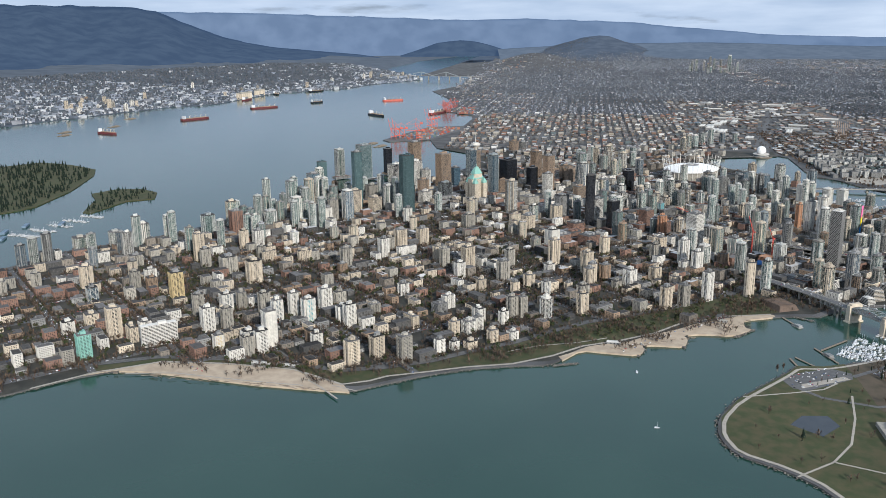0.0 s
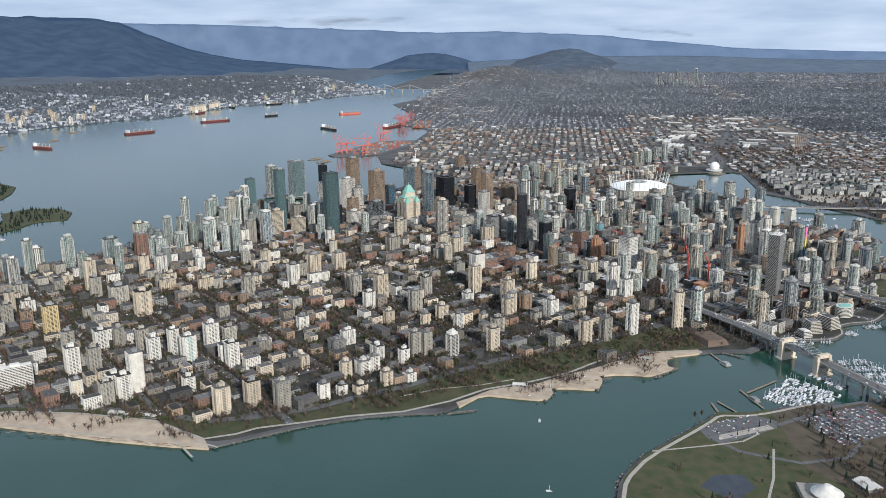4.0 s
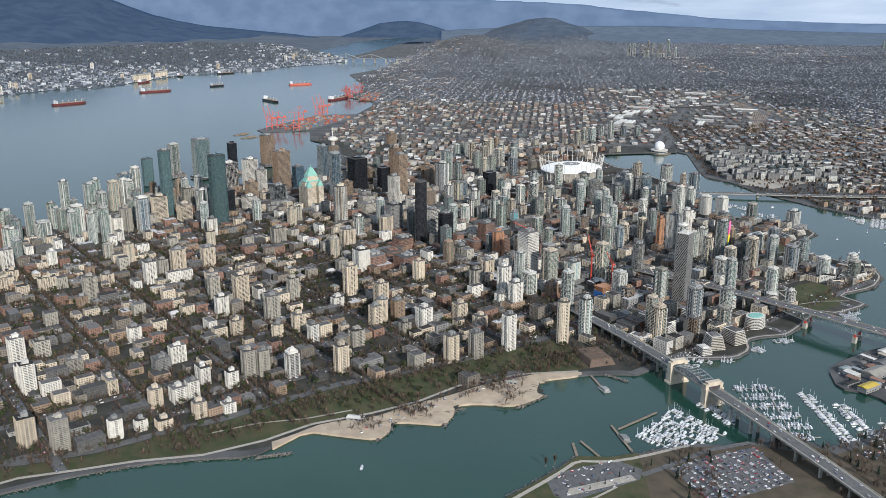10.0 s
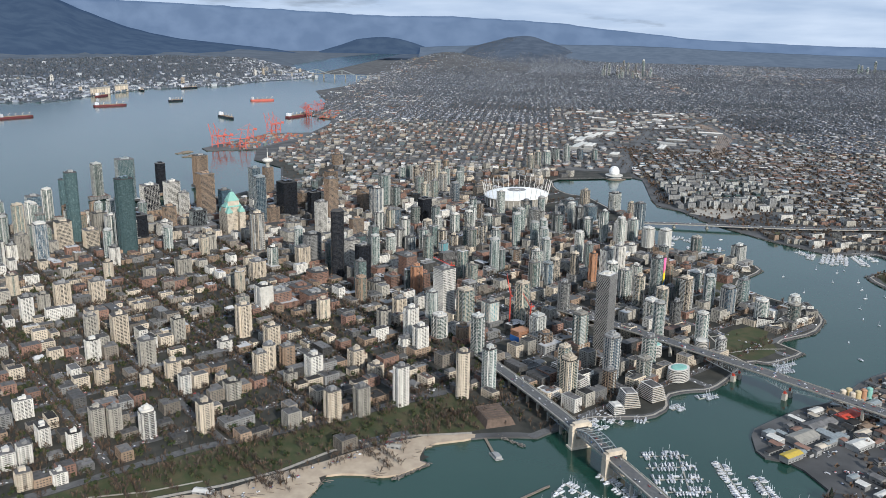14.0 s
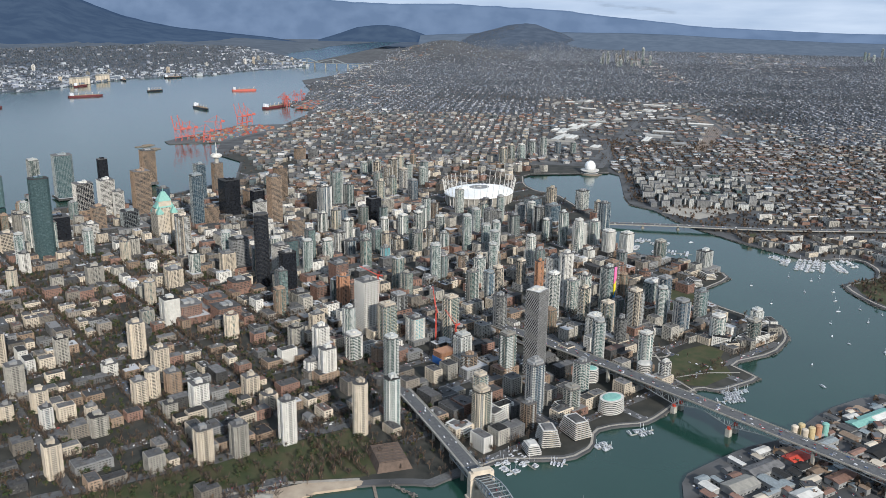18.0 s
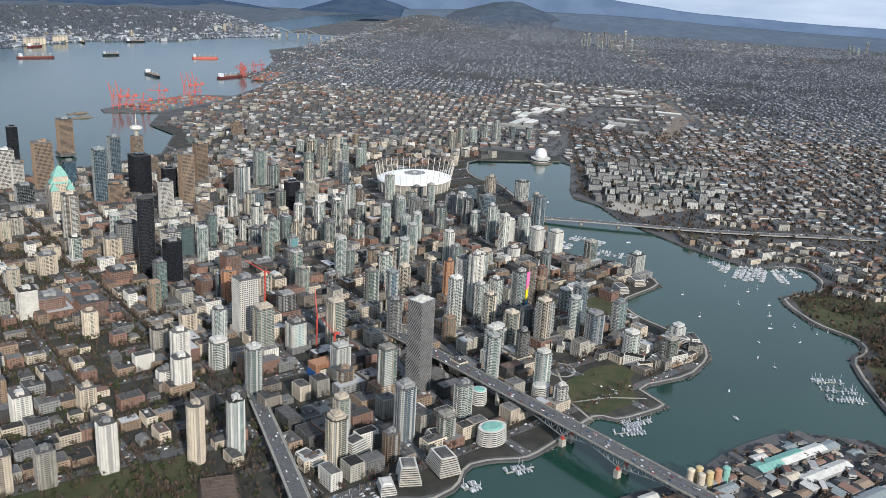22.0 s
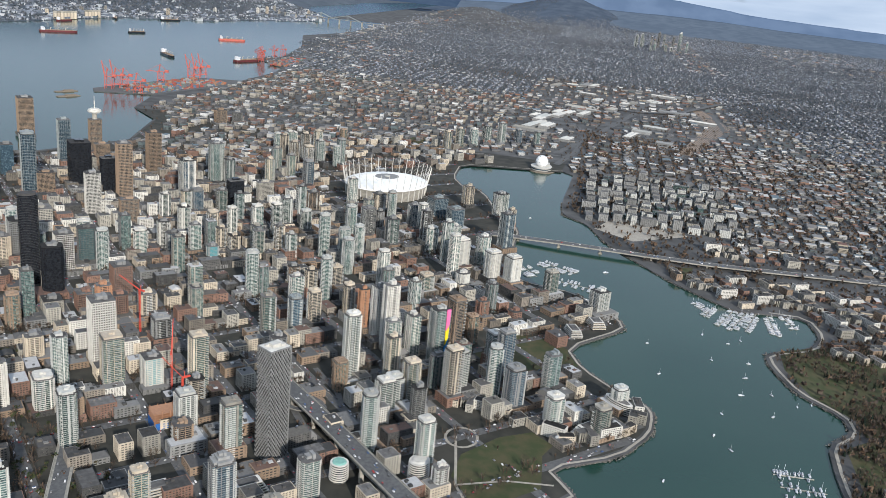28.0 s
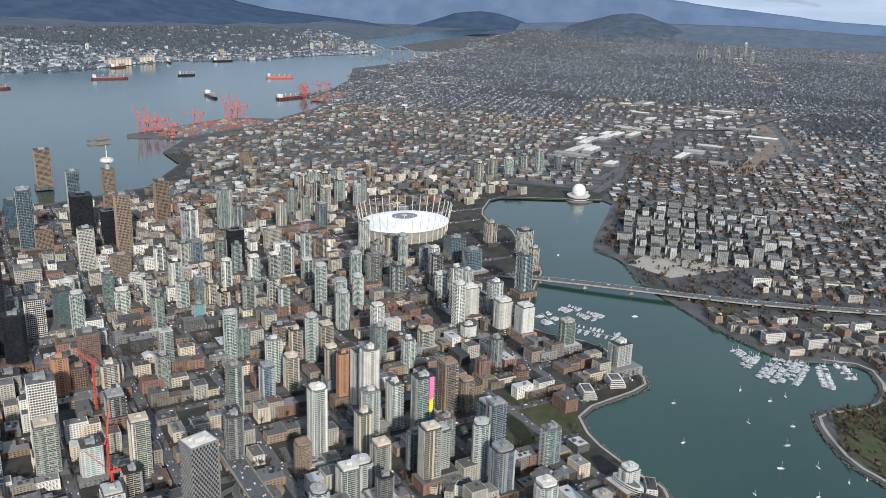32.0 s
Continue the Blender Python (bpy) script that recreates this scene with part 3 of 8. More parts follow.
def shore_stones(line, name, seed, width=9.0, step=2.2, far=None):
    rng = np.random.default_rng(seed)
    pts = []
    for (x0, y0), (x1, y1) in zip(line, line[1:]):
        n = int(math.hypot(x1 - x0, y1 - y0) / step * 2)
        t = rng.random(n)
        pts.append(np.stack([x0 + (x1 - x0) * t, y0 + (y1 - y0) * t], -1))
    p = np.concatenate(pts)
    p += rng.normal(0, width * 0.28, p.shape)
    n = len(p)
    v, f = stamp(ROCK_V, ROCK_F, p[:, 0], p[:, 1], rng.uniform(0.0, 2.6, n), *(rng.uniform(0.9, 2.4, (3, n)) * [[1], [1], [0.7]]), rng.uniform(0, 6, n))
    soup(name, v, f, "rock", "rough grey boulders of the sea wall", "rocks")


ROCK_V = np.array([(1, 0, 0), (-0.9, 0.2, 0), (0.1, 1, 0), (0, -0.9, 0.1), (0.1, 0, 0.9), (0, 0.1, -0.9)], float)
ROCK_F = np.array([(0, 2, 4), (2, 1, 4), (1, 3, 4), (3, 0, 4), (2, 0, 5), (1, 2, 5), (3, 1, 5), (0, 3, 5)])
shore_stones(WEST[10:16], "sea_wall_rocks", 1)
shore_stones(WEST[2:5], "sea_wall_rocks", 2)
shore_stones([(-2085, 472), (-2066, 426)], "groyne_rocks", 3, 7, 0.7)
for i, line in enumerate(([(-1975, 298), (-2016, 314)], [(-1900, 212), (-1962, 224)], [(-1836, 72), (-1886, 117)], [(-1738, -20), (-1765, -60)])):
    shore_stones(line, "groyne_rocks", 4 + i, 6, 0.8)
shore_stones(VANIER[1:13], "sea_wall_rocks", 9, 10)
shore_stones(CREEK_N[9:27], "sea_wall_rocks", 10, 6)
shore_stones(CREEK_S[2:20], "sea_wall_rocks", 11, 6)

# ---- street grid of the peninsula: p runs north-east, q north-west ----
R2 = math.sqrt(0.5)


def pq(p, q):
    return ((p - q) * R2, (p + q) * R2)


def to_pq(x, y):
    return ((x + y) * R2, (y - x) * R2)


QS = [60, 183, 306, 429, 552, 675, 798, 921, 1082, 1240, 1398, 1556, 1714, 1872, 2030, 2188, 2346, 2504, 2662, 2820]
PS = [-1277, -1167, -1057, -947, -837, -727, -617, -507, -397, -287, -177, -67, 43, 153, 263, 373, 483, 593]
road_bm = bmesh.new()


def road_runs(fixed, along_q):
    """Stretches of one street that lie on land."""
    run = []
    for s in range(-1500, 3300, 40):
        x, y = pq(fixed, s) if along_q else pq(s, fixed)
        if inside((x, y), PENINSULA) and not inside((x, y), LAWN) and x < 500 and not (-1150 < s < -1500):
            run.append((x, y))
        else:
            if len(run) > 2:
                yield run
            run = []
    if len(run) > 2:
        yield run


for fixed in PS:
    for run in road_runs(fixed, True):
        ribbon(road_bm, run, 15, 3.2)
for fixed in QS:
    for run in road_runs(fixed, False):
        ribbon(road_bm, run, 15, 3.22)
ribbon(road_bm, BEACH_ROAD + [(-1560, 0), (-1480, -110), (-1400, -190)], 16, 3.26)
tagged(part("road", mesh_of("road", road_bm, "road")), "grey asphalt street grid between the blocks", "road", kind="structure")

# ---- kinds of buildings ----
def scaled(poly, k):
    return [(x * k, y * k) for x, y in poly]


def grown(poly, d):
    """Each corner pushed out from the middle by about d."""
    out = []
    for x, y in poly:
        r = math.hypot(x, y) or 1
        out.append((x * (r + d) / r, y * (r + d) / r))
    return out


def walk_edges(poly, step):
    """Points along the outline with their outward turn."""
    for (x0, y0), (x1, y1) in zip(poly, poly[1:] + poly[:1]):
        n = max(int(math.hypot(x1 - x0, y1 - y0) / step), 1)
        for i in range(n):
            k = (i + 0.5) / n
            yield x0 + (x1 - x0) * k, y0 + (y1 - y0) * k, math.atan2(y1 - y0, x1 - x0)


def turned_box(bm, x, y, z0, w, d, h, ang):
    c, s = math.cos(ang), math.sin(ang)
    prism(bm, [(x + c * px - s * py, y + s * px + c * py) for px, py in rect(w, d)], z0, z0 + h)


def notched(w, d, k):
    a, b = w / 2, d / 2
    return [(-a + k, -b), (a - k, -b), (a - k, -b + k), (a, -b + k), (a, b - k), (a - k, b - k), (a - k, b), (-a + k, b), (-a + k, b - k), (-a, b - k), (-a, -b + k), (-a + k, -b + k)]


def chamfered(w, d, k):
    a, b = w / 2, d / 2
    return [(-a + k, -b), (a - k, -b), (a, -b + k), (a, b - k), (a - k, b), (-a + k, b), (-a, b - k), (-a, -b + k)]


def lofted(bm, rings, cap=True):
    """Skin over rings of points, each a list of (x, y, z)."""
    vs = [[bm.verts.new(p) for p in r] for r in rings]
    n = len(rings[0])
    for a, b in zip(vs, vs[1:]):
        for i in range(n):
            bm.faces.new((a[i], a[(i + 1) % n], b[(i + 1) % n], b[i]))
    if cap:
        bm.faces.new(vs[-1])


def tower_kind(style, poly, floors, wall, glass, fh=2.8, seed=0, crown=0):
    """The meshes of one kind of tower: a list of part name, mesh."""
    rng = random.Random(seed)
    h = floors * fh
    core, skin, rail, top, house = (bmesh.new() for _ in range(5))
    xs, ys = [p[0] for p in poly], [p[1] for p in poly]
    w, d = max(xs) - min(xs), max(ys) - min(ys)
    prism(core, grown(poly, -0.7), 0, h)
    band = {"concrete": 1.1, "condo": 0.34, "office": 0.9, "curtain": 0.3, "grid": 1.2}[style]
    proud, deep = grown(poly, 0.12 if style != "condo" else 0.2), grown(poly, -0.78)
    rings = []
    for i in range(floors + 1):
        lo, hi = i * fh - (band / 2 if i else 0), i * fh + band / 2
        rings += ([[(x, y, lo) for x, y in deep]] if i else []) + [[(x, y, lo) for x, y in proud], [(x, y, hi) for x, y in proud]]
        rings += [[(x, y, hi) for x, y in deep]] if i < floors else []
    lofted(skin, rings)
    step = {"concrete": 5.5, "condo": 9.0, "office": 3.0, "curtain": 4.5, "grid": 3.2}[style]
    wide = {"concrete": 1.6, "condo": 0.5, "office": 0.55, "curtain": 0.25, "grid": 0.9}[style]
    for x, y, a in walk_edges(poly, step) if len(poly) <= 12 else []:
        turned_box(skin, x * 0.99, y * 0.99, 0, wide, 0.8, h, a)
    if style == "concrete":
        for x, y in poly if len(poly) <= 12 else []:
            turned_box(skin, x * 0.985, y * 0.985, 0, 1.8, 1.8, h, math.atan2(y, x))
        sides = [(0, -d / 2 - 0.7, 0.0), (w / 2 + 0.7, 0, math.pi / 2), (0, d / 2 + 0.7, 0.0), (-w / 2 - 0.7, 0, math.pi / 2)]
        for x, y, a in sides:
            if len(poly) > 12:
                break
            for k in (-0.27, 0.27):
                span = w if a == 0 else d
                ox, oy = (k * span, 0) if a == 0 else (0, k * span)
                for i in range(1, floors):
                    turned_box(rail, x + ox, y + oy, i * fh - 0.2, span * 0.26, 1.5, 1.15, a)
        if len(poly) > 12:          # round plan: broad upright ribs between window strips
            for i, (x, y, a) in enumerate(walk_edges(poly, 9.0)):
                if i % 5 != 4:
                    turned_box(skin, x * 1.005, y * 1.005, 0, 2.0 if i % 2 else 3.0, 0.8, h, a)
    if style == "condo":          # bays of glass, solid wall and stacked balconies
        for x, y, a in walk_edges(poly, 4.4):
            r = rng.random()
            nx, ny = math.sin(a), -math.cos(a)
            if nx * x + ny * y < 0:
                nx, ny = -nx, -ny
            if r < 0.14:
                turned_box(skin, x, y, 0, rng.uniform(1.6, 3.2), 0.6, h, a)
            elif r < 0.46:
                deep_, wide_ = rng.uniform(0.7, 1.1), rng.uniform(3.0, 4.2)
                gap = rng.choice((1, 1, 1, 2))
                for i in range(2, floors, gap):
                    turned_box(rail, x + nx * deep_ * 0.6, y + ny * deep_ * 0.6, i * fh - 0.25, wide_, deep_ * 2, 0.95, a)
    # roof: upstand, plant room, small boxes
    prism(top, grown(poly, 0.25), h + band / 2, h + band / 2 + 0.9, 0.995)
    prism(top, scaled(poly, 0.9), h + band / 2 + 0.9, h + band / 2 + 0.95)
    z = h + band / 2 + 0.9
    if crown:
        for k in range(crown):
            q = scaled(poly, 0.86) if k == 0 else rect(w * 0.5, d * 0.5)
            prism(house, q, z, z + fh * 1.1)
            z += fh * 1.1
            prism(house, grown(q, 0.5), z, z + 0.4)
            z += 0.4
    slim = 0.62 if crown else 1.0
    box(house, rng.uniform(-1, 1), rng.uniform(-1, 1), z, w * 0.42 * slim, d * 0.4 * slim, rng.uniform(3, 5.5) * slim)
    box(house, w * 0.12 * slim, -d * 0.05, z, w * 0.16 * slim, d * 0.5 * slim, rng.uniform(5, 7) * slim)
    for _ in range(4):
        box(house, rng.uniform(-0.33, 0.33) * w, rng.uniform(-0.33, 0.33) * d, z - (0 if not crown else 0.4), rng.uniform(1.2, 2.6), rng.uniform(1.2, 2.6), rng.uniform(0.8, 1.8))
    out = [("wall", mesh_of("tower_wall", skin, wall)), ("glazing", mesh_of("tower_glazing", core, glass)), ("roof", mesh_of("tower_roof", top, "roof")),
           ("penthouse", mesh_of("tower_penthouse", house, wall if crown or rng.random() < 0.6 else "grey"))]
    if len(rail.verts):
        out.append(("balconies", mesh_of("tower_balconies", rail, "slab" if style == "condo" else wall)))
    else:
        rail.free()
    return {"parts": out, "h": h, "w": w, "d": d}


def low_kind(poly, floors, wall, roof, fh=3.0, seed=0, pitched=False):
    rng = random.Random(seed)
    body, win, top = (bmesh.new() for _ in range(3))
    xs, ys = [p[0] for p in poly], [p[1] for p in poly]
    w, d = max(xs) - min(xs), max(ys) - min(ys)
    h = floors * fh
    prism(win, grown(poly, -0.35), 0, h)
    rings, deep = [], grown(poly, -0.45)
    for i in range(floors + 1):
        lo, hi = max(i * fh - 0.85, 0), i * fh + (0.75 if i < floors else 0.9)
        rings += ([[(x, y, lo) for x, y in deep]] if i else []) + [[(x, y, lo) for x, y in poly], [(x, y, hi) for x, y in poly]]
        rings += [[(x, y, hi) for x, y in deep]] if i < floors else []
    lofted(body, rings)
    for x, y, a in walk_edges(poly, 4.2):
        turned_box(body, x * 0.985, y * 0.985, 0, 1.7, 0.7, h, a)
    for x, y in poly:
        turned_box(body, x * 0.97, y * 0.97, 0, 1.6, 1.6, h, 0)
    if pitched:
        a, b = w / 2 + 0.5, d / 2 + 0.5
        v = [top.verts.new(p) for p in ((-a, -b, h + 0.9), (a, -b, h + 0.9), (a, b, h + 0.9), (-a, b, h + 0.9), (-a * 0.6, 0, h + 4.6), (a * 0.6, 0, h + 4.6))]
        for f in ((0, 1, 5, 4), (1, 2, 5), (2, 3, 4, 5), (3, 0, 4), (3, 2, 1, 0)):
            top.faces.new([v[i] for i in f])
    else:
        prism(top, scaled(poly, 0.93), h, h + 0.95)
        for _ in range(rng.randint(2, 5)):
            box(top, rng.uniform(-0.3, 0.3) * w, rng.uniform(-0.3, 0.3) * d, h + 0.9, rng.uniform(1.5, 5), rng.uniform(1.5, 5), rng.uniform(0.9, 2.6))
    return {"parts": [("wall", mesh_of("block_wall", body, wall)), ("glazing", mesh_of("block_glazing", win, "window")), ("roof", mesh_of("block_roof", top, roof))],
            "h": h, "w": w, "d": d}


def place(kind, name, x, y, turn, label, category, group="", size=(1, 1, 1), z=3.0):
    first, *rest = kind["parts"]
    ob = part(name, first[1], at=(x, y, z), turn=turn, size=size)
    tagged(ob, label, category, group)
    for n, me in rest:
        o = new(n, me)
        o.parent = ob
    return ob


CONC, CONDO, OFFICE, LOW, MID = [], [], [], [], []
for i, (shape, fl, wall) in enumerate((
        (rect(26, 19), 15, "beige"), (rect(23, 21), 18, "concrete"), (chamfered(24, 24, 5), 20, "beige"), (rect(30, 17), 13, "white"), (rect(21, 21), 22, "beige"),
        (disc(20, 13), 19, "beige"), (rect(27, 18), 11, "concrete"), (notched(26, 24, 4), 17, "white"), (rect(40, 16), 12, "beige"), (notched(23, 20, 3), 14, "concrete"),
        (rect(22, 19), 10, "brown"), (chamfered(27, 20, 3), 16, "white"))):
    CONC.append(tower_kind("concrete", shape, fl, wall, "window", seed=i))
for i, (shape, fl, wall, gl, cr) in enumerate((
        (notched(25, 25, 4), 28, "slab", "glass", 1), (chamfered(26, 24, 6), 32, "slab", "glass", 1), (rect(24, 22), 26, "concrete", "glass", 0), (chamfered(25, 23, 7), 30, "slab", "glass", 1),
        (notched(28, 22, 5), 24, "grey", "bluegl", 0), (chamfered(24, 22, 4), 35, "white", "glass", 1), (rect(22, 26), 30, "grey", "window", 0), (notched(24, 22, 3), 22, "brown", "glass", 1),
        (chamfered(30, 22, 5), 20, "white", "glass", 1), (notched(23, 27, 5), 34, "slab", "glass", 0), (rect(26, 20), 27, "white", "window", 0), (notched(27, 21, 4), 25, "slab", "glass", 0))):
    CONDO.append(tower_kind("condo", shape, fl, wall, gl, seed=50 + i, crown=cr))
for i, (st, shape, fl, wall, gl) in enumerate((
        ("office", rect(36, 36), 24, "beige", "window"), ("curtain", rect(40, 30), 26, "black", "black"), ("office", chamfered(38, 34, 6), 28, "white", "window"),
        ("office", rect(44, 26), 18, "brown", "window"), ("curtain", rect(34, 34), 22, "bluegl", "bluegl"), ("grid", rect(46, 22), 14, "concrete", "window"),
        ("office", rect(32, 40), 20, "grey", "window"), ("curtain", chamfered(36, 30, 5), 30, "steel", "bluegl"))):
    OFFICE.append(tower_kind(st, shape, fl, wall, gl, 3.7, seed=90 + i))
LSHAPE = [(-15, -14), (15, -14), (15, 0), (1, 0), (1, 14), (-15, 14)]
for i, (shape, fl, wall, rf, pt) in enumerate((
        (rect(26, 17), 3, "taupe", "roof", 0), (rect(30, 16), 4, "beige", "roof", 0), (rect(22, 18), 3, "charcoal", "roof", 0), (LSHAPE, 4, "grey", "roof", 0), (rect(28, 18), 4, "brown", "roof", 0),
        (rect(18, 15), 3, "beige", "roof", 1), (rect(20, 14), 2, "grey", "roof", 1), (rect(34, 17), 3, "taupe", "roof", 0), (rect(24, 20), 5, "brick", "roof", 0), (LSHAPE, 3, "brown", "roof", 0))):
    LOW.append(low_kind(shape, fl, wall, rf, seed=130 + i, pitched=pt))
for i, (shape, fl, wall) in enumerate(((rect(28, 20), 7, "beige"), (rect(34, 18), 8, "white"), (rect(26, 24), 9, "concrete"), (LSHAPE, 7, "taupe"), (rect(44, 22), 6, "charcoal"), (rect(38, 26), 6, "brick"))):
    MID.append(low_kind(shape, fl, wall, "roof", seed=160 + i))

# ---- what stands where on the peninsula ----
TAKEN = [(0, 0, 165)]          # x, y, radius kept free of the fill
TURN = -math.pi / 4


def clear_of(x, y, r):
    return all((x - a) ** 2 + (y - b) ** 2 > (r + c) ** 2 for a, b, c in TAKEN)


M["gold"] = mat("gold_panel", (0.5, 0.4, 0.22), (0.42, 0.33, 0.18), 0.3, 0.6)
M["lime"] = mat("lime_glass", (0.28, 0.42, 0.12), (0.2, 0.3, 0.1), 0.3, 0.3)
LOOK = {"concrete": "concrete apartment tower", "round": "round apartment tower", "condo": "glass condominium tower", "office": "ribbed office tower",
        "curtain": "glass-clad office tower", "grid": "gridded office building"}
HUE = {"white": "white", "beige": "beige", "concrete": "grey", "grey": "dark grey", "brown": "brown", "brick": "red brick", "slab": "pale", "steel": "blue-green",
       "black": "black", "teal": "teal", "tealgl": "dark teal", "gold": "gold-brown", "orange": "orange, half-built", "copper": "green and white"}
variety = random.Random(5)
PODIUM = []


def stand(x, y, w, h, style, wall, glass, crown):
    """One tower of its own: place, width and height in metres."""
    f = variety.random()
    d = w * variety.uniform(0.85, 1.05)
    shapes = [rect(w, d), chamfered(w, d, w * 0.16), notched(w, d, w * 0.15), rect(w, d), notched(w, d, w * 0.1)]
    poly = disc(20, w * 0.58) if style == "round" and wall == "beige" else shapes[int(f * 5)] if style in ("condo", "concrete") else shapes[int(f * 2)]
    fh = 2.8 if style in ("concrete", "condo", "round") else 3.7
    if style == "condo" and wall == "slab":
        wall, glass = variety.choice((("slab", "glass"), ("slab", "glass"), ("white", "glass"), ("beige", "window"), ("grey", "bluegl"), ("concrete", "glass"), ("beige", "glass")))
    body = h - (3.4 * crown + 4 if crown else 4)
    kind = tower_kind("concrete" if style == "round" else style, poly, max(int(body / fh), 3), wall, glass, fh, int(x) + 7 * int(y), crown)
    group = "residential towers" if style in ("concrete", "round", "condo") else "office towers"
    place(kind, "office_tower" if group[0] == "o" else "apartment_tower", x, y, TURN, f"{HUE.get(wall, 'pale')} {LOOK[style]} " + ("with a stepped crown" if crown else "with a flat roof"), "building", group)
    TAKEN.append((x, y, w * 0.62))
    PODIUM.append((x, y, w))


stand(-203, 1319, 56, 145, "curtain", "steel", "tealgl", 0)
stand(-752, 1199, 31, 199, "curtain", "tealgl", "tealgl", 0)
stand(-194, 1426, 32, 125, "condo", "slab", "glass", 1)
stand(-352, 1452, 34, 100, "curtain", "tealgl", "tealgl", 0)
stand(-535, 1405, 29, 105, "condo", "white", "glass", 1)
stand(-603, 1408, 39, 95, "curtain", "steel", "bluegl", 0)
stand(-829, 1189, 41, 78, "office", "beige", "window", 0)
stand(-756, 1090, 31, 85, "condo", "white", "glass", 0)
stand(-674, 1170, 34, 70, "concrete", "concrete", "window", 0)
stand(-804, 1126, 35, 54, "office", "beige", "window", 0)
stand(-718, 1039, 51, 80, "curtain", "black", "black", 0)
stand(-670, 978, 36, 51, "grid", "white", "window", 0)
stand(-415, 1063, 42, 118, "office", "white", "window", 0)
stand(-581, 1001, 37, 76, "office", "brown", "window", 0)
stand(-432, 1018, 28, 89, "office", "white", "window", 0)
stand(-413, 955, 46, 146, "office", "brown", "window", 0)
stand(-405, 1141, 49, 103, "curtain", "white", "black", 0)
stand(-551, 926, 45, 60, "curtain", "steel", "black", 0)
stand(63, 1162, 43, 125, "office", "brown", "window", 0)
stand(-159, 883, 31, 125, "curtain", "steel", "bluegl", 0)
stand(-90, 1246, 29, 115, "curtain", "black", "black", 0)
stand(-344, 716, 48, 118, "curtain", "black", "black", 0)
stand(-149, 621, 35, 120, "office", "brown", "window", 0)
stand(-326, 433, 36, 104, "condo", "white", "bluegl", 0)
stand(-150, 439, 35, 115, "condo", "slab", "glass", 0)
stand(-800, 663, 33, 118, "condo", "slab", "glass", 0)
stand(-935, 580, 22, 63, "condo", "white", "glass", 0)
stand(-910, 511, 31, 61, "concrete", "beige", "window", 0)
stand(-1023, 591, 32, 53, "concrete", "beige", "window", 0)
stand(-875, 495, 40, 89, "grid", "grey", "window", 0)
stand(-657, 612, 50, 39, "grid", "concrete", "window", 0)
stand(-1024, 775, 33, 51, "concrete", "concrete", "window", 0)
stand(-809, 793, 29, 57, "concrete", "concrete", "window", 0)
stand(-951, 1179, 29, 103, "condo", "white", "bluegl", 1)
stand(-1025, 1327, 32, 92, "condo", "white", "glass", 1)
stand(-1018, 1253, 24, 68, "concrete", "white", "window", 0)
stand(-990, 1235, 22, 54, "concrete", "white", "window", 0)
stand(-959, 1226, 27, 73, "concrete", "concrete", "window", 0)
stand(-719, 1385, 30, 95, "condo", "slab", "glass", 1)
stand(-766, 1434, 30, 95, "condo", "slab", "glass", 0)
stand(-824, 1365, 26, 85, "condo", "slab", "glass", 1)
stand(-718, 1545, 25, 90, "condo", "slab", "glass", 0)
stand(-965, 978, 21, 53, "concrete", "white", "window", 0)
stand(-878, 935, 26, 32, "concrete", "beige", "window", 0)
stand(-1290, 931, 30, 60, "concrete", "beige", "window", 0)
stand(-1245, 877, 27, 55, "concrete", "beige", "window", 0)
stand(-1375, 960, 22, 55, "concrete", "white", "window", 0)
stand(-1467, 715, 27, 63, "concrete", "beige", "window", 0)
stand(-1406, 804, 22, 47, "concrete", "beige", "window", 0)
stand(-1390, 1054, 24, 28, "concrete", "beige", "window", 0)
stand(-1508, 1028, 25, 62, "concrete", "concrete", "window", 0)
stand(-1390, 498, 25, 69, "concrete", "beige", "window", 0)
stand(-1225, 510, 29, 59, "concrete", "white", "slab", 0)
stand(-1480, 413, 23, 65, "concrete", "beige", "window", 0)
stand(-1532, 369, 22, 46, "concrete", "brown", "window", 0)
stand(-1571, 406, 19, 46, "concrete", "beige", "window", 0)
stand(-1567, 311, 23, 48, "concrete", "white", "window", 0)
stand(-1601, 343, 17, 28, "concrete", "concrete", "window", 0)
stand(-1511, 248, 21, 39, "concrete", "beige", "window", 0)
stand(-1724, 240, 21, 55, "concrete", "beige", "window", 0)
stand(-1698, 199, 20, 54, "concrete", "concrete", "window", 0)
stand(-1654, 143, 20, 73, "concrete", "white", "window", 0)
stand(-1553, 204, 22, 30, "concrete", "beige", "window", 0)
stand(-1423, 170, 23, 33, "concrete", "white", "window", 0)
stand(-1372, 168, 24, 75, "concrete", "white", "window", 0)
stand(-1353, 114, 26, 60, "condo", "white", "glass", 1)
stand(-1612, 46, 19, 87, "round", "beige", "window", 0)
stand(-1583, 4, 21, 84, "condo", "slab", "glass", 0)
stand(-1359, 67, 22, 39, "concrete", "brown", "window", 0)
stand(-1303, 234, 23, 44, "concrete", "concrete", "window", 0)
stand(-1203, 122, 34, 108, "grid", "white", "window", 0)
stand(-1569, 614, 25, 58, "concrete", "concrete", "window", 0)
stand(-1830, 570, 18, 52, "concrete", "concrete", "window", 0)
stand(-1820, 548, 17, 51, "concrete", "concrete", "window", 0)
stand(-1819, 498, 21, 53, "condo", "white", "window", 2)
stand(-1788, 421, 20, 53, "concrete", "beige", "window", 0)
stand(-1871, 584, 17, 34, "concrete", "white", "window", 0)
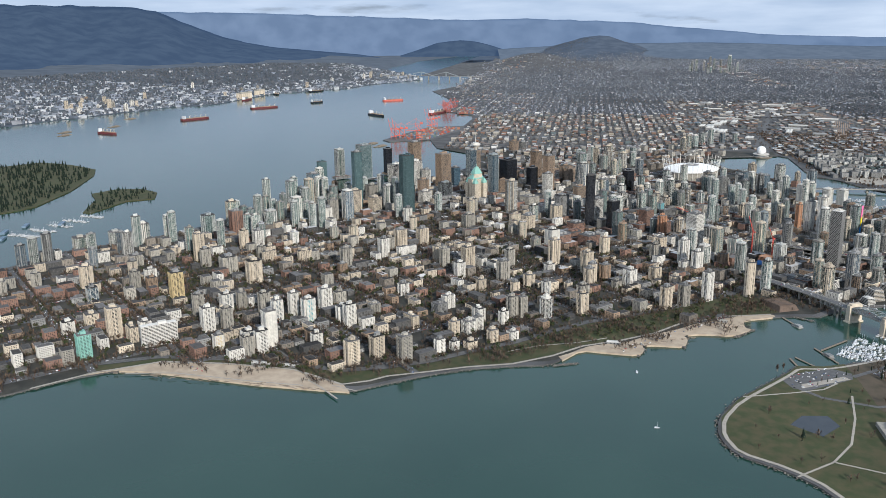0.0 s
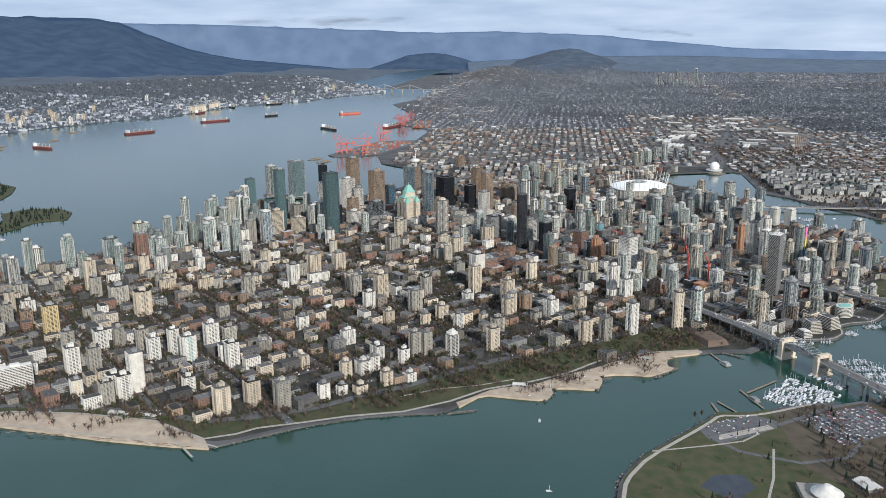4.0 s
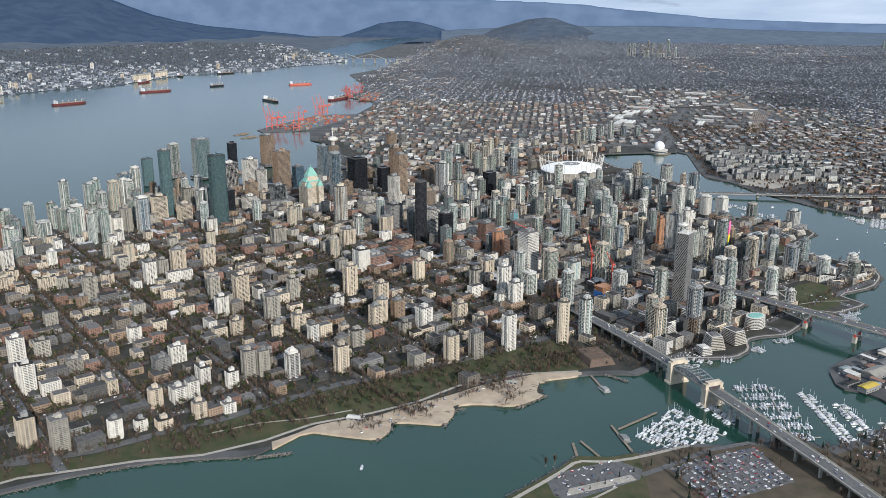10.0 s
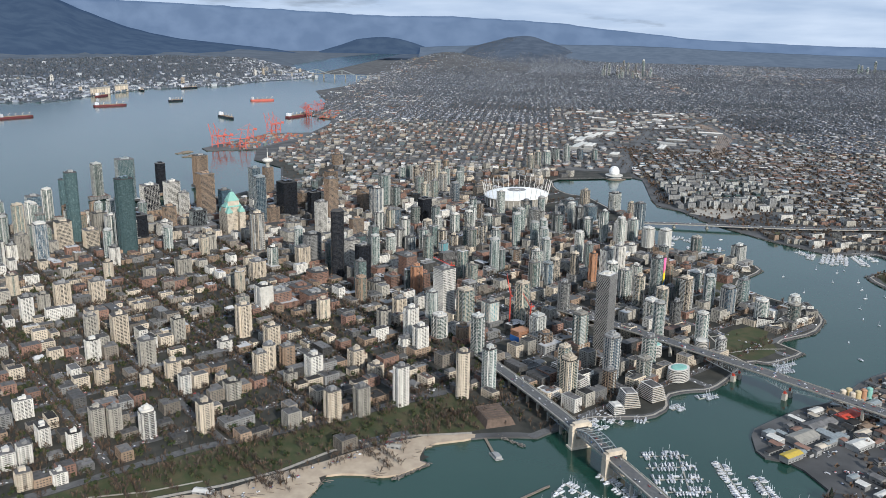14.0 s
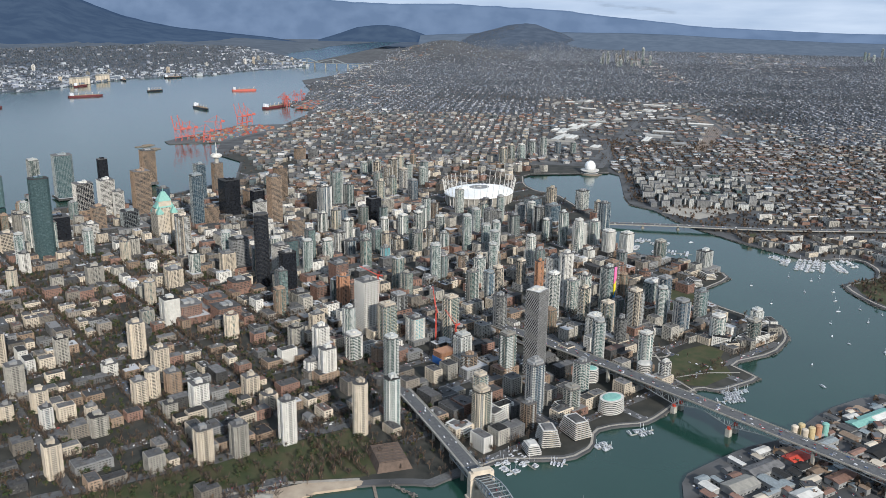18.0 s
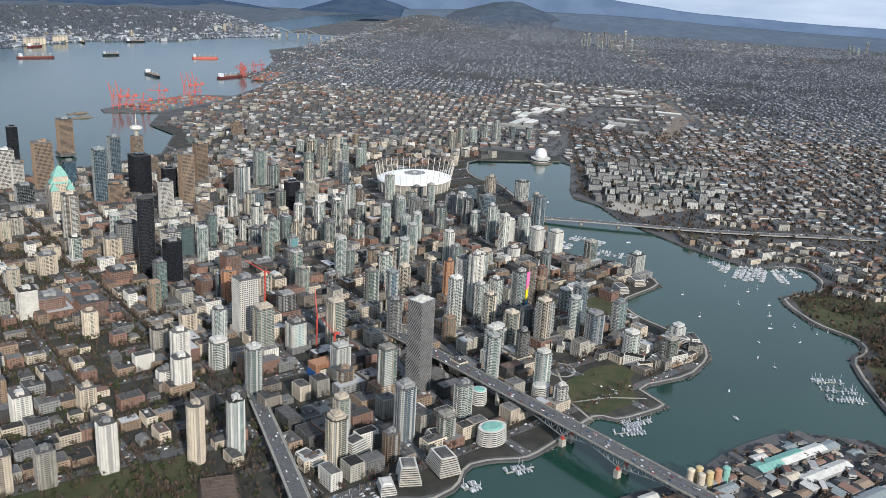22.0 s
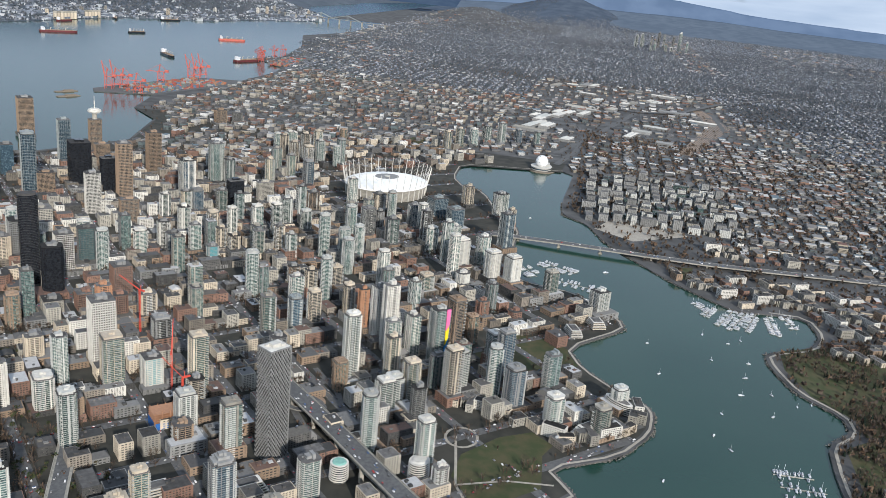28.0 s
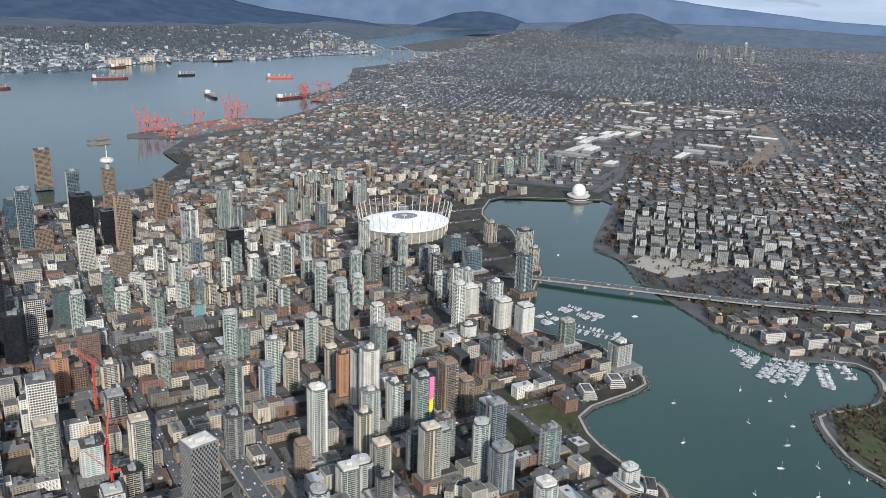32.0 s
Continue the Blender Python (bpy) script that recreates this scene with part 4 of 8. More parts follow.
stand(-1820, 729, 25, 29, "concrete", "grey", "window", 0)
stand(-1704, 835, 21, 34, "concrete", "white", "window", 0)
stand(-1650, 578, 17, 31, "concrete", "beige", "window", 0)
stand(-1612, 548, 22, 38, "concrete", "beige", "window", 0)
stand(-1664, 505, 16, 38, "concrete", "white", "bluegl", 0)
stand(-1475, 506, 22, 29, "concrete", "white", "window", 0)
stand(-1629, 455, 15, 28, "concrete", "beige", "window", 0)
stand(-1671, 421, 24, 36, "concrete", "concrete", "window", 0)
stand(-1647, 659, 19, 34, "concrete", "beige", "window", 0)
stand(-1955, 676, 18, 37, "concrete", "beige", "window", 0)
stand(-1933, 649, 21, 30, "concrete", "white", "window", 0)
stand(-1915, 633, 17, 34, "concrete", "white", "window", 0)
stand(-1979, 595, 18, 31, "concrete", "beige", "window", 0)
stand(-1959, 557, 17, 23, "concrete", "white", "window", 0)
stand(-1195, 408, 46, 40, "grid", "brick", "window", 0)
stand(-1195, 488, 50, 38, "grid", "brick", "window", 0)
stand(-1130, 455, 44, 30, "grid", "brick", "window", 0)
stand(-1010, 448, 44, 30, "grid", "brick", "window", 0)
stand(-959, 237, 32, 64, "grid", "brick", "window", 0)
stand(-1030, 261, 31, 36, "grid", "brick", "window", 0)
stand(-1050, 186, 26, 51, "grid", "brick", "window", 0)
stand(-1005, 338, 34, 100, "curtain", "black", "black", 0)
stand(-1076, 292, 30, 33, "concrete", "concrete", "window", 0)
stand(-1234, 213, 24, 46, "concrete", "beige", "window", 0)
stand(-468, 364, 22, 66, "condo", "beige", "glass", 0)
stand(-432, 353, 26, 65, "condo", "slab", "glass", 1)
stand(-523, 387, 22, 71, "condo", "white", "glass", 0)
stand(-594, 236, 23, 70, "condo", "beige", "window", 1)
stand(-556, 210, 20, 72, "condo", "slab", "glass", 1)
stand(-522, 165, 22, 75, "condo", "slab", "glass", 1)
stand(-603, 300, 24, 73, "condo", "white", "glass", 0)
stand(-684, 234, 21, 64, "condo", "white", "glass", 0)
stand(-694, 298, 23, 63, "condo", "white", "window", 0)
stand(-714, 267, 25, 50, "condo", "slab", "lime", 0)
stand(-662, 185, 21, 58, "condo", "beige", "window", 0)
stand(-666, 155, 21, 46, "condo", "beige", "window", 0)
stand(-660, 104, 21, 63, "condo", "slab", "glass", 0)
stand(-724, 176, 22, 38, "condo", "steel", "teal", 0)
stand(-901, 387, 32, 84, "office", "white", "black", 0)
stand(-1074, 199, 22, 72, "concrete", "orange", "window", 0)
stand(-1259, 72, 29, 85, "condo", "beige", "glass", 1)
stand(-1031, 146, 26, 54, "condo", "slab", "glass", 0)
stand(-1117, 75, 26, 57, "condo", "grey", "window", 1)
stand(-1231, -44, 24, 95, "condo", "beige", "glass", 1)
stand(-1242, 21, 25, 53, "concrete", "white", "teal", 0)
stand(-1333, -77, 23, 62, "round", "slab", "glass", 1)
stand(-1032, -67, 23, 83, "condo", "slab", "glass", 0)
stand(-1154, -132, 22, 76, "condo", "grey", "window", 0)
stand(-991, -99, 20, 73, "condo", "steel", "bluegl", 1)
stand(-943, -116, 20, 71, "condo", "beige", "window", 1)
stand(-1115, -234, 22, 114, "condo", "slab", "glass", 1)
stand(-902, -165, 18, 76, "condo", "beige", "window", 1)
stand(-952, -205, 15, 90, "concrete", "orange", "window", 0)
stand(-957, -234, 20, 100, "concrete", "white", "window", 0)
stand(-1107, -296, 20, 85, "condo", "beige", "glass", 0)
stand(-1128, -393, 22, 93, "condo", "slab", "glass", 1)
stand(-1201, -311, 23, 62, "condo", "slab", "glass", 1)
stand(-1208, -360, 19, 60, "condo", "grey", "window", 0)
stand(-1157, -338, 21, 75, "condo", "slab", "glass", 1)
stand(-924, -361, 24, 89, "condo", "brown", "window", 1)
stand(-708, -265, 26, 45, "condo", "beige", "glass", 1)
stand(-810, -391, 19, 46, "concrete", "brick", "glass", 0)
stand(-784, -450, 22, 27, "grid", "brick", "window", 0)
stand(-988, -437, 21, 68, "condo", "slab", "glass", 1)
stand(-1115, -484, 26, 72, "condo", "slab", "glass", 1)
stand(-821, -67, 21, 59, "condo", "beige", "window", 0)
stand(-788, -21, 20, 46, "condo", "brown", "window", 0)
stand(-758, -96, 22, 51, "condo", "beige", "window", 1)
stand(-551, -305, 29, 80, "condo", "white", "slab", 1)
stand(-644, -327, 25, 37, "condo", "white", "slab", 0)
stand(-587, -378, 29, 74, "condo", "white", "slab", 1)
stand(-600, -422, 26, 74, "condo", "white", "slab", 1)
stand(-502, -345, 27, 76, "condo", "white", "glass", 0)
stand(-363, -378, 26, 95, "condo", "steel", "bluegl", 0)
stand(-187, -372, 18, 58, "condo", "slab", "glass", 0)
stand(-623, -503, 25, 61, "condo", "slab", "glass", 1)
stand(-683, -601, 29, 56, "round", "slab", "glass", 0)
stand(-81, -329, 36, 70, "condo", "white", "glass", 0)
stand(-27, -234, 26, 65, "condo", "slab", "glass", 0)
stand(-245, -238, 39, 56, "curtain", "steel", "bluegl", 0)
stand(-165, -177, 41, 58, "curtain", "steel", "bluegl", 0)
stand(-226, -37, 27, 62, "condo", "slab", "glass", 0)
stand(-462, -131, 27, 72, "condo", "grey", "glass", 0)
stand(-292, -143, 27, 65, "condo", "white", "bluegl", 0)
stand(-398, -196, 20, 83, "condo", "grey", "window", 0)
stand(-378, -10, 25, 70, "condo", "concrete", "glass", 0)
stand(-416, -63, 26, 75, "condo", "grey", "window", 0)
stand(-390, -83, 19, 63, "condo", "grey", "window", 0)
stand(-298, 113, 26, 60, "condo", "brown", "window", 0)
stand(-459, 73, 24, 63, "condo", "slab", "glass", 1)
stand(-442, 127, 25, 77, "condo", "slab", "glass", 0)
stand(-506, 126, 20, 82, "condo", "slab", "glass", 1)
stand(-343, 127, 20, 85, "condo", "slab", "glass", 0)
stand(-643, 39, 19, 62, "condo", "slab", "window", 0)
stand(-609, 78, 19, 63, "condo", "beige", "window", 0)
stand(-425, 295, 24, 70, "condo", "slab", "glass", 0)
stand(-481, 226, 19, 85, "condo", "steel", "glass", 0)
stand(-1582, -129, 24, 79, "condo", "beige", "glass", 2)
stand(-1528, -123, 19, 75, "condo", "beige", "glass", 1)
stand(-1502, -205, 26, 93, "condo", "slab", "glass", 2)
stand(-1499, -263, 23, 50, "condo", "slab", "glass", 1)
stand(-1431, -280, 24, 65, "condo", "white", "glass", 0)
stand(-1372, -157, 23, 84, "condo", "slab", "glass", 1)
stand(-1565, -198, 18, 49, "condo", "brown", "window", 0)
stand(-1319, -393, 20, 78, "condo", "white", "glass", 1)
stand(-1360, -423, 18, 41, "condo", "white", "window", 0)
stand(-1155, -546, 24, 58, "condo", "slab", "glass", 1)
stand(-1059, -640, 22, 43, "round", "slab", "glass", 1)
stand(-1153, -613, 24, 53, "condo", "slab", "glass", 1)
stand(-1036, -534, 24, 68, "condo", "steel", "glass", 0)
stand(-1040, -459, 21, 95, "condo", "slab", "glass", 1)
stand(-1103, -398, 23, 80, "condo", "slab", "glass", 1)
stand(-1170, -316, 24, 54, "round", "slab", "glass", 1)
stand(-990, -261, 22, 121, "concrete", "white", "window", 0)
stand(-1433, 141, 24, 62, "concrete", "white", "window", 0)
stand(-1371, -92, 24, 40, "condo", "brown", "window", 0)
stand(-1279, -64, 21, 52, "condo", "slab", "glass", 0)
stand(-1796, 1355, 27, 68, "concrete", "gold", "window", 0)
stand(-2061, 1027, 22, 78, "concrete", "white", "white", 0)
stand(-1878, 1197, 23, 46, "concrete", "white", "bluegl", 0)
stand(-1996, 1187, 23, 55, "concrete", "white", "window", 0)
stand(-1906, 1250, 21, 54, "concrete", "concrete", "window", 0)
stand(-2062, 1359, 26, 71, "concrete", "beige", "window", 0)
stand(-1749, 1613, 27, 59, "concrete", "beige", "window", 0)
stand(-1840, 1544, 23, 36, "condo", "white", "bluegl", 0)
stand(-2173, 1358, 23, 52, "concrete", "copper", "glass", 0)
stand(-1655, 1221, 32, 62, "concrete", "beige", "window", 0)
stand(-1578, 1321, 38, 47, "concrete", "concrete", "window", 0)
stand(-1486, 1443, 24, 81, "concrete", "beige", "window", 0)
stand(-1535, 1403, 23, 54, "concrete", "concrete", "window", 0)
stand(-2007, 1444, 25, 33, "concrete", "beige", "window", 0)
stand(-2096, 1120, 17, 37, "concrete", "white", "gold", 0)
stand(-2043, 1080, 24, 27, "concrete", "white", "window", 0)
stand(-1920, 1064, 20, 53, "concrete", "white", "bluegl", 0)
stand(-1885, 1040, 18, 59, "concrete", "white", "window", 0)
stand(-1910, 998, 25, 56, "concrete", "white", "teal", 0)
stand(-1935, 900, 21, 56, "concrete", "white", "window", 0)
stand(-2053, 934, 18, 34, "concrete", "white", "window", 0)
stand(-2131, 841, 23, 52, "concrete", "beige", "window", 0)
stand(-2095, 802, 22, 50, "concrete", "beige", "window", 0)
stand(-2102, 747, 22, 55, "round", "concrete", "window", 0)
stand(-2059, 688, 17, 35, "concrete", "white", "window", 0)
stand(-2030, 664, 16, 21, "concrete", "white", "window", 0)
stand(-2018, 634, 21, 20, "concrete", "beige", "window", 0)
stand(-1416, 1838, 37, 43, "condo", "slab", "glass", 0)
stand(-1350, 1767, 34, 45, "condo", "slab", "glass", 0)
stand(-1313, 1701, 34, 62, "condo", "slab", "glass", 0)
stand(-1239, 1653, 32, 74, "condo", "white", "glass", 1)
stand(-1201, 1546, 37, 68, "condo", "steel", "glass", 0)
stand(-1170, 1470, 32, 76, "concrete", "brick", "window", 0)
stand(-1318, 1342, 25, 54, "concrete", "white", "window", 0)
stand(-1400, 1277, 24, 31, "concrete", "beige", "window", 0)
stand(-1834, 984, 24, 57, "concrete", "white", "window", 0)
stand(-1908, 1196, 19, 26, "concrete", "beige", "window", 0)
stand(-1496, 1754, 30, 22, "concrete", "beige", "window", 0)
stand(-1549, 1594, 31, 33, "concrete", "concrete", "window", 0)
stand(-1441, 1534, 22, 28, "concrete", "beige", "window", 0)
stand(-1747, 1444, 21, 36, "concrete", "brown", "window", 0)
stand(-2052, 1470, 23, 31, "concrete", "white", "window", 0)
stand(-1075, 1396, 35, 60, "condo", "slab", "glass", 1)
stand(-1075, 1524, 30, 85, "condo", "slab", "glass", 0)
stand(-1055, 1444, 24, 100, "condo", "slab", "glass", 1)
stand(-830, 1008, 44, 201, "curtain", "tealgl", "tealgl", 0)
stand(-841, 379, 32, 78, "curtain", "charcoal", "tealgl", 0)
stand(-400, 560, 33, 142, "office", "brown", "window", 0)
stand(-484, 757, 33, 158, "curtain", "steel", "bluegl", 1)
stand(600, 775, 42, 62, "office", "brown", "window", 0)
stand(655, 735, 34, 50, "office", "grey", "window", 0)


# ---- landmarks ----
def thing(name, x, y, z=0.0, turn=0.0, label="", category="", group=""):
    ob = new(name)
    ob.location, ob.rotation_euler = Vector((x, y, z)) * S, (0, 0, turn)
    return tagged(ob, label, category, group)


def piece(name, parent, bm, material, label=""):
    return part(name, mesh_of(name, bm, material), parent, label)


def stadium():
    s = thing("stadium", -5, 0, 3, radians(-38), "round stadium with a white cable-held membrane roof and leaning masts", "stadium")
    rx, ry, n = 118, 98, 36
    ring = lambda k, z, m=n: [(x, y, z) for x, y in disc(m, rx * k, ry * k)]
    bm = bmesh.new()
    lofted(bm, [ring(0.97, 0), ring(0.97, 9), ring(1.0, 10), ring(1.0, 27), ring(1.03, 28), ring(1.03, 31)])
    piece("bowl_wall", s, bm, "concrete", "grey concrete outer wall")
    bm = bmesh.new()
    for x, y in disc(n, rx * 1.0, ry * 1.0):
        beam(bm, (x, y, 0), (x * 1.02, y * 1.02, 29), 1.1)
    piece("buttresses", s, bm, "white")
    bm = bmesh.new()
    m = 72
    rings = []
    for k, z in ((1.04, 31.5), (1.03, 35), (0.92, 38), (0.75, 42.5), (0.55, 46), (0.34, 48.5), (0.3, 48.2)):
        rings.append([(x, y, z + (1.1 if i % 2 else 0) * (0.3 < k < 1.0)) for i, (x, y) in enumerate(disc(m, rx * k, ry * k))])
    lofted(bm, rings)
    shade = piece("membrane_roof", s, bm, "membrane", "white ribbed fabric roof")
    bm = bmesh.new()
    prism(bm, disc(36, rx * 0.3, ry * 0.3), 48.3, 48.9)
    piece("retractable_roof", s, bm, "grey", "pale grey central roof panel")
    bm = bmesh.new()
    prism(bm, disc(24, rx * 0.06), 48.9, 50.5)
    piece("hub", s, bm, "white")
    for i, ((x, y), (x2, y2)) in enumerate(zip(disc(n, rx * 1.02, ry * 1.02), disc(n, rx * 1.11, ry * 1.11))):
        bm = bmesh.new()
        beam(bm, (x, y, 28), (x2, y2, 76), 0.6)
        beam(bm, (x2, y2, 76), (x2 * 0.98, y2 * 0.98, 77.5), 0.5)
        mast = piece("mast", s, bm, "white")
        bm = bmesh.new()
        beam(bm, (x2, y2, 75.5), (x * 0.62, y * 0.62, 44.5), 0.12)
        beam(bm, (x2, y2, 75.5), (x * 1.03, y * 1.03, 31), 0.1)
        piece("cable", mast, bm, "white")


def dome_hall():
    s = thing("science_dome", 598, -385, 3, 0, "silver faceted dome hall on a round waterside base", "building")
    bm = bmesh.new()
    bmesh.ops.create_icosphere(bm, subdivisions=3, radius=21, matrix=Matrix.Translation((0, 0, 25)))
    piece("dome", s, bm, "membrane", "silver geodesic dome")
    bm = bmesh.new()
    bmesh.ops.create_icosphere(bm, subdivisions=2, radius=21.6, matrix=Matrix.Translation((0, 0, 25)))
    bmesh.ops.wireframe(bm, faces=bm.faces[:], thickness=0.5, use_replace=True)
    piece("dome_frame", s, bm, "steel")
    bm = bmesh.new()
    prism(bm, disc(24, 42, 34), 0, 9)
    prism(bm, disc(24, 44, 36), 9, 10.5)
    prism(bm, rect(50, 26, 30, -12), 0, 13)
    piece("base_hall", s, bm, "white")
    bm = bmesh.new()
    prism(bm, disc(24, 42.4, 34.4), 2.5, 6.5)
    piece("window_band", s, bm, "bluegl")
    bm = bmesh.new()
    prism(bm, disc(24, 62, 50), -2.8, -0.4)
    piece("deck", s, bm, "wood")


def chateau_hotel():
    s = thing("grand_hotel", -592, 806, 3, TURN, "old stone hotel with steep green copper roofs", "building")
    wings = [(0, 0, 56, 26, 80), (-19, 17, 18, 22, 66), (19, 17, 18, 22, 66), (-19, -17, 18, 22, 66), (19, -17, 18, 22, 66)]
    body, win, roof = bmesh.new(), bmesh.new(), bmesh.new()
    for x, y, w, d, h in wings:
        box(body, x, y, 0, w, d, h)
        for k in range(int(h / 3.6)):
            for sx in np.arange(-w / 2 + 2.2, w / 2 - 1, 3.6):
                box(win, x + sx, y, 3 + k * 3.6, 1.3, d + 0.25, 1.9)
            for sy in np.arange(-d / 2 + 2.2, d / 2 - 1, 3.6):
                box(win, x, y + sy, 3 + k * 3.6, w + 0.25, 1.3, 1.9)
    box(body, 0, 0, 80, 34, 22, 18)
    prism(roof, rect(50, 24), 80, 94, 0.72)
    prism(roof, rect(36, 24), 98, 122, 0.28)
    for x, y in ((-19, 17), (19, 17), (-19, -17), (19, -17)):
        prism(roof, [(px + x, py + y) for px, py in rect(17, 19)], 66, 70)
        v = [roof.verts.new((x + px, y + py, z)) for px, py, z in ((-8.5, -9.5, 70), (8.5, -9.5, 70), (8.5, 9.5, 70), (-8.5, 9.5, 70), (0, -6, 84), (0, 6, 84))]
        for f in ((0, 1, 4), (1, 2, 5, 4), (2, 3, 5), (3, 0, 4, 5)):
            roof.faces.new([v[i] for i in f])
    beam(roof, (0, 0, 118), (0, 0, 131), 0.5)
    for x in (-14, 14):
        prism(roof, disc(8, 5, 5, x, 0), 94, 108, 0.3, (x * 0.7, 0))
    piece("stone_body", s, body, "beige", "pale carved stone walls")
    piece("glazing", s, win, "window")
    piece("copper_roof", s, roof, "copper", "green copper roof")
    TAKEN.append((-592, 806, 45))


def lookout_tower():
    s = thing("lookout_tower", -8, 884, 3, TURN, "brown office tower with a round lookout and a spire", "building")
    kind = tower_kind("office", chamfered(34, 30, 4), 26, "brown", "window", 3.7, 3)
    for n, me in kind["parts"][:3]:
        part(n, me, s)
    bm = bmesh.new()
    prism(bm, disc(16, 7), 96, 118)
    piece("shaft", s, bm, "concrete")
    bm = bmesh.new()
    for k, z0, z1, r in ((0, 116, 119, 16), (1, 119, 122, 19), (2, 122, 125, 18), (3, 125, 128, 13)):
        prism(bm, disc(28, r), z0, z1)
    piece("lookout", s, bm, "white", "pale round lookout deck")
    bm = bmesh.new()
    beam(bm, (0, 0, 128), (0, 0, 150), 1.2)
    beam(bm, (0, 0, 150), (0, 0, 165), 0.5)
    piece("spire", s, bm, "white")
    TAKEN.append((-8, 884, 32))


def dark_oval_tower():
    s = thing("oval_tower", -968, 407, 3, TURN, "tall dark navy glass tower of oval plan", "building")
    bm = bmesh.new()
    prism(bm, disc(28, 17, 12), 0, 110)
    piece("lower_glazing", s, bm, "black", "near-black glass")
    bm = bmesh.new()
    prism(bm, disc(28, 17, 12), 110.1, 164)
    piece("upper_glazing", s, bm, "black")
    bm = bmesh.new()
    for k in range(55):
        prism(bm, disc(28, 17.12, 12.12), k * 3 - 0.12, k * 3 + 0.12)
    piece("floor_edge", s, bm, "charcoal")
    bm = bmesh.new()
    prism(bm, disc(28, 15, 10), 164.1, 168)
    piece("roof", s, bm, "roof")
    TAKEN.append((-968, 407, 24))


def patterned_tower():
    s = thing("patterned_tower", -1352, -203, 3, radians(-30), "tall dark tower wrapped in a grid of boxed balconies", "building")
    w, d, fl, fh = 32, 27, 47, 3.2
    bm = bmesh.new()
    prism(bm, rect(w - 3, d - 3), 0, fl * fh)
    piece("glazing", s, bm, "black")
    rows = bmesh.new()
    cells = bmesh.new()
    for k in range(fl + 1):
        prism(rows, rect(w, d), k * fh - 0.3, k * fh + 0.3)
        if k < fl:
            off = (k % 2) * 2.0
            for a, b, horizontal in ((w, d, True), (d, w, False)):
                for sgn in (-1, 1):
                    for u in np.arange(-a / 2 + 1 + off, a / 2, 4.0):
                        if horizontal:
                            box(cells, u, sgn * (b / 2 - 0.7), k * fh, 1.5, 1.5, fh)
                        else:
                            box(cells, sgn * (b / 2 - 0.7), u, k * fh, 1.5, 1.5, fh)
    piece("floor_edges", s, rows, "charcoal")
    piece("balcony_screen", s, cells, "grey", "dark grey boxed balcony fins")
    bm = bmesh.new()
    prism(bm, rect(w, d), fl * fh + 0.3, fl * fh + 1.6)
    piece("parapet", s, bm, "grey")
    bm = bmesh.new()
    prism(bm, rect(w - 3, d - 3), fl * fh + 1.6, fl * fh + 1.7)
    piece("roof", s, bm, "white")
    bm = bmesh.new()
    for x, y, a, b, h in ((0, 0, 12, 9, 4), (-8, 5, 5, 4, 2.4), (8, -5, 6, 4, 3), (7, 7, 3, 3, 2)):
        box(bm, x, y, fl * fh + 1.7, a, b, h)
    piece("plant_room", s, bm, "white", "white rooftop plant")
    TAKEN.append((-1352, -203, 26))


MURAL = (-1009, -348)


def art_tower():
    s = thing("mural_tower", MURAL[0], MURAL[1], 3, TURN, "glass condominium tower with a bright pink, yellow and blue strip", "building")
    kind = tower_kind("condo", rect(26, 24), 34, "slab", "glass", 2.8, 5, 0)
    for n, me in kind["parts"]:
        part(n, me, s)
    for name, col, pts in (("pink_strip", (0.85, 0.16, 0.36), ((3, 97), (10, 97), (9.5, 70), (6, 60), (3, 62))), ("yellow_strip", (0.8, 0.62, 0.02), ((3, 60), (9, 70), (9, 48), (4, 36))),
                           ("blue_strip", (0.02, 0.2, 0.5), ((3, 34), (9, 47), (8, 18), (3, 8)))):
        M[name] = mat(name, col, tuple(c * 0.9 for c in col), 0.3, 0.6)
        bm = bmesh.new()
        lo = [bm.verts.new((x, -13.6, z)) for x, z in pts]
        hi = [bm.verts.new((x, -12.3, z)) for x, z in pts]
        bm.faces.new(lo)
        bm.faces.new(hi[::-1])
        for i in range(len(pts)):
            bm.faces.new((lo[i], hi[i], hi[(i + 1) % len(pts)], lo[(i + 1) % len(pts)]))
        bmesh.ops.recalc_face_normals(bm, faces=bm.faces)
        piece(name, s, bm, name, name.split("_")[0] + " painted panel")
    TAKEN.append((*MURAL, 20))


def slab_hotel():
    s = thing("slab_hotel", -2085, 1250, 3, radians(-50), "long white slab hotel with rows of balconies beside the beach", "building")
    body, win, rail = bmesh.new(), bmesh.new(), bmesh.new()
    box(win, 0, 0, 0, 68, 14, 42)
    for k in range(15):
        box(body, 0, 0, max(k * 2.9 - 0.6, 0), 69, 15, 1.3)
    for x in np.arange(-34, 35, 4.6):
        box(body, x, 0, 0, 0.6, 15.6, 42.5)
    for k in range(1, 15):
        for sgn in (-1, 1):
            box(rail, 0, sgn * 8.2, k * 2.9, 68, 1.2, 1.0)
    piece("wall", s, body, "white")
    piece("glazing", s, win, "window")
    piece("balconies", s, rail, "white")
    bm = bmesh.new()
    box(bm, 0, 0, 42.6, 69, 15, 0.8)
    box(bm, 8, 0, 43.4, 16, 9, 4)
    piece("roof", s, bm, "white")
    TAKEN.append((-2085, 1250, 34))
    TAKEN.append((-2105, 1275, 25))


M["bark"] = mat("dark_brown_cladding", (0.12, 0.085, 0.065), (0.09, 0.065, 0.05), 0.2, 0.9)


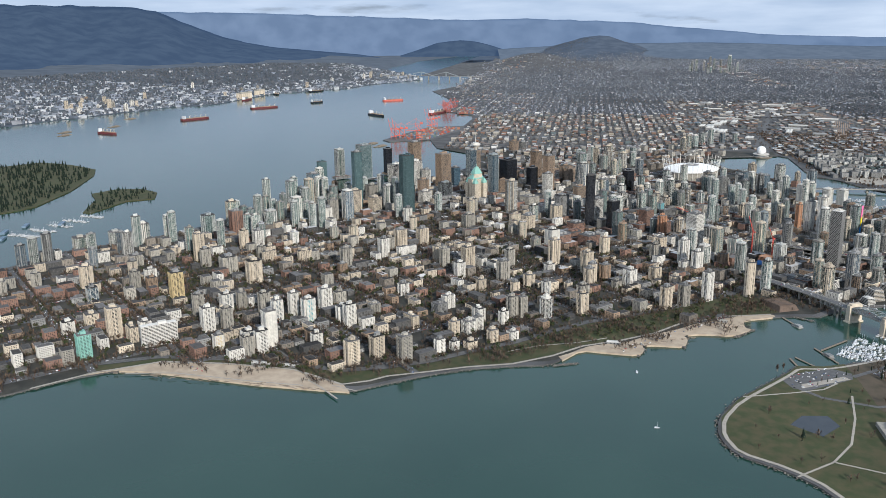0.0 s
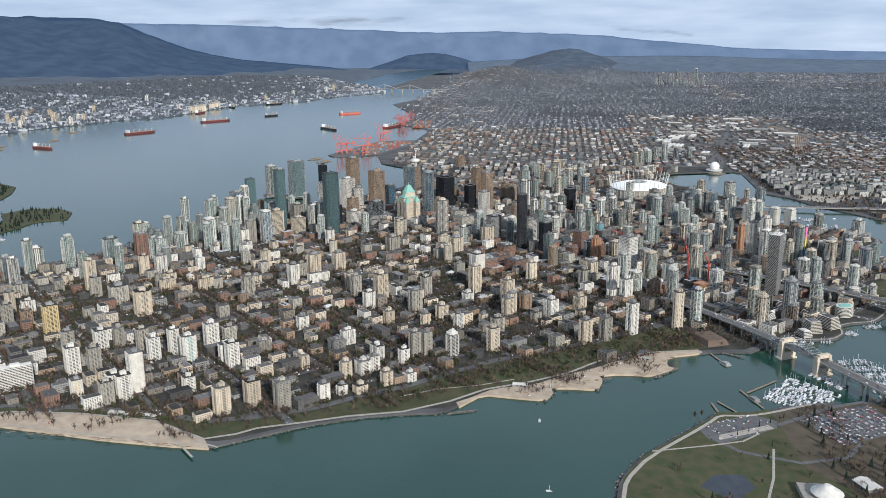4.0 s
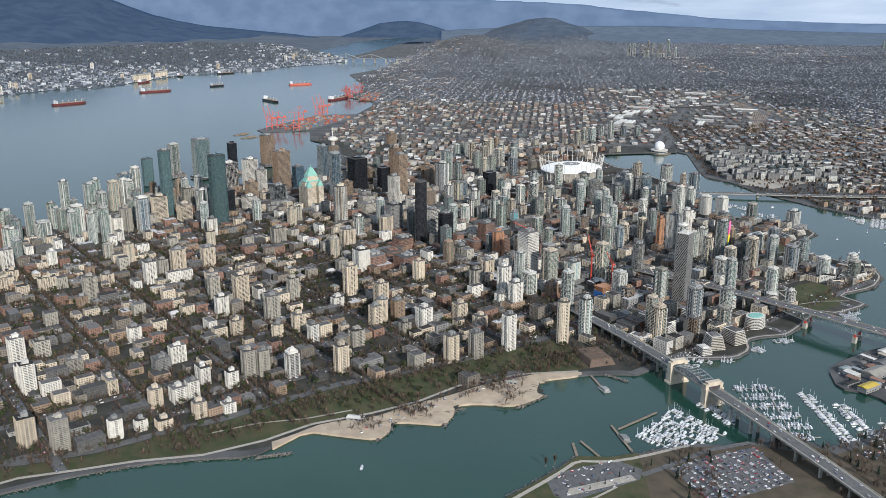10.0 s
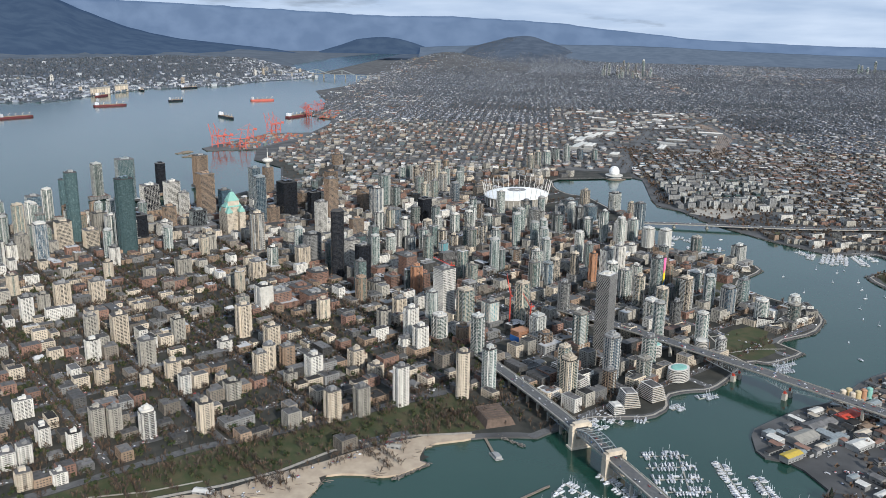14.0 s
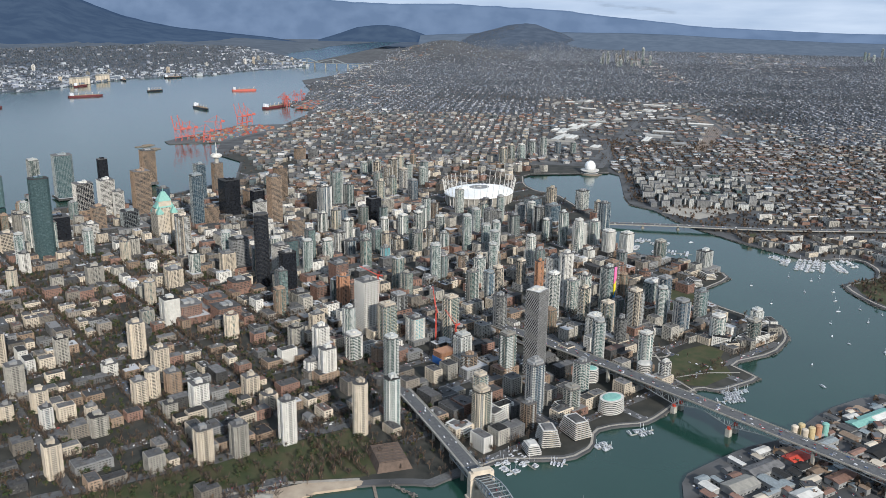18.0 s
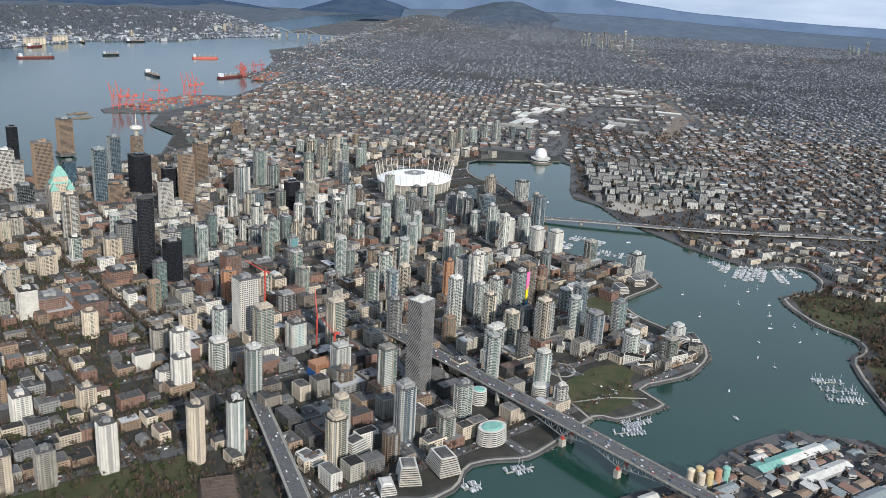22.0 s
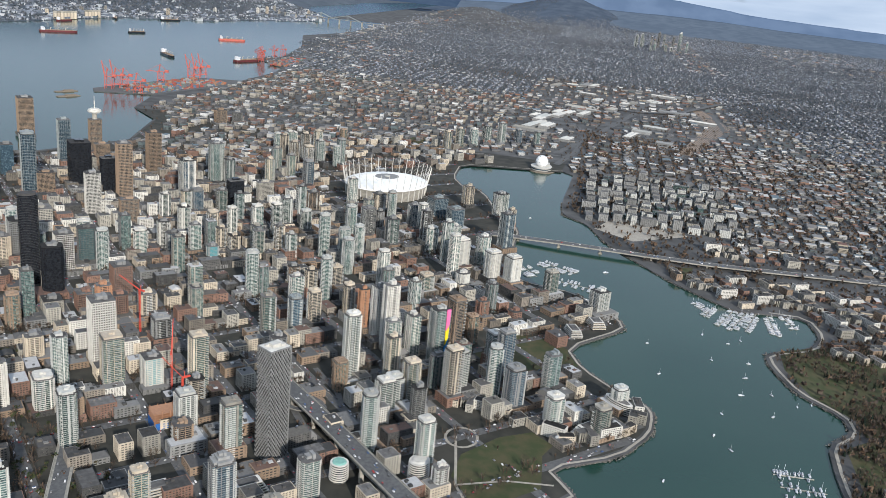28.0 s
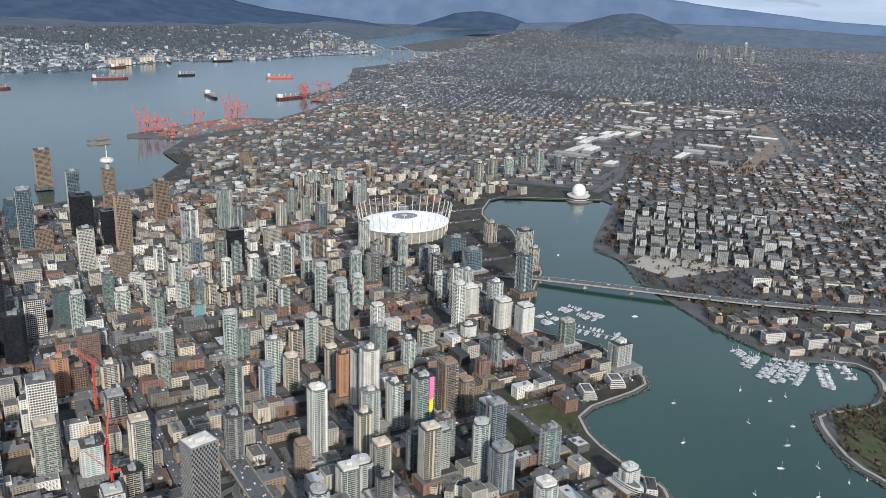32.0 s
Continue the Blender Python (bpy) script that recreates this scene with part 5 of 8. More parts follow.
def pool_hall():
    s = thing("pool_hall", -1681, -9, 3, radians(25), "brown sloping-walled pool hall with a sunken flat roof", "building")
    bm = bmesh.new()
    prism(bm, rect(66, 50), 0, 11, 0.8)
    piece("sloped_wall", s, bm, "bark", "brown concrete walls leaning inwards")
    bm = bmesh.new()
    prism(bm, rect(50, 37), 11.05, 11.4)
    for x in np.arange(-24, 25, 8):
        box(bm, x, 0, 11.4, 0.8, 36, 0.7)
    piece("roof", s, bm, "bark")
    TAKEN.append((-1681, -9, 44))


def truss(bm, a, b, depth0, depth1, n, r=0.5, side=0.0):
    """Zigzag bars between a top line a-b and a bottom line set depth below it."""
    a, b = Vector(a), Vector(b)
    pts = [a.lerp(b, i / n) for i in range(n + 1)]
    dep = [depth0 + (depth1 - depth0) * i / n for i in range(n + 1)]
    low = [p - Vector((0, 0, d)) for p, d in zip(pts, dep)]
    for i in range(n):
        beam(bm, low[i], low[i + 1], r)
        beam(bm, pts[i], low[i], r * 0.7)
        beam(bm, pts[i] if i % 2 else low[i], low[i + 1] if i % 2 else pts[i + 1], r * 0.7)


def cars_on(line, z, seed, every=26, lanes=(-6, -3, 3, 6)):
    rng = random.Random(seed)
    out = []
    for (x0, y0), (x1, y1), za, zb in zip(line, line[1:], z, z[1:]):
        ln = math.hypot(x1 - x0, y1 - y0)
        a = math.atan2(y1 - y0, x1 - x0)
        for off in lanes:
            s = rng.uniform(0, every)
            while s < ln:
                k = s / ln
                out.append((x0 + (x1 - x0) * k - math.sin(a) * off, y0 + (y1 - y0) * k + math.cos(a) * off, za + (zb - za) * k, a + (math.pi if off > 0 else 0)))
                s += rng.uniform(every * 0.5, every * 2.5)
    return out


CARS = []


def art_deco_bridge():
    d = Vector((-900, -480)).normalized()
    nrm = Vector((-d.y, d.x))
    at = lambda s, o=0.0: (-1500 + d.x * s + nrm.x * o, -8 + d.y * s + nrm.y * o)
    b = thing("art_deco_bridge", 0, 0, 0, 0, "pale concrete and steel road bridge with portal towers", "bridge")
    stations = [-120, -50, 40, 150, 240, 360, 480, 600, 720, 900]
    zs = [6, 11, 17, 23, 26, 27.5, 26, 22, 15, 5]
    bm = bmesh.new()
    ribbon(bm, [at(s) for s in stations], 24, zs, 1.6)
    piece("deck", b, bm, "concrete", "pale concrete deck")
    bm = bmesh.new()
    ribbon(bm, [at(s) for s in stations], 17, [z + 0.12 for z in zs])
    piece("carriageway", b, bm, "road")
    for side in (-1, 1):
        bm = bmesh.new()
        ribbon(bm, [at(s, side * 11.6) for s in stations], 0.8, [z + 1.3 for z in zs], 1.4)
        piece("parapet", b, bm, "concrete")
    zat = lambda s: float(np.interp(s, stations, zs))
    for s in (285, 376):
        bm = bmesh.new()
        for o in (-13.5, 13.5):
            x, y = at(s, o)
            turned_box(bm, x, y, -3, 11, 7, 32, math.atan2(d.y, d.x))
            turned_box(bm, x, y, 29, 8, 6, 8, math.atan2(d.y, d.x))
        x, y = at(s)
        turned_box(bm, x, y, 33, 7, 24, 6, math.atan2(d.y, d.x))
        turned_box(bm, x, y, 39, 8, 26, 1.2, math.atan2(d.y, d.x))
        turned_box(bm, x, y, -3, 16, 38, 6, math.atan2(d.y, d.x))
        turned_box(bm, x, y, 3, 9, 26, 12, math.atan2(d.y, d.x))
        piece("portal_tower", b, bm, "beige", "pale stone-like concrete portal over the road")
    for s in (-40, -5, 30, 60, 95, 130, 165, 200, 240, 430, 475, 520, 565, 610, 660, 710, 760, 810):
        bm = bmesh.new()
        for o in (-7, 7):
            x, y = at(s, o)
            turned_box(bm, x, y, -2, 3, 4, zat(s) + 1, math.atan2(d.y, d.x))
        x, y = at(s)
        turned_box(bm, x, y, zat(s) - 3.4, 2.4, 18, 1.8, math.atan2(d.y, d.x))
        piece("pier", b, bm, "concrete")
    for side in (-11, 11):
        bm = bmesh.new()
        span = [285 + 91 * i / 10 for i in range(11)]
        top = [30 + 9.5 * math.sin(math.pi * i / 10) for i in range(11)]
        for i in range(10):
            p0, p1 = at(span[i], side), at(span[i + 1], side)
            beam(bm, (*p0, top[i]), (*p1, top[i + 1]), 0.7)
            beam(bm, (*p0, 26), (*p1, 26), 0.6)
            beam(bm, (*p0, 26), (*p0, top[i]), 0.4)
            beam(bm, (*(p0 if i < 5 else p1), top[i] if i < 5 else top[i + 1]), (*(p1 if i < 5 else p0), 26), 0.4)
        piece("through_truss", b, bm, "steel", "grey-green steel truss")
        for sa, sb in ((200, 285), (376, 475)):
            bm = bmesh.new()
            truss(bm, (*at(sa, side * 0.9), zat(sa) - 1.6), (*at(sb, side * 0.9), zat(sb) - 1.6), 7, 7, 10, 0.45)
            piece("deck_truss", b, bm, "steel")
    bm = bmesh.new()
    for i in range(1, 10):
        s = 285 + 9.1 * i
        beam(bm, (*at(s, -11), 30 + 9.5 * math.sin(math.pi * i / 10)), (*at(s, 11), 30 + 9.5 * math.sin(math.pi * i / 10)), 0.4)
    piece("cross_bracing", b, bm, "steel")
    CARS.extend(cars_on([at(s) for s in stations], [z + 0.15 for z in zs], 4, 40))


def high_bridge():
    line = [(-1060, -20), (-1150, -125), (-1240, -213), (-1310, -280), (-1375, -342), (-1432, -400), (-1490, -460), (-1560, -535), (-1640, -622), (-1720, -715), (-1820, -840), (-1930, -985)]
    zs = [4, 12, 20, 26, 30, 32, 33.5, 33.5, 33, 31, 26, 16]
    b = thing("high_level_bridge", 0, 0, 0, 0, "wide grey road bridge on steel arched trusses", "bridge")
    bm = bmesh.new()
    ribbon(bm, line, 28, zs, 1.6)
    piece("deck", b, bm, "concrete", "grey concrete deck")
    bm = bmesh.new()
    ribbon(bm, line, 23, [z + 0.12 for z in zs])
    piece("carriageway", b, bm, "road")
    for side in (-1, 1):
        bm = bmesh.new()
        ang = math.atan2(-105, -85)
        ribbon(bm, [(x - math.sin(ang) * 13.4 * side, y + math.cos(ang) * 13.4 * side) for x, y in line], 0.6, [z + 1.1 for z in zs], 1.2)
        piece("parapet", b, bm, "concrete")
    cum = np.r_[0, np.cumsum([math.hypot(b1[0] - a1[0], b1[1] - a1[1]) for a1, b1 in zip(line, line[1:])])]
    def at(s, o=0.0):
        x, y = np.interp(s, cum, [p[0] for p in line]), np.interp(s, cum, [p[1] for p in line])
        i = min(np.searchsorted(cum, s), len(line) - 1)
        i = max(i, 1)
        a = math.atan2(line[i][1] - line[i - 1][1], line[i][0] - line[i - 1][0])
        return float(x - math.sin(a) * o), float(y + math.cos(a) * o), a
    zat = lambda s: float(np.interp(s, cum, zs))
    s_piers = [110, 170, 230, 300, 370, 440, 575, 672, 800, 900, 1000, 1100]
    for s in s_piers:
        main = s in (575, 672)
        bm = bmesh.new()
        for o in (-9, 9):
            x, y, a = at(s, o)
            turned_box(bm, x, y, -2, 4 if not main else 7, 5 if not main else 8, zat(s) - (1 if not main else 20), a)
        x, y, a = at(s)
        turned_box(bm, x, y, zat(s) - (5 if not main else 24), 3, 24, 2, a)
        piece("pier", b, bm, "concrete")
        if main:
            bm = bmesh.new()
            for o in (-9, 9):
                x, y, a = at(s, o)
                turned_box(bm, x, y, zat(s) - 22, 4, 4, 5, a)
            piece("pier_cap", b, bm, "red", "red-painted pier head")
    for o in (-10, 10):
        for sa, sb in zip(s_piers[4:], s_piers[5:10]):
            bm = bmesh.new()
            mid = (sa + sb) / 2
            deep = lambda s: 16 if s in (575, 672) else 7
            xa, xm, xb = at(sa, o)[:2], at(mid, o)[:2], at(sb, o)[:2]
            truss(bm, (*xa, zat(sa) - 1.6), (*xm, zat(mid) - 1.6), deep(sa), 5.5, 6, 0.5)
            truss(bm, (*xm, zat(mid) - 1.6), (*xb, zat(sb) - 1.6), 5.5, deep(sb), 6, 0.5)
            piece("arched_truss", b, bm, "steel", "pale green steel truss")
    CARS.extend(cars_on(line, [z + 0.15 for z in zs], 9, 34, (-9, -6, -3, 3, 6, 9)))
    bm = bmesh.new()
    loop = [(x - 1245, y - 195) for x, y in disc(20, 46, 40)]
    ribbon(bm, loop + loop[:1], 9, [3.5 + 5 * (0.5 + 0.5 * math.cos(i * 0.31)) for i in range(21)], 0.8)
    tagged(part("ramp_road", mesh_of("ramp_road", bm, "road")), "grey looping access ramp beside the bridge", "road", kind="structure")
    TAKEN.append((-1245, -195, 44))
    for x, y in line[:5]:
        TAKEN.append((x, y, 22))


def low_bridge():
    line = [(-255, -300), (-258, -400), (-262, -500), (-265, -600), (-268, -720), (-262, -850), (-240, -1000), (-215, -1150), (-190, -1300)]
    zs = [6, 10, 12.5, 13.5, 13.5, 12.5, 11, 10, 8]
    b = thing("low_road_bridge", 0, 0, 0, 0, "low pale concrete road bridge over the creek", "bridge")
    bm = bmesh.new()
    ribbon(bm, line, 26, zs, 2.4)
    piece("deck", b, bm, "concrete")
    bm = bmesh.new()
    ribbon(bm, line, 20, [z + 0.12 for z in zs])
    piece("carriageway", b, bm, "road")
    for (x, y), z in zip(line[1:], zs[1:]):
        bm = bmesh.new()
        box(bm, x, y, -2, 9, 4, z - 0.4)
        box(bm, x, y, -2, 14, 8, 4)
        piece("pier", b, bm, "concrete")
    CARS.extend(cars_on(line, [z + 0.15 for z in zs], 14, 50))


stadium()
dome_hall()
chateau_hotel()
lookout_tower()
dark_oval_tower()
patterned_tower()
art_tower()
slab_hotel()
pool_hall()
art_deco_bridge()
high_bridge()
low_bridge()
fill = random.Random(11)
MERGE = []


def zone(p, q):
    if q > 1120:
        return "west" if p < 60 else "harbour"
    if p > 520 or (q < 420 and p > 60):
        return "old"
    if p > -190 and q > 330:
        return "core"
    return "south"


SHORE_LINE = WEST + CREEK_N
SHORE_BACK = INLET_S[17:]


def lots():
    for qa, qb in zip(QS, QS[1:]):
        for pa, pb in zip(PS, PS[1:]):
            zn = zone((pa + pb) / 2, (qa + qb) / 2)
            n = {"west": 5, "harbour": 4, "core": 4, "south": 5, "old": 4}[zn]
            for row in (0.27, 0.73):
                for k in range(n):
                    q = qa + 12 + (qb - qa - 24) * (k + 0.5) / n
                    yield zn, pa + (pb - pa) * row, q
    for q in range(-560, 50, 46):          # the lots east of the stadium keep the same grid
        for p in range(60, 640, 52):
            yield "old", p, q


def settle(kind, x, y, *rest, size=(1, 1, 1)):
    """A low block: a thing of its own in the quarter that the flight passes nearest, part of the far fabric elsewhere."""
    if x < -1330 and (kind in MID or x < -1600):
        place(kind, *rest[:1], x, y, *rest[1:], size)
    else:
        MERGE.append((kind, x, y, rest[1], size))


spots = [(z, *pq(p, q), p, q) for z, p, q in lots()]
sx, sy = np.array([s[1] for s in spots]), np.array([s[2] for s in spots])
land = inside_many(sx, sy, PENINSULA)
near = edge_distance(sx, sy, SHORE_LINE)
farshore = edge_distance(sx, sy, SHORE_BACK)
PARKS = [((-1275, -480), 110), ((-930, -480), 90), ((-1010, 905), 60), ((-560, -250), 45), ((250, -60), 110), ((-1180, 640), 55), ((-1330, 560), 40)]
for (zn, x, y, p, q), ok, dn, df in zip(spots, land, near, farshore):
    r = fill.random()
    if not ok or dn < (70 if q > 1100 else 26) or df < 30:
        continue
    if inside((x, y), LAWN) or any(math.hypot(x - c[0], y - c[1]) < rad for c, rad in PARKS):
        continue
    x, y = x + fill.uniform(-2.5, 2.5), y + fill.uniform(-2.5, 2.5)
    t = TURN + (math.pi / 2 if fill.random() < 0.4 else 0)
    sz = fill.uniform(0.82, 1.12)
    free = clear_of(x, y, 13)
    if not free and not clear_of(x, y, 8):
        continue
    tall = {"west": 0.07, "harbour": 0.26, "core": 0.08, "south": 0.10, "old": 0.03}[zn] if free and (zn == "west" or dn > 120) else 0
    mid = {"west": 0.16, "harbour": 0.35, "core": 0.6, "south": 0.36, "old": 0.4}[zn]
    if r < tall:
        kinds, name, label = {"west": (CONC, "apartment_tower", "concrete apartment tower with balconies"), "core": (OFFICE, "office_tower", "downtown office tower with a flat roof")}.get(
            zn, (CONDO, "apartment_tower", "pale glass condominium tower with stacked balconies"))
        big = (fill.choice(kinds), name, x, y, t, label, "building", "office towers" if zn == "core" else "residential towers", (0.88, 0.88, sz * (0.9 if zn != "old" else 0.7)))
        if x < -1300 or zn == "core":
            place(*big)
        else:
            MERGE.append((big[0], x, y, t, big[8]))
    elif r < tall + mid:
        settle(fill.choice(MID), x, y, "apartment_block", t, "mid-rise apartment block with a flat roof", "building", "apartment blocks", size=(0.88, 0.88, sz * (1 if free else 0.6)))
    elif r < (0.76 if zn == "west" else 0.88):
        k = 0.94 if zn == "west" else 1.1
        settle(fill.choice(LOW + [LOW[4], LOW[9]] * (1 if zn in ("south", "old") else 0)), x, y, "low_apartment_block", t, "low walk-up apartment block with a flat roof", "building", "low blocks", size=(k, k, fill.uniform(0.9, 1.3)))

for x, y, w in PODIUM:          # each tower stands in a low podium
    if x > -1500 and to_pq(x, y)[1] < 1250:
        k = w * fill.uniform(1.25, 1.6) / 26
        MERGE.append((fill.choice(LOW[:5] + LOW[7:]), x + fill.uniform(-5, 5), y + fill.uniform(-5, 5), TURN + fill.choice((0, math.pi / 2)), (k, k * fill.uniform(1.0, 1.4), fill.uniform(0.6, 1.4))))

# the far fabric of low blocks, one mesh for walls, glazing and roofs
M["far_wall"] = island_mat("far_block_walls", [(0.33, 0.305, 0.265), (0.4, 0.39, 0.37), (0.21, 0.125, 0.09), (0.24, 0.225, 0.205), (0.17, 0.165, 0.165), (0.32, 0.28, 0.22), (0.16, 0.125, 0.1), (0.54, 0.54, 0.53), (0.12, 0.12, 0.123), (0.19, 0.11, 0.085), (0.1, 0.125, 0.13)])
M["far_roof"] = island_mat("far_block_roofs", [(0.1, 0.098, 0.096), (0.14, 0.138, 0.136), (0.062, 0.061, 0.06), (0.19, 0.187, 0.18), (0.12, 0.112, 0.1), (0.05, 0.05, 0.05), (0.42, 0.42, 0.42), (0.08, 0.077, 0.076), (0.13, 0.083, 0.067), (0.085, 0.085, 0.086)])


def merged(entries, role, name, material, label):
    vs, fs, n = [], [], 0
    for kind, x, y, t, size in entries:
        me = dict(kind["parts"]).get(role)
        if me is None:
            continue
        if "tri" not in kind:
            kind["tri"] = {}
        if role not in kind["tri"]:
            me.calc_loop_triangles()
            v = np.zeros(len(me.vertices) * 3, np.float32)
            me.vertices.foreach_get("co", v)
            f = np.zeros(len(me.loop_triangles) * 3, np.int32)
            me.loop_triangles.foreach_get("vertices", f)
            kind["tri"][role] = (v.reshape(-1, 3) / S, f.reshape(-1, 3))
        v, f = kind["tri"][role]
        c, s = math.cos(t), math.sin(t)
        w = v * size
        vs.append(np.stack([x + c * w[:, 0] - s * w[:, 1], y + s * w[:, 0] + c * w[:, 1], 3.0 + w[:, 2]], -1))
        fs.append(f + n)
        n += len(v)
    return soup(name, np.concatenate(vs), np.concatenate(fs), material, label, "buildings")


WALL_OF = lambda e: dict(e[0]["parts"])["wall"].materials[0].name
LAST = {"apartment_tower": [], "other": []}
for e in MERGE:
    LAST["apartment_tower" if e[0] in CONC + CONDO else "other"].append(e)
for role, nm, lab in (("wall", "far_block_walls", "walls of many low and mid-rise city blocks"), ("penthouse", "far_tower_penthouses", "roof houses of many farther towers"), ("balconies", "far_tower_balconies", "stacked balconies of many farther towers")):
    for wall in sorted(set(map(WALL_OF, MERGE))):
        for third in range(3):
            some = [e for i, e in enumerate(MERGE) if i % 3 == third and WALL_OF(e) == wall and role in dict(e[0]["parts"])]
            if some:
                merged(some, role, nm, bpy.data.materials[wall], lab)
merged(LAST["other"], "glazing", "far_block_windows", "window", "dark windows of many low city blocks")
if LAST["apartment_tower"]:
    merged(LAST["apartment_tower"], "glazing", "far_tower_windows", "glass", "green glazing of many farther towers")
merged(MERGE, "roof", "far_block_roofs", "far_roof", "flat roofs of many low city blocks")

# ---- east and south: warehouses, low blocks and the sea of houses ----
BOX_V = np.array([(-.5, -.5, 0), (.5, -.5, 0), (.5, .5, 0), (-.5, .5, 0), (-.5, -.5, 1), (.5, -.5, 1), (.5, .5, 1), (-.5, .5, 1)], float)
BOX_F = np.array([(0, 1, 5, 4), (1, 2, 6, 5), (2, 3, 7, 6), (3, 0, 4, 7), (4, 5, 6, 7)])
GABLE_V = np.array([(-.56, -.56, 0), (.56, -.56, 0), (.56, .56, 0), (-.56, .56, 0), (-.5, 0, 1), (.5, 0, 1)], float)
GABLE_F = np.array([(0, 1, 5), (0, 5, 4), (2, 3, 4), (2, 4, 5), (1, 2, 5), (3, 0, 4)])
# blue-grey house tones carry the haze of distance in their base colour
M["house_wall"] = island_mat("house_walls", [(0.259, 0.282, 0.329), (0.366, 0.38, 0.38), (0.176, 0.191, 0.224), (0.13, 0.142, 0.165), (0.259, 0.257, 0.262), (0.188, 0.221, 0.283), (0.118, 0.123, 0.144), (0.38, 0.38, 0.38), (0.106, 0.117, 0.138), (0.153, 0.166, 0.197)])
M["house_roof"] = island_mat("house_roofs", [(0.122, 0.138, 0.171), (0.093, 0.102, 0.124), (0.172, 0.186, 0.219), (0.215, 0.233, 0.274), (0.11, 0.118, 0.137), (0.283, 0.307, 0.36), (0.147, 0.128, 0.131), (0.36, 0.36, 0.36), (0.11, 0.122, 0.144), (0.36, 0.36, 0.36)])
# far shore walls and roofs, tinted blue as if seen through haze
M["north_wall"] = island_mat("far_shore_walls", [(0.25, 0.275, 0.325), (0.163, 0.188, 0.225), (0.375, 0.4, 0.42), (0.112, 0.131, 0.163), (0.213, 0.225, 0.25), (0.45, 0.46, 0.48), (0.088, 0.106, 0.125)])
M["shed_roof"] = island_mat("shed_roofs", [(0.198, 0.198, 0.199), (0.304, 0.304, 0.306), (0.129, 0.13, 0.134), (0.083, 0.083, 0.088), (0.167, 0.159, 0.154), (0.144, 0.08, 0.065), (0.061, 0.061, 0.065), (0.091, 0.091, 0.092), (0.129, 0.167, 0.191), (0.106, 0.102, 0.1), (0.453, 0.44, 0.422), (0.076, 0.072, 0.069)])
rng = np.random.default_rng(21)
HILLS = [(9300, 1200, 2300, 1300, 190), (14000, 300, 3300, 2250, 345), (6000, -5200, 7000, 2600, 110)]


def lie(x, y):
    """Height of the far ground."""
    z = np.full(len(x), 3.0)
    for cx, cy, rx, ry, h in HILLS:
        r = np.hypot((x - cx) / rx, (y - cy) / ry)
        z = np.maximum(z, bell(r) * h)
    return z


def on_land(x, y, inland=20):
    return inside_many(x, y, MAINLAND) & ~inside_many(x, y, PENINSULA) & (edge_distance(x, y, CREEK_S) > inland) & (edge_distance(x, y, INLET_S) > inland)


def street_rows(x0, x1, y0, y1, dx, dy, gap, block, lane=27.0):
    """Lots on both sides of east-west avenues."""
    xs = np.arange(x0, x1, dx)
    xs = xs[(xs % block) > gap]
    ys = np.arange(math.ceil(y0 / dy) * dy, y1, dy)
    gx, gy = np.meshgrid(xs, np.concatenate([ys - lane, ys + lane]))
    return gx.ravel(), gy.ravel()


hx, hy = [], []
for x0, x1, y0, y1, dx in ((2300, 5200, -3600, 1700, 13), (5200, 8200, -4200, 1750, 17), (8200, 12600, -5200, 2000, 32), (1500, 2300, -3600, -1500, 13), (-200, 1500, -4200, -2100, 13), (2300, 8200, -6500, -3600, 19)):
    a, b = street_rows(x0, x1, y0, y1, dx, 96, 24, 172)
    hx.append(a), hy.append(b)
hx, hy = np.concatenate(hx), np.concatenate(hy)
patch = np.array([noise.noise((a * 0.0016, b * 0.0016, 4.0)) + 0.9 * noise.noise((a * 0.0052, b * 0.0075, 9.0)) for a, b in zip(hx, hy)])
keep = on_land(hx, hy) & (rng.random(len(hx)) < 0.56 + 0.85 * patch)
industrial = (hx < 3400) & (hy > -1250) & (hy < -150)
keep &= ~industrial
loose = 3.4 + np.clip(hx[keep] - 2300, 0, 6000) * 0.0065
hx, hy = hx[keep] + rng.normal(0, 1, keep.sum()) * loose, hy[keep] + rng.normal(0, 2.2, keep.sum()) * loose
n = len(hx)
hz, w, d, h = lie(hx, hy), rng.uniform(7.5, 9.5, n), rng.uniform(11, 15, n), rng.uniform(5, 7.5, n)
ang = np.where(rng.random(n) < 0.5, 0, math.pi / 2) + rng.normal(0, 0.02, n)
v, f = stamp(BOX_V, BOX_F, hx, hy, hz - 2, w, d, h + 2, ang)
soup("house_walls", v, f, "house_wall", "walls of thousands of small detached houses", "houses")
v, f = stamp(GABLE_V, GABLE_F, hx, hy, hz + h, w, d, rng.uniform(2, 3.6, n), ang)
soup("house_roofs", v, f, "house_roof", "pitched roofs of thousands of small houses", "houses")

# garages and sheds on the back lanes
gx, gy = [], []
for x0, x1, y0, y1, dx in ((2300, 5200, -3600, 1700, 17), (5200, 8200, -4200, 1750, 26), (1500, 2300, -3600, -1500, 17), (-200, 1500, -4200, -2100, 17)):
    a, b = street_rows(x0, x1, y0, y1, dx, 96, 24, 172, 42.0)
    gx.append(a), gy.append(b)
gx, gy = np.concatenate(gx), np.concatenate(gy)
k = on_land(gx, gy) & (rng.random(len(gx)) < 0.55) & ~((gx < 3400) & (gy > -1250) & (gy < -150))
gx, gy = gx[k] + rng.normal(0, 4, k.sum()), gy[k] + rng.normal(0, 4, k.sum())
n = len(gx)
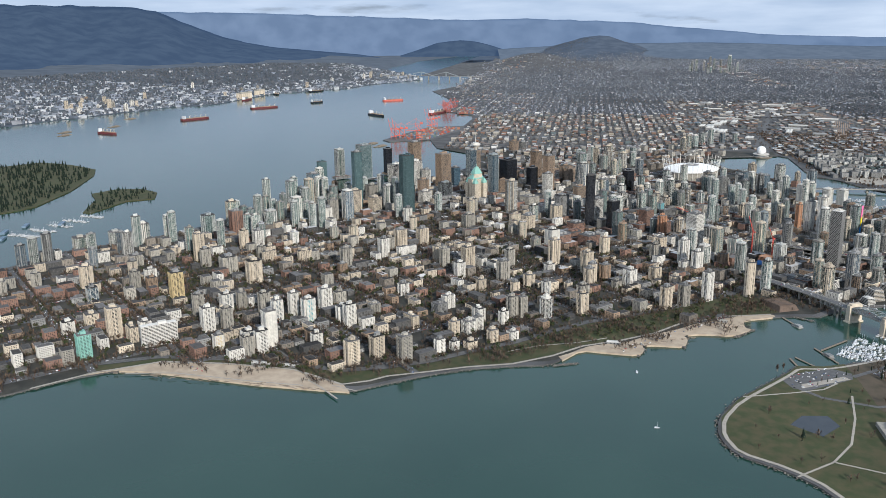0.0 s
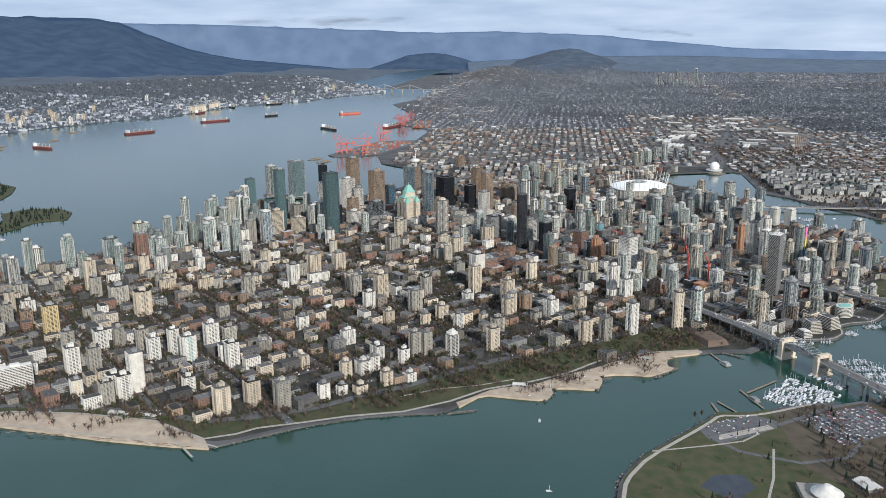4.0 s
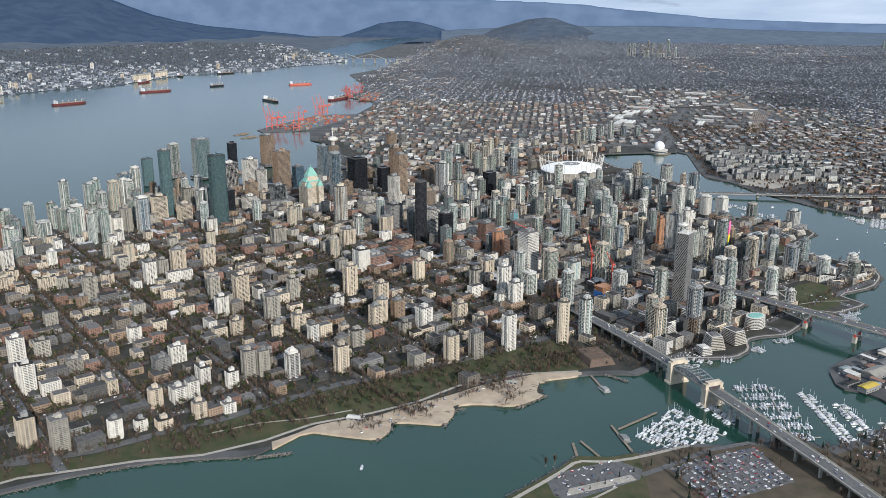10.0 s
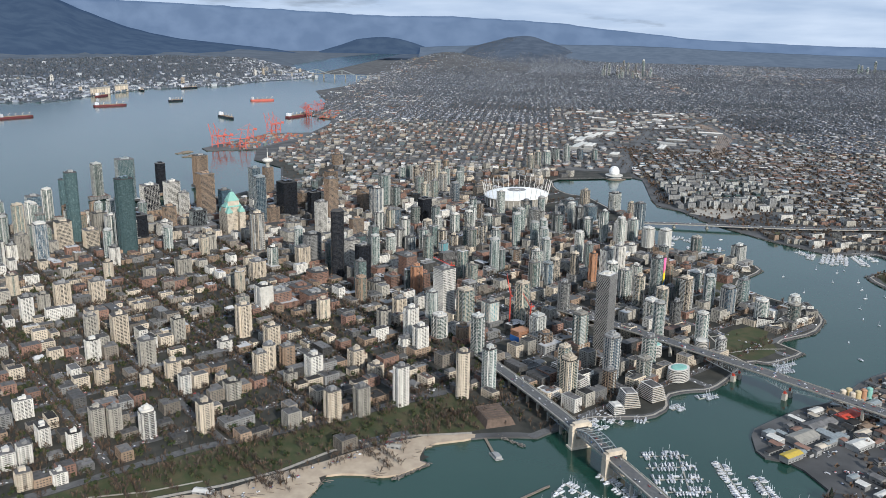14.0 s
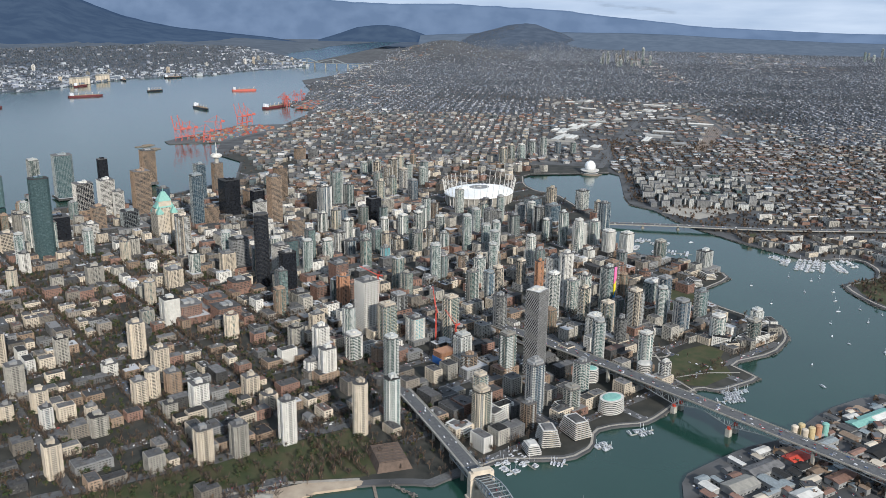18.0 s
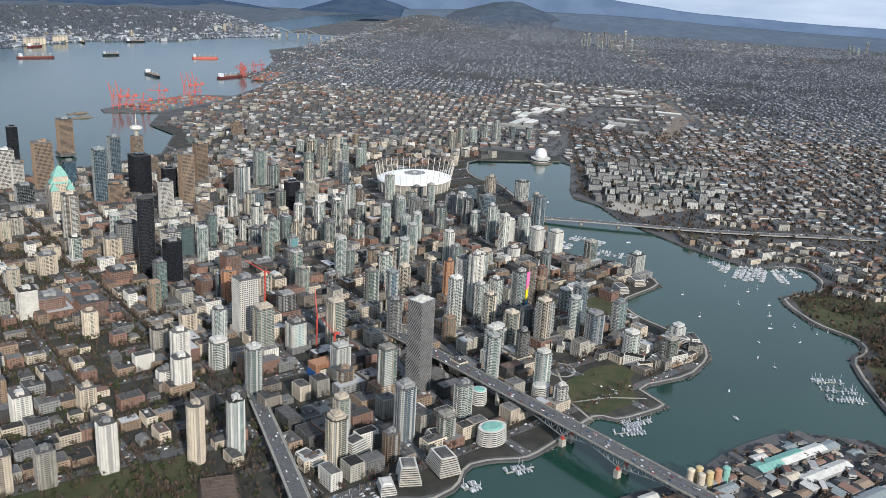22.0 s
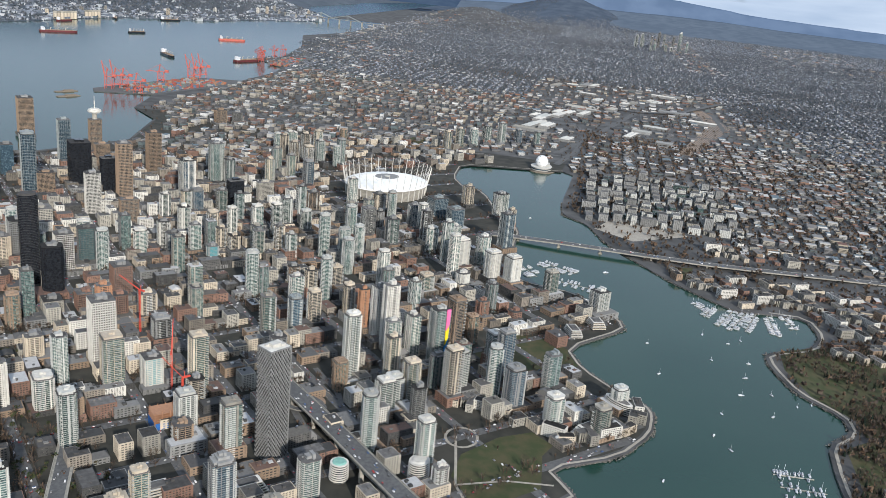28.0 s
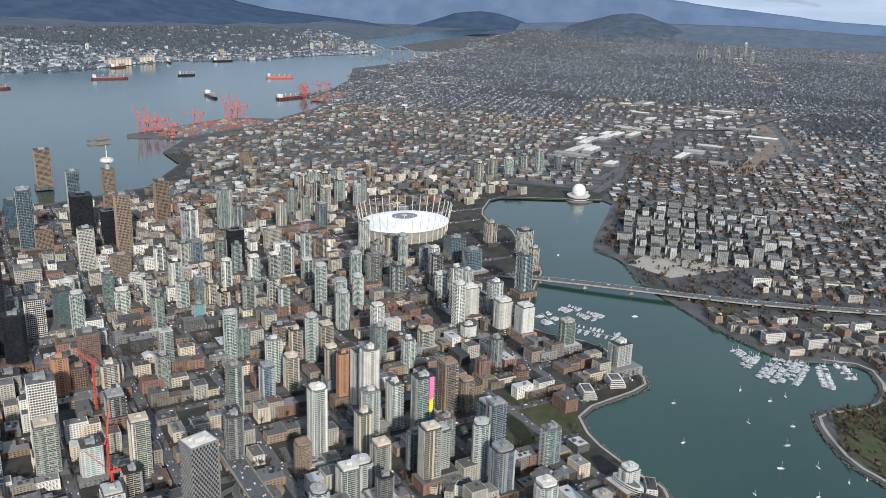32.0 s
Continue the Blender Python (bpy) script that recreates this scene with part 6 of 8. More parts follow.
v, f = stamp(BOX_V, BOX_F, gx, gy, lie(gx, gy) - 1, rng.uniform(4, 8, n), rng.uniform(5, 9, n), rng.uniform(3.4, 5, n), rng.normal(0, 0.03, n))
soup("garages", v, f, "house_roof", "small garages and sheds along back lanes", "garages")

# larger flat-roofed blocks
bx, by, bw, bd, bh = [], [], [], [], []
for x0, x1, y0, y1, sx0, sy0, wl, wh, hl, hh, keep_p in ((620, 2300, -1450, -150, 44, 48, 24, 60, 6, 11, 0.82), (2300, 3600, -1250, -150, 52, 52, 20, 62, 6, 11, 0.66), (560, 2400, -150, 1150, 34, 40, 14, 30, 7, 20, 0.8),
                                                  (-100, 1500, -2100, -950, 26, 38, 18, 30, 5, 14, 0.93), (-1100, -100, -2600, -1130, 26, 40, 17, 28, 7, 15, 0.92), (1500, 2300, -2100, -1450, 30, 48, 14, 30, 6, 12, 0.8),
                                                  (2300, 4200, 900, 1600, 60, 60, 22, 54, 6, 13, 0.7), (-2900, -1100, -2000, -560, 26, 46, 12, 22, 6, 14, 0.8), (4200, 9000, 1300, 1750, 90, 80, 30, 70, 7, 12, 0.5),
                                                  (5200, 9500, -1500, -1250, 60, 60, 26, 56, 7, 14, 0.8), (7000, 10500, -3500, -2300, 120, 110, 40, 90, 7, 12, 0.5)):
    gx, gy = np.meshgrid(np.arange(x0, x1, sx0), np.arange(y0, y1, sy0))
    gx, gy = gx.ravel(), gy.ravel()
    k = (rng.random(len(gx)) < keep_p) & on_land(gx, gy, 26) & ~((gx % 172 < 20)) & ~((gx > -330) & (gx < -150) & (gy > -1350))
    m = k.sum()
    bx.append(gx[k] + rng.normal(0, sx0 * 0.1, m)), by.append(gy[k] + rng.normal(0, sy0 * 0.1, m))
    bw.append(wl * 0.6 + (min(wh, sx0 * 1.15) - wl * 0.6) * rng.random(m) ** 1.3), bd.append(rng.uniform(wl * 0.5, min(wh, sy0 * 0.8), m)), bh.append(hl * 0.8 + (hh - hl * 0.8) * rng.random(m) ** 2)
gx, gy = np.meshgrid(np.arange(120, 1100, 36), np.arange(300, 1250, 34))      # the old quarter by the port
gx, gy = gx.ravel() + rng.normal(0, 4, gx.size), gy.ravel() + rng.normal(0, 4, gx.size)
k = inside_many(gx, gy, PENINSULA) & (edge_distance(gx, gy, INLET_S) > 60) & (rng.random(len(gx)) < 0.7) & np.array([clear_of(a, b, 18) for a, b in zip(gx, gy)])
m = k.sum()
bx.append(gx[k]), by.append(gy[k]), bw.append(rng.uniform(12, 32, m)), bd.append(rng.uniform(12, 26, m)), bh.append(rng.uniform(7, 22, m))
bx, by, bw, bd, bh = map(np.concatenate, (bx, by, bw, bd, bh))
RAILS = [(1150, -870), (1180, -930), (2120, -1200), (2750, -1120), (2700, -1040), (2060, -1075)]
YARD = [(1190, -290), (1500, -170), (2050, -370), (1700, -450), (1260, -330)]
k = ((bx + 1040) ** 2 + (by + 900) ** 2 > 150 ** 2) & ~inside_many(bx, by, RAILS) & ~inside_many(bx, by, YARD)
for line in ([(910, -415), (1435, -550), (2110, -700), (3015, -870), (4200, -1050)], [(2305, -615), (2290, -765), (2400, -950), (3000, -1220), (3500, -1540), (3960, -1860)], [(700, -430), (1030, -490), (1585, -520)]):
    k &= edge_distance(bx, by, line) > 30
bx, by, bw, bd, bh = bx[k], by[k], bw[k], bd[k], bh[k]
n = len(bx)
bz, ang = lie(bx, by), rng.normal(0, 0.015, n) + np.where((by > -700) & (by < -150) & (bx < 2300), 0.25, 0.0)
v, f = stamp(BOX_V, BOX_F, bx, by, bz - 1, bw, bd, bh + 1, ang)
soup("low_block_walls", v, f, "far_wall", "walls of low workshops, shops and flats", "buildings")
v, f = stamp(BOX_V, BOX_F, bx, by, bz + bh, bw * 0.97, bd * 0.97, np.full(n, 0.4), ang)
soup("low_block_roofs", v, f, "shed_roof", "flat roofs of low workshops, shops and flats", "buildings")
# windows in bands on these blocks
lev = [(i, k) for k in (0, 1, 2) for i in np.nonzero(bh > 3.4 * (k + 1))[0] if bx[i] < 2400]
i, k = np.array([a for a, _ in lev]), np.array([b for _, b in lev])
v, f = stamp(BOX_V, BOX_F, bx[i], by[i], bz[i] + 1.1 + 3.3 * k, bw[i] + 0.3, bd[i] + 0.3, np.full(len(i), 1.5), ang[i])
soup("low_block_windows", v, f, "window", "dark window bands of low blocks", "buildings")
# roof boxes
i = rng.integers(0, n, 4500)
i = i[bx[i] < 3000]
v, f = stamp(BOX_V, BOX_F, bx[i] + rng.uniform(-.3, .3, len(i)) * bw[i], by[i] + rng.uniform(-.3, .3, len(i)) * bd[i], bz[i] + bh[i] + 0.3, rng.uniform(1.5, 5, len(i)), rng.uniform(1.5, 5, len(i)), rng.uniform(0.8, 2.6, len(i)), ang[i])
soup("roof_plant", v, f, "far_roof", "small plant boxes on flat roofs", "buildings")

# wide avenues running east, and the rail yard
bm = bmesh.new()
for y in (-2880, -2112, -1536, -1152, -768, -96, 288, 672, 1056):
    ribbon(bm, [(x, y) for x in range(700, 12000, 400)], 24, [float(q) + 0.9 for q in lie(np.arange(700, 12000, 400).astype(float), np.full(29, float(y)))])
for x in (860, 1204, 1720, 2408, 3268, 4128, 4988, 6020, 7224):
    ribbon(bm, [(x, y) for y in range(-5200, 1400, 300)], 22, [float(q) + 1.0 for q in lie(np.full(22, float(x)), np.arange(-5200, 1400, 300).astype(float))])
for x in (-860, -560, -30, 220, 480):
    ribbon(bm, [(x, y) for y in range(-2800, -1060, 200)], 18, 3.4)
for y in (-1250, -1500, -1800):
    ribbon(bm, [(x, y) for x in range(-2600, 900, 200)], 18, 3.45)
ribbon(bm, [(910, -415), (1435, -550), (2110, -700), (3015, -870), (4200, -1050)], 26, 3.5)
ribbon(bm, [(2305, -615), (2290, -765), (2400, -950), (3000, -1220), (3500, -1540), (3960, -1860)], 24, 12.0, 1.6)
ribbon(bm, [(700, -430), (1030, -490), (1585, -520)], 24, 3.55)
ribbon(bm, [(330, 260), (560, 235), (840, 185), (1040, 110), (1300, 60)], 22, 9.0, 1.5)
ribbon(bm, [(330, 300), (560, 275), (840, 225), (1040, 170), (1300, 130)], 12, 9.0, 1.5)
tagged(part("road", mesh_of("road", bm, "road")), "grey avenues through the low eastern districts", "road", kind="structure")
sheet("rail_yard", RAILS, 3.25, "road", 0.2, "grey gravel rail yard between sheds", "ground")
bm = bmesh.new()
for k in range(9):
    ribbon(bm, [(1190 + 2 * k, -925 + 6 * k), (2110 + 2 * k, -1190 + 12 * k), (2690, -1110 + 7 * k)], 4.5, 3.6 + 0.01 * k, 0.2)
tagged(part("railway_tracks", mesh_of("railway_tracks", bm, "brown")), "rusty railway tracks side by side", "tracks", kind="structure")

# long pale sheds by the rail yards
sheds_ = random.Random(41)
for k in range(42):
    x, y = sheds_.uniform(1150, 3300), sheds_.uniform(-1250, -180)
    if k < 7:
        x, y = 1330 + 105 * k, -255 - 18 * k + sheds_.uniform(-30, 30)
    if not inside((x, y), RAILS) and bool(on_land(np.array([x]), np.array([y]), 50)[0]):
        w, d, h = sheds_.uniform(60, 150), sheds_.uniform(24, 46), sheds_.uniform(9, 13)
        s_ = thing("freight_shed", x, y, 3, radians(-15) + sheds_.choice((0, 0, 1.57)), "long low freight shed with a pale ridged roof", "building", "freight sheds")
        bm = bmesh.new()
        prism(bm, rect(w, d), 0, h)
        piece("wall", s_, bm, "grey")
        bm = bmesh.new()
        for o in (-0.25, 0.25):
            a, b, c = w / 2 + 0.5, d * (o - 0.25), d * (o + 0.25)
            v = [bm.verts.new(p) for p in ((-a, b, h + 0.1), (a, b, h + 0.1), (a, c, h + 0.1), (-a, c, h + 0.1), (-a, d * o, h + 3.2), (a, d * o, h + 3.2))]
            for f in ((0, 1, 5, 4), (2, 3, 4, 5), (1, 2, 5), (3, 0, 4), (3, 2, 1, 0)):
                bm.faces.new([v[i] for i in f])
        piece("roof", s_, bm, sheds_.choice(("white", "slab", "concrete", "grey", "white", "brick")))

# ---- mid-rise quarters on the south side of the creek ----
def rows_of(kinds, x0, x1, y0, y1, sx0, sy0, name, label, group, seed, turn=0.0, size=(1, 1, 1), keep=0.85):
    r = random.Random(seed)
    for x in np.arange(x0, x1, sx0):
        for y in np.arange(y0, y1, sy0):
            if r.random() < keep and bool(on_land(np.array([x]), np.array([y]), 26)[0]) and clear_of(x, y, 14):
                place(r.choice(kinds), name, float(x) + r.uniform(-7, 7), float(y) + r.uniform(-4, 4), turn + r.choice((0, math.pi / 2)), label, "building", group, tuple(c * r.uniform(0.8, 1.1) for c in size[:2]) + (size[2] * r.uniform(0.55, 1.15),))


VILLAGE = [low_kind(s, fl, wl, "roof", seed=200 + i) for i, (s, fl, wl) in enumerate(((rect(38, 18), 9, "slab"), (LSHAPE, 11, "slab"), (rect(44, 17), 7, "glass"), (rect(22, 20), 14, "grey"), (LSHAPE, 6, "concrete"), (rect(20, 36), 10, "grey")))]
rows_of(VILLAGE, 40, 600, -960, -530, 50, 40, "village_block", "pale mid-rise waterside apartment block with balconies", "village blocks", 31, 0.06, (1.05, 1.05, 0.72), 0.92)
TERRACE = [low_kind(s, fl, wl, "roof", seed=220 + i) for i, (s, fl, wl) in enumerate(((rect(34, 13), 4, "beige"), (LSHAPE, 5, "concrete"), (rect(26, 14), 5, "brown"), (rect(44, 15), 6, "white"), (rect(20, 14), 3, "brick")))]
sheet("bare_site", [(60, -625), (115, -760), (-10, -825), (-130, -680), (-60, -580)], 3.2, "path", 0.1, "pale bare building land beside the bridge", "ground")
rows_of(TERRACE, -700, -330, -1180, -760, 40, 34, "terrace_block", "low stepped waterside apartment block", "terrace blocks", 32, 0.5)
rows_of(TERRACE, -960, -640, -1290, -1120, 44, 40, "terrace_block", "low stepped waterside apartment block", "terrace blocks", 34, 0.3, keep=0.6)
rows_of(TERRACE, -150, 0, -1060, -850, 38, 36, "terrace_block", "low stepped waterside apartment block", "terrace blocks", 33, 0.2)
for x, y, w, h, wl in ((690, -40, 24, 72, "beige"), (770, -70, 24, 74, "beige"), (840, -110, 26, 70, "slab"), (905, -150, 26, 72, "slab"), (950, -200, 26, 84, "slab"), (985, -262, 24, 66, "slab"), (1020, -330, 24, 60, "grey"),
                       (150, 330, 26, 80, "slab"), (200, 380, 24, 86, "slab"), (250, 330, 26, 90, "slab"), (110, 270, 24, 84, "slab"), (300, 400, 24, 78, "white"), (215, 270, 26, 82, "slab"), (60, 350, 24, 76, "concrete"),
                       (340, 320, 24, 88, "slab"), (270, 220, 24, 84, "grey"), (20, 290, 22, 70, "beige"), (-90, 310, 24, 78, "slab"), (-150, 400, 24, 74, "grey"), (-60, 210, 24, 82, "slab")):
    stand(x, y, w, h, "condo", wl, "glass", variety.randint(0, 1))

# the curved terraces on the creek point
for k, (x, y, w, t) in enumerate(((-1139, -398, 20, 1.65), (-1140, -421, 22, 1.6), (-1134, -446, 24, 1.45), (-1138, -474, 24, 1.2), (-1158, -496, 22, 0.7),
                                  (-1176, -551, 26, 1.3), (-1188, -568, 24, 1.9), (-1176, -596, 28, 2.2), (-1152, -626, 28, 2.2), (-1128, -654, 26, 2.5), (-1095, -668, 26, 3.0), (-1062, -668, 24, 3.3))):
    place(TERRACE[(0, 1, 3)[k % 3]], "terrace_block", x, y, t, "low pale terrace in a curve beside the creek wall", "building", "creek terraces", (w / 34, 0.9, 0.8 if k < 5 else 1.0))
    TAKEN.append((x, y, 12))

# ---- far towers ----
r = random.Random(8)
for k in range(26):
    cx, cy, spread, hh = ((7950, -1150, 420, 150), (7400, -1100, 250, 110), (9300, -4600, 500, 120), (12800, -1500, 500, 90))[0 if k < 13 else 1 if k < 17 else 2 if k < 23 else 3]
    x, y, h = cx + r.uniform(-spread, spread), cy + r.uniform(-spread, spread) * 0.8, hh * r.uniform(0.55, 1.15)
    place(r.choice(CONDO), "distant_tower", x + 120, y, 0.0, "distant pale apartment tower far across the city", "building", "distant towers", (1.15, 1.15, h / 80.0), float(lie(np.array([x]), np.array([y]))[0]))

# ---- far shore across the inlet ----
def north_z(x, y):
    return 3.0 + np.clip((y - 3800 + 0.18 * (x - 2500)) * 0.045, 0, 260)


NORTHISH = NORTH[5:20] + [(-200, 6300), (1500, 6600), (4000, 6400), (6500, 5600), (8300, 4900), (9000, 4000)]
gx, gy = rng.uniform(-500, 9400, 44000), rng.uniform(2300, 6700, 44000)
k = inside_many(gx, gy, NORTHISH) & (rng.random(44000) < np.clip(np.exp(-np.clip(edge_distance(gx, gy, NORTH[3:21]) - 350, 0, 9000) / (np.where(gx < 4600, 1100, 330))), 0.04, 1))
gx, gy = gx[k], gy[k]
n = len(gx)
big = rng.random(n) < 0.16
w, d, h = np.where(big, rng.uniform(25, 60, n), rng.uniform(9, 16, n)), np.where(big, rng.uniform(18, 40, n), rng.uniform(9, 15, n)), np.where(big, rng.uniform(8, 22, n), rng.uniform(5, 9, n))
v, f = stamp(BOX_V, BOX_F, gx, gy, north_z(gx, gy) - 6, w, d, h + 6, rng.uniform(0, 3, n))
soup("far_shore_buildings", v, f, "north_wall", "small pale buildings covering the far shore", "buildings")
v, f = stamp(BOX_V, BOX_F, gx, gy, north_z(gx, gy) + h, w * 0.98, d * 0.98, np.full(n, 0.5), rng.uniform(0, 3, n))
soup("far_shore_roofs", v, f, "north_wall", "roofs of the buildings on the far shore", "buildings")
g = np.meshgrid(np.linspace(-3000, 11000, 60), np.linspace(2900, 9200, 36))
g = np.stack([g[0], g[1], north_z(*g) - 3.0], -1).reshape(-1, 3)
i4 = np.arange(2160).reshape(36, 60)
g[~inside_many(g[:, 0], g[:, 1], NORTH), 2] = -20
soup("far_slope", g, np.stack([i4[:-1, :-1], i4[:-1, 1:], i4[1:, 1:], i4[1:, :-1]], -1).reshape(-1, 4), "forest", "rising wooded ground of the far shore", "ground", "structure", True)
for k in range(34):
    x, y = (2500, 4250) if k < 22 else (4300, 3900) if k < 28 else (6300, 2900)
    x, y = x + r.gauss(0, 380), y + r.gauss(0, 260)
    if inside((x, y), NORTHISH):
        place(r.choice(CONC), "distant_tower", x, y, r.uniform(0, 1.5), "distant pale tower on the far shore", "building", "distant towers", (1, 1, r.uniform(0.8, 1.3)), float(north_z(np.array([x]), np.array([y]))[0]))
bm = bmesh.new()
prism(bm, disc(12, 14, 14, 0, 0), 0, 44)
SILO = mesh_of("silo_body", bm, "beige")
bm = bmesh.new()
box(bm, 0, 0, 44.05, 24, 20, 6)
box(bm, 0, 0, 50.05, 29.6, 9, 7)
SILO_HEAD = mesh_of("silo_head", bm, "concrete")
for x, y, n in ((3520, 3420, 7), (3880, 3400, 5)):
    for k in range(n):
        s_ = thing("grain_silo", x + 30 * k * math.cos(0.25), y - 30 * k * math.sin(0.25), 3, -0.25, "tall pale concrete grain silo in a row on the far shore", "silo", "grain silos")
        part("drum", SILO, s_)
        part("head_house", SILO_HEAD, s_)

# the far narrows bridge
b = thing("narrows_bridge", 6080, 1700, 0, radians(76), "long steel truss bridge over the far narrows", "bridge")
bm = bmesh.new()
box(bm, 500, 0, 44, 1300, 22, 3)
piece("deck", b, bm, "concrete")
for x in range(-100, 1200, 130):
    bm = bmesh.new()
    box(bm, x, 0, -2, 8, 18, 46)
    piece("pier", b, bm, "concrete")
for o in (-10, 10):
    bm = bmesh.new()
    for x, hgt in ((330, 44), (640, 44)):
        beam(bm, (x - 150, o, 47), (x, o, 47 + hgt), 2)
        beam(bm, (x, o, 47 + hgt), (x + 150, o, 58), 2)
        beam(bm, (x, o, 47), (x, o, 47 + hgt), 2)
    truss(bm, (480, o, 58), (500, o, 58), 10, 10, 2, 1.0)
    piece("truss", b, bm, "steel")

# ---- port: cranes, containers and ships ----
def gantry_crane(x, y, turn, boom_up, k=1.0):
    c = thing("gantry_crane", x, y, 3, turn, "tall red quayside container crane" + (" with its boom raised" if boom_up else ""), "crane", "quay cranes")
    bm = bmesh.new()
    for sx in (-13, 13):
        for sy in (-9, 9):
            beam(bm, (sx, sy, 0), (sx * 0.9, sy, 46), 0.8)
        beam(bm, (sx, -9, 14), (sx, 9, 14), 1.0)
        beam(bm, (sx * 0.9, -9, 46), (sx * 0.9, 9, 46), 1.2)
    for sy in (-9, 9):
        beam(bm, (-13, sy, 14), (13, sy, 14), 0.9)
        beam(bm, (-12, sy, 14), (12, sy, 44), 0.7)
    piece("legs", c, bm, "crane_red")
    bm = bmesh.new()
    for sy in (-3, 3):
        beam(bm, (-30, sy, 47), (14, sy, 47), 0.9)
        beam(bm, (14, sy, 47), (26, sy, 104) if boom_up else (62, sy, 47), 0.8)
    piece("boom", c, bm, "crane_red")
    bm = bmesh.new()
    for sy in (-4, 4):
        beam(bm, (10, sy, 46), (4, sy, 76), 0.9)
    beam(bm, (4, -4, 76), (4, 4, 76), 0.9)
    beam(bm, (4, 0, 76), (-28, 0, 48), 0.5)
    beam(bm, (4, 0, 76), (23, 0, 92) if boom_up else (55, 0, 48), 0.5)
    piece("apex_frame", c, bm, "crane_red")
    bm = bmesh.new()
    box(bm, -22, 0, 48.5, 14, 9, 7)
    piece("machine_house", c, bm, "crane_red")
    c.scale = (k, k, k)


for x, y, up in ((1030, 1475, 1), (1075, 1465, 1), (1010, 1330, 0), (1095, 1440, 0), (1560, 1372, 1), (1605, 1362, 1), (1650, 1352, 1), (1330, 1400, 0)):
    gantry_crane(x, y, radians(100), up, 1.1)
for x, y in ((2480, 1400), (2560, 1440), (2640, 1460), (2760, 1430), (2850, 1410)):
    gantry_crane(x, y, radians(60), 0, 1.0)
sheet("quay_apron", [(930, 1478), (1000, 1528), (1618, 1390), (1700, 1180), (1500, 1150), (1040, 1272)], 3.3, "road", 0.3, "paved container yard on the quay", "ground")
M["container"] = island_mat("containers", [(0.34, 0.09, 0.07), (0.36, 0.15, 0.09), (0.3, 0.1, 0.08), (0.12, 0.16, 0.23), (0.3, 0.29, 0.28), (0.28, 0.12, 0.09), (0.14, 0.19, 0.17), (0.33, 0.2, 0.13), (0.16, 0.15, 0.15)])
cx, cy = [], []
for gx0, gy0, ga, nu, nv in ((1010, 1300, -0.22, 34, 9), (1080, 1420, -0.22, 30, 4), (2420, 1220, 0.1, 26, 9)):
    for a in range(nu):
        for bq in range(nv):
            if rng.random() < 0.72:
                ux, uy = a * 16.5, bq * 13.0
                cx.append(gx0 + ux * math.cos(ga) - uy * math.sin(ga)), cy.append(gy0 + ux * math.sin(ga) + uy * math.cos(ga))
cx, cy = np.array(cx), np.array(cy)
v, f = stamp(BOX_V, BOX_F, cx, cy, np.full(len(cx), 3.3), np.full(len(cx), 12.5), np.full(len(cx), 9.6), rng.integers(1, 6, len(cx)) * 2.6, np.full(len(cx), -0.22))
soup("container_stacks", v, f, "container", "stacked red, orange and blue shipping containers", "containers")


def cargo_ship(x, y, length, turn, hull="hull", label="dark red bulk carrier at anchor", laden=False):
    s = thing("cargo_ship", x, y, 0, turn, label, "ship", "anchored ships")
    b = length * 0.085
    half = [(-0.5, 0.75), (-0.46, 1.0), (0.3, 1.0), (0.42, 0.75), (0.48, 0.35), (0.5, 0.0)]
    outline = [(u * length, v * b) for u, v in half] + [(u * length, -v * b) for u, v in half[::-1]]
    bm = bmesh.new()
    prism(bm, outline, -2, 11, 1.03)
    piece("hull", s, bm, hull)
    bm = bmesh.new()
    prism(bm, scaled(outline, 0.98), 11.05, 11.6)
    piece("deck", s, bm, "brown")
    for k in range(7):
        bm = bmesh.new()
        box(bm, (-0.26 + 0.1 * k) * length, 0, 11.6, length * 0.07, b * 1.1, 2.6)
        piece("deck_hatch", s, bm, "brown" if not laden else "container")
    bm = bmesh.new()
    box(bm, -0.41 * length, 0, 11.6, length * 0.07, b * 1.7, 15)
    box(bm, -0.405 * length, 0, 26.6, length * 0.05, b * 2.0, 3)
    box(bm, -0.45 * length, 0, 11.6, length * 0.03, b * 0.6, 20)
    piece("superstructure", s, bm, "boat", "white bridge house")
    if not laden:
        for k in range(4):
            bm = bmesh.new()
            xx = (-0.21 + 0.2 * k) * length
            beam(bm, (xx, 0, 11), (xx, 0, 28), 1.0)
            beam(bm, (xx, 0, 24), (xx + 12, 0, 30), 0.6)
            piece("deck_crane", s, bm, "beige")


for x, y, ln, tn, hl, lb in ((1150, 3260, 150, -1.9, "hull", "red bulk carrier seen bow-on at anchor"), (1960, 3080, 215, -0.55, "hull", "dark red bulk carrier at anchor"), (2790, 2900, 225, -0.75, "hull", "dark red bulk carrier at anchor"),
                             (3260, 2625, 120, -0.6, "black", "small dark cargo ship at anchor"), (2300, 1885, 190, -2.35, "black", "dark cargo ship with a pale deck at anchor"), (3490, 2035, 180, -0.95, "crane_red", "orange-red bulk carrier at anchor"),
                             (2480, 1480, 210, -0.35, "hull", "dark red container ship at the quay"), (4450, 3010, 170, -0.6, "black", "dark cargo ship beside the silos"),
                             (3480, 3320, 150, -0.1, "hull", "red cargo ship loading beside the silos"), (4060, 3270, 120, -2.4, "black", "dark cargo ship with a white bridge seen bow-on")):
    cargo_ship(x, y, ln, tn, hl, lb)
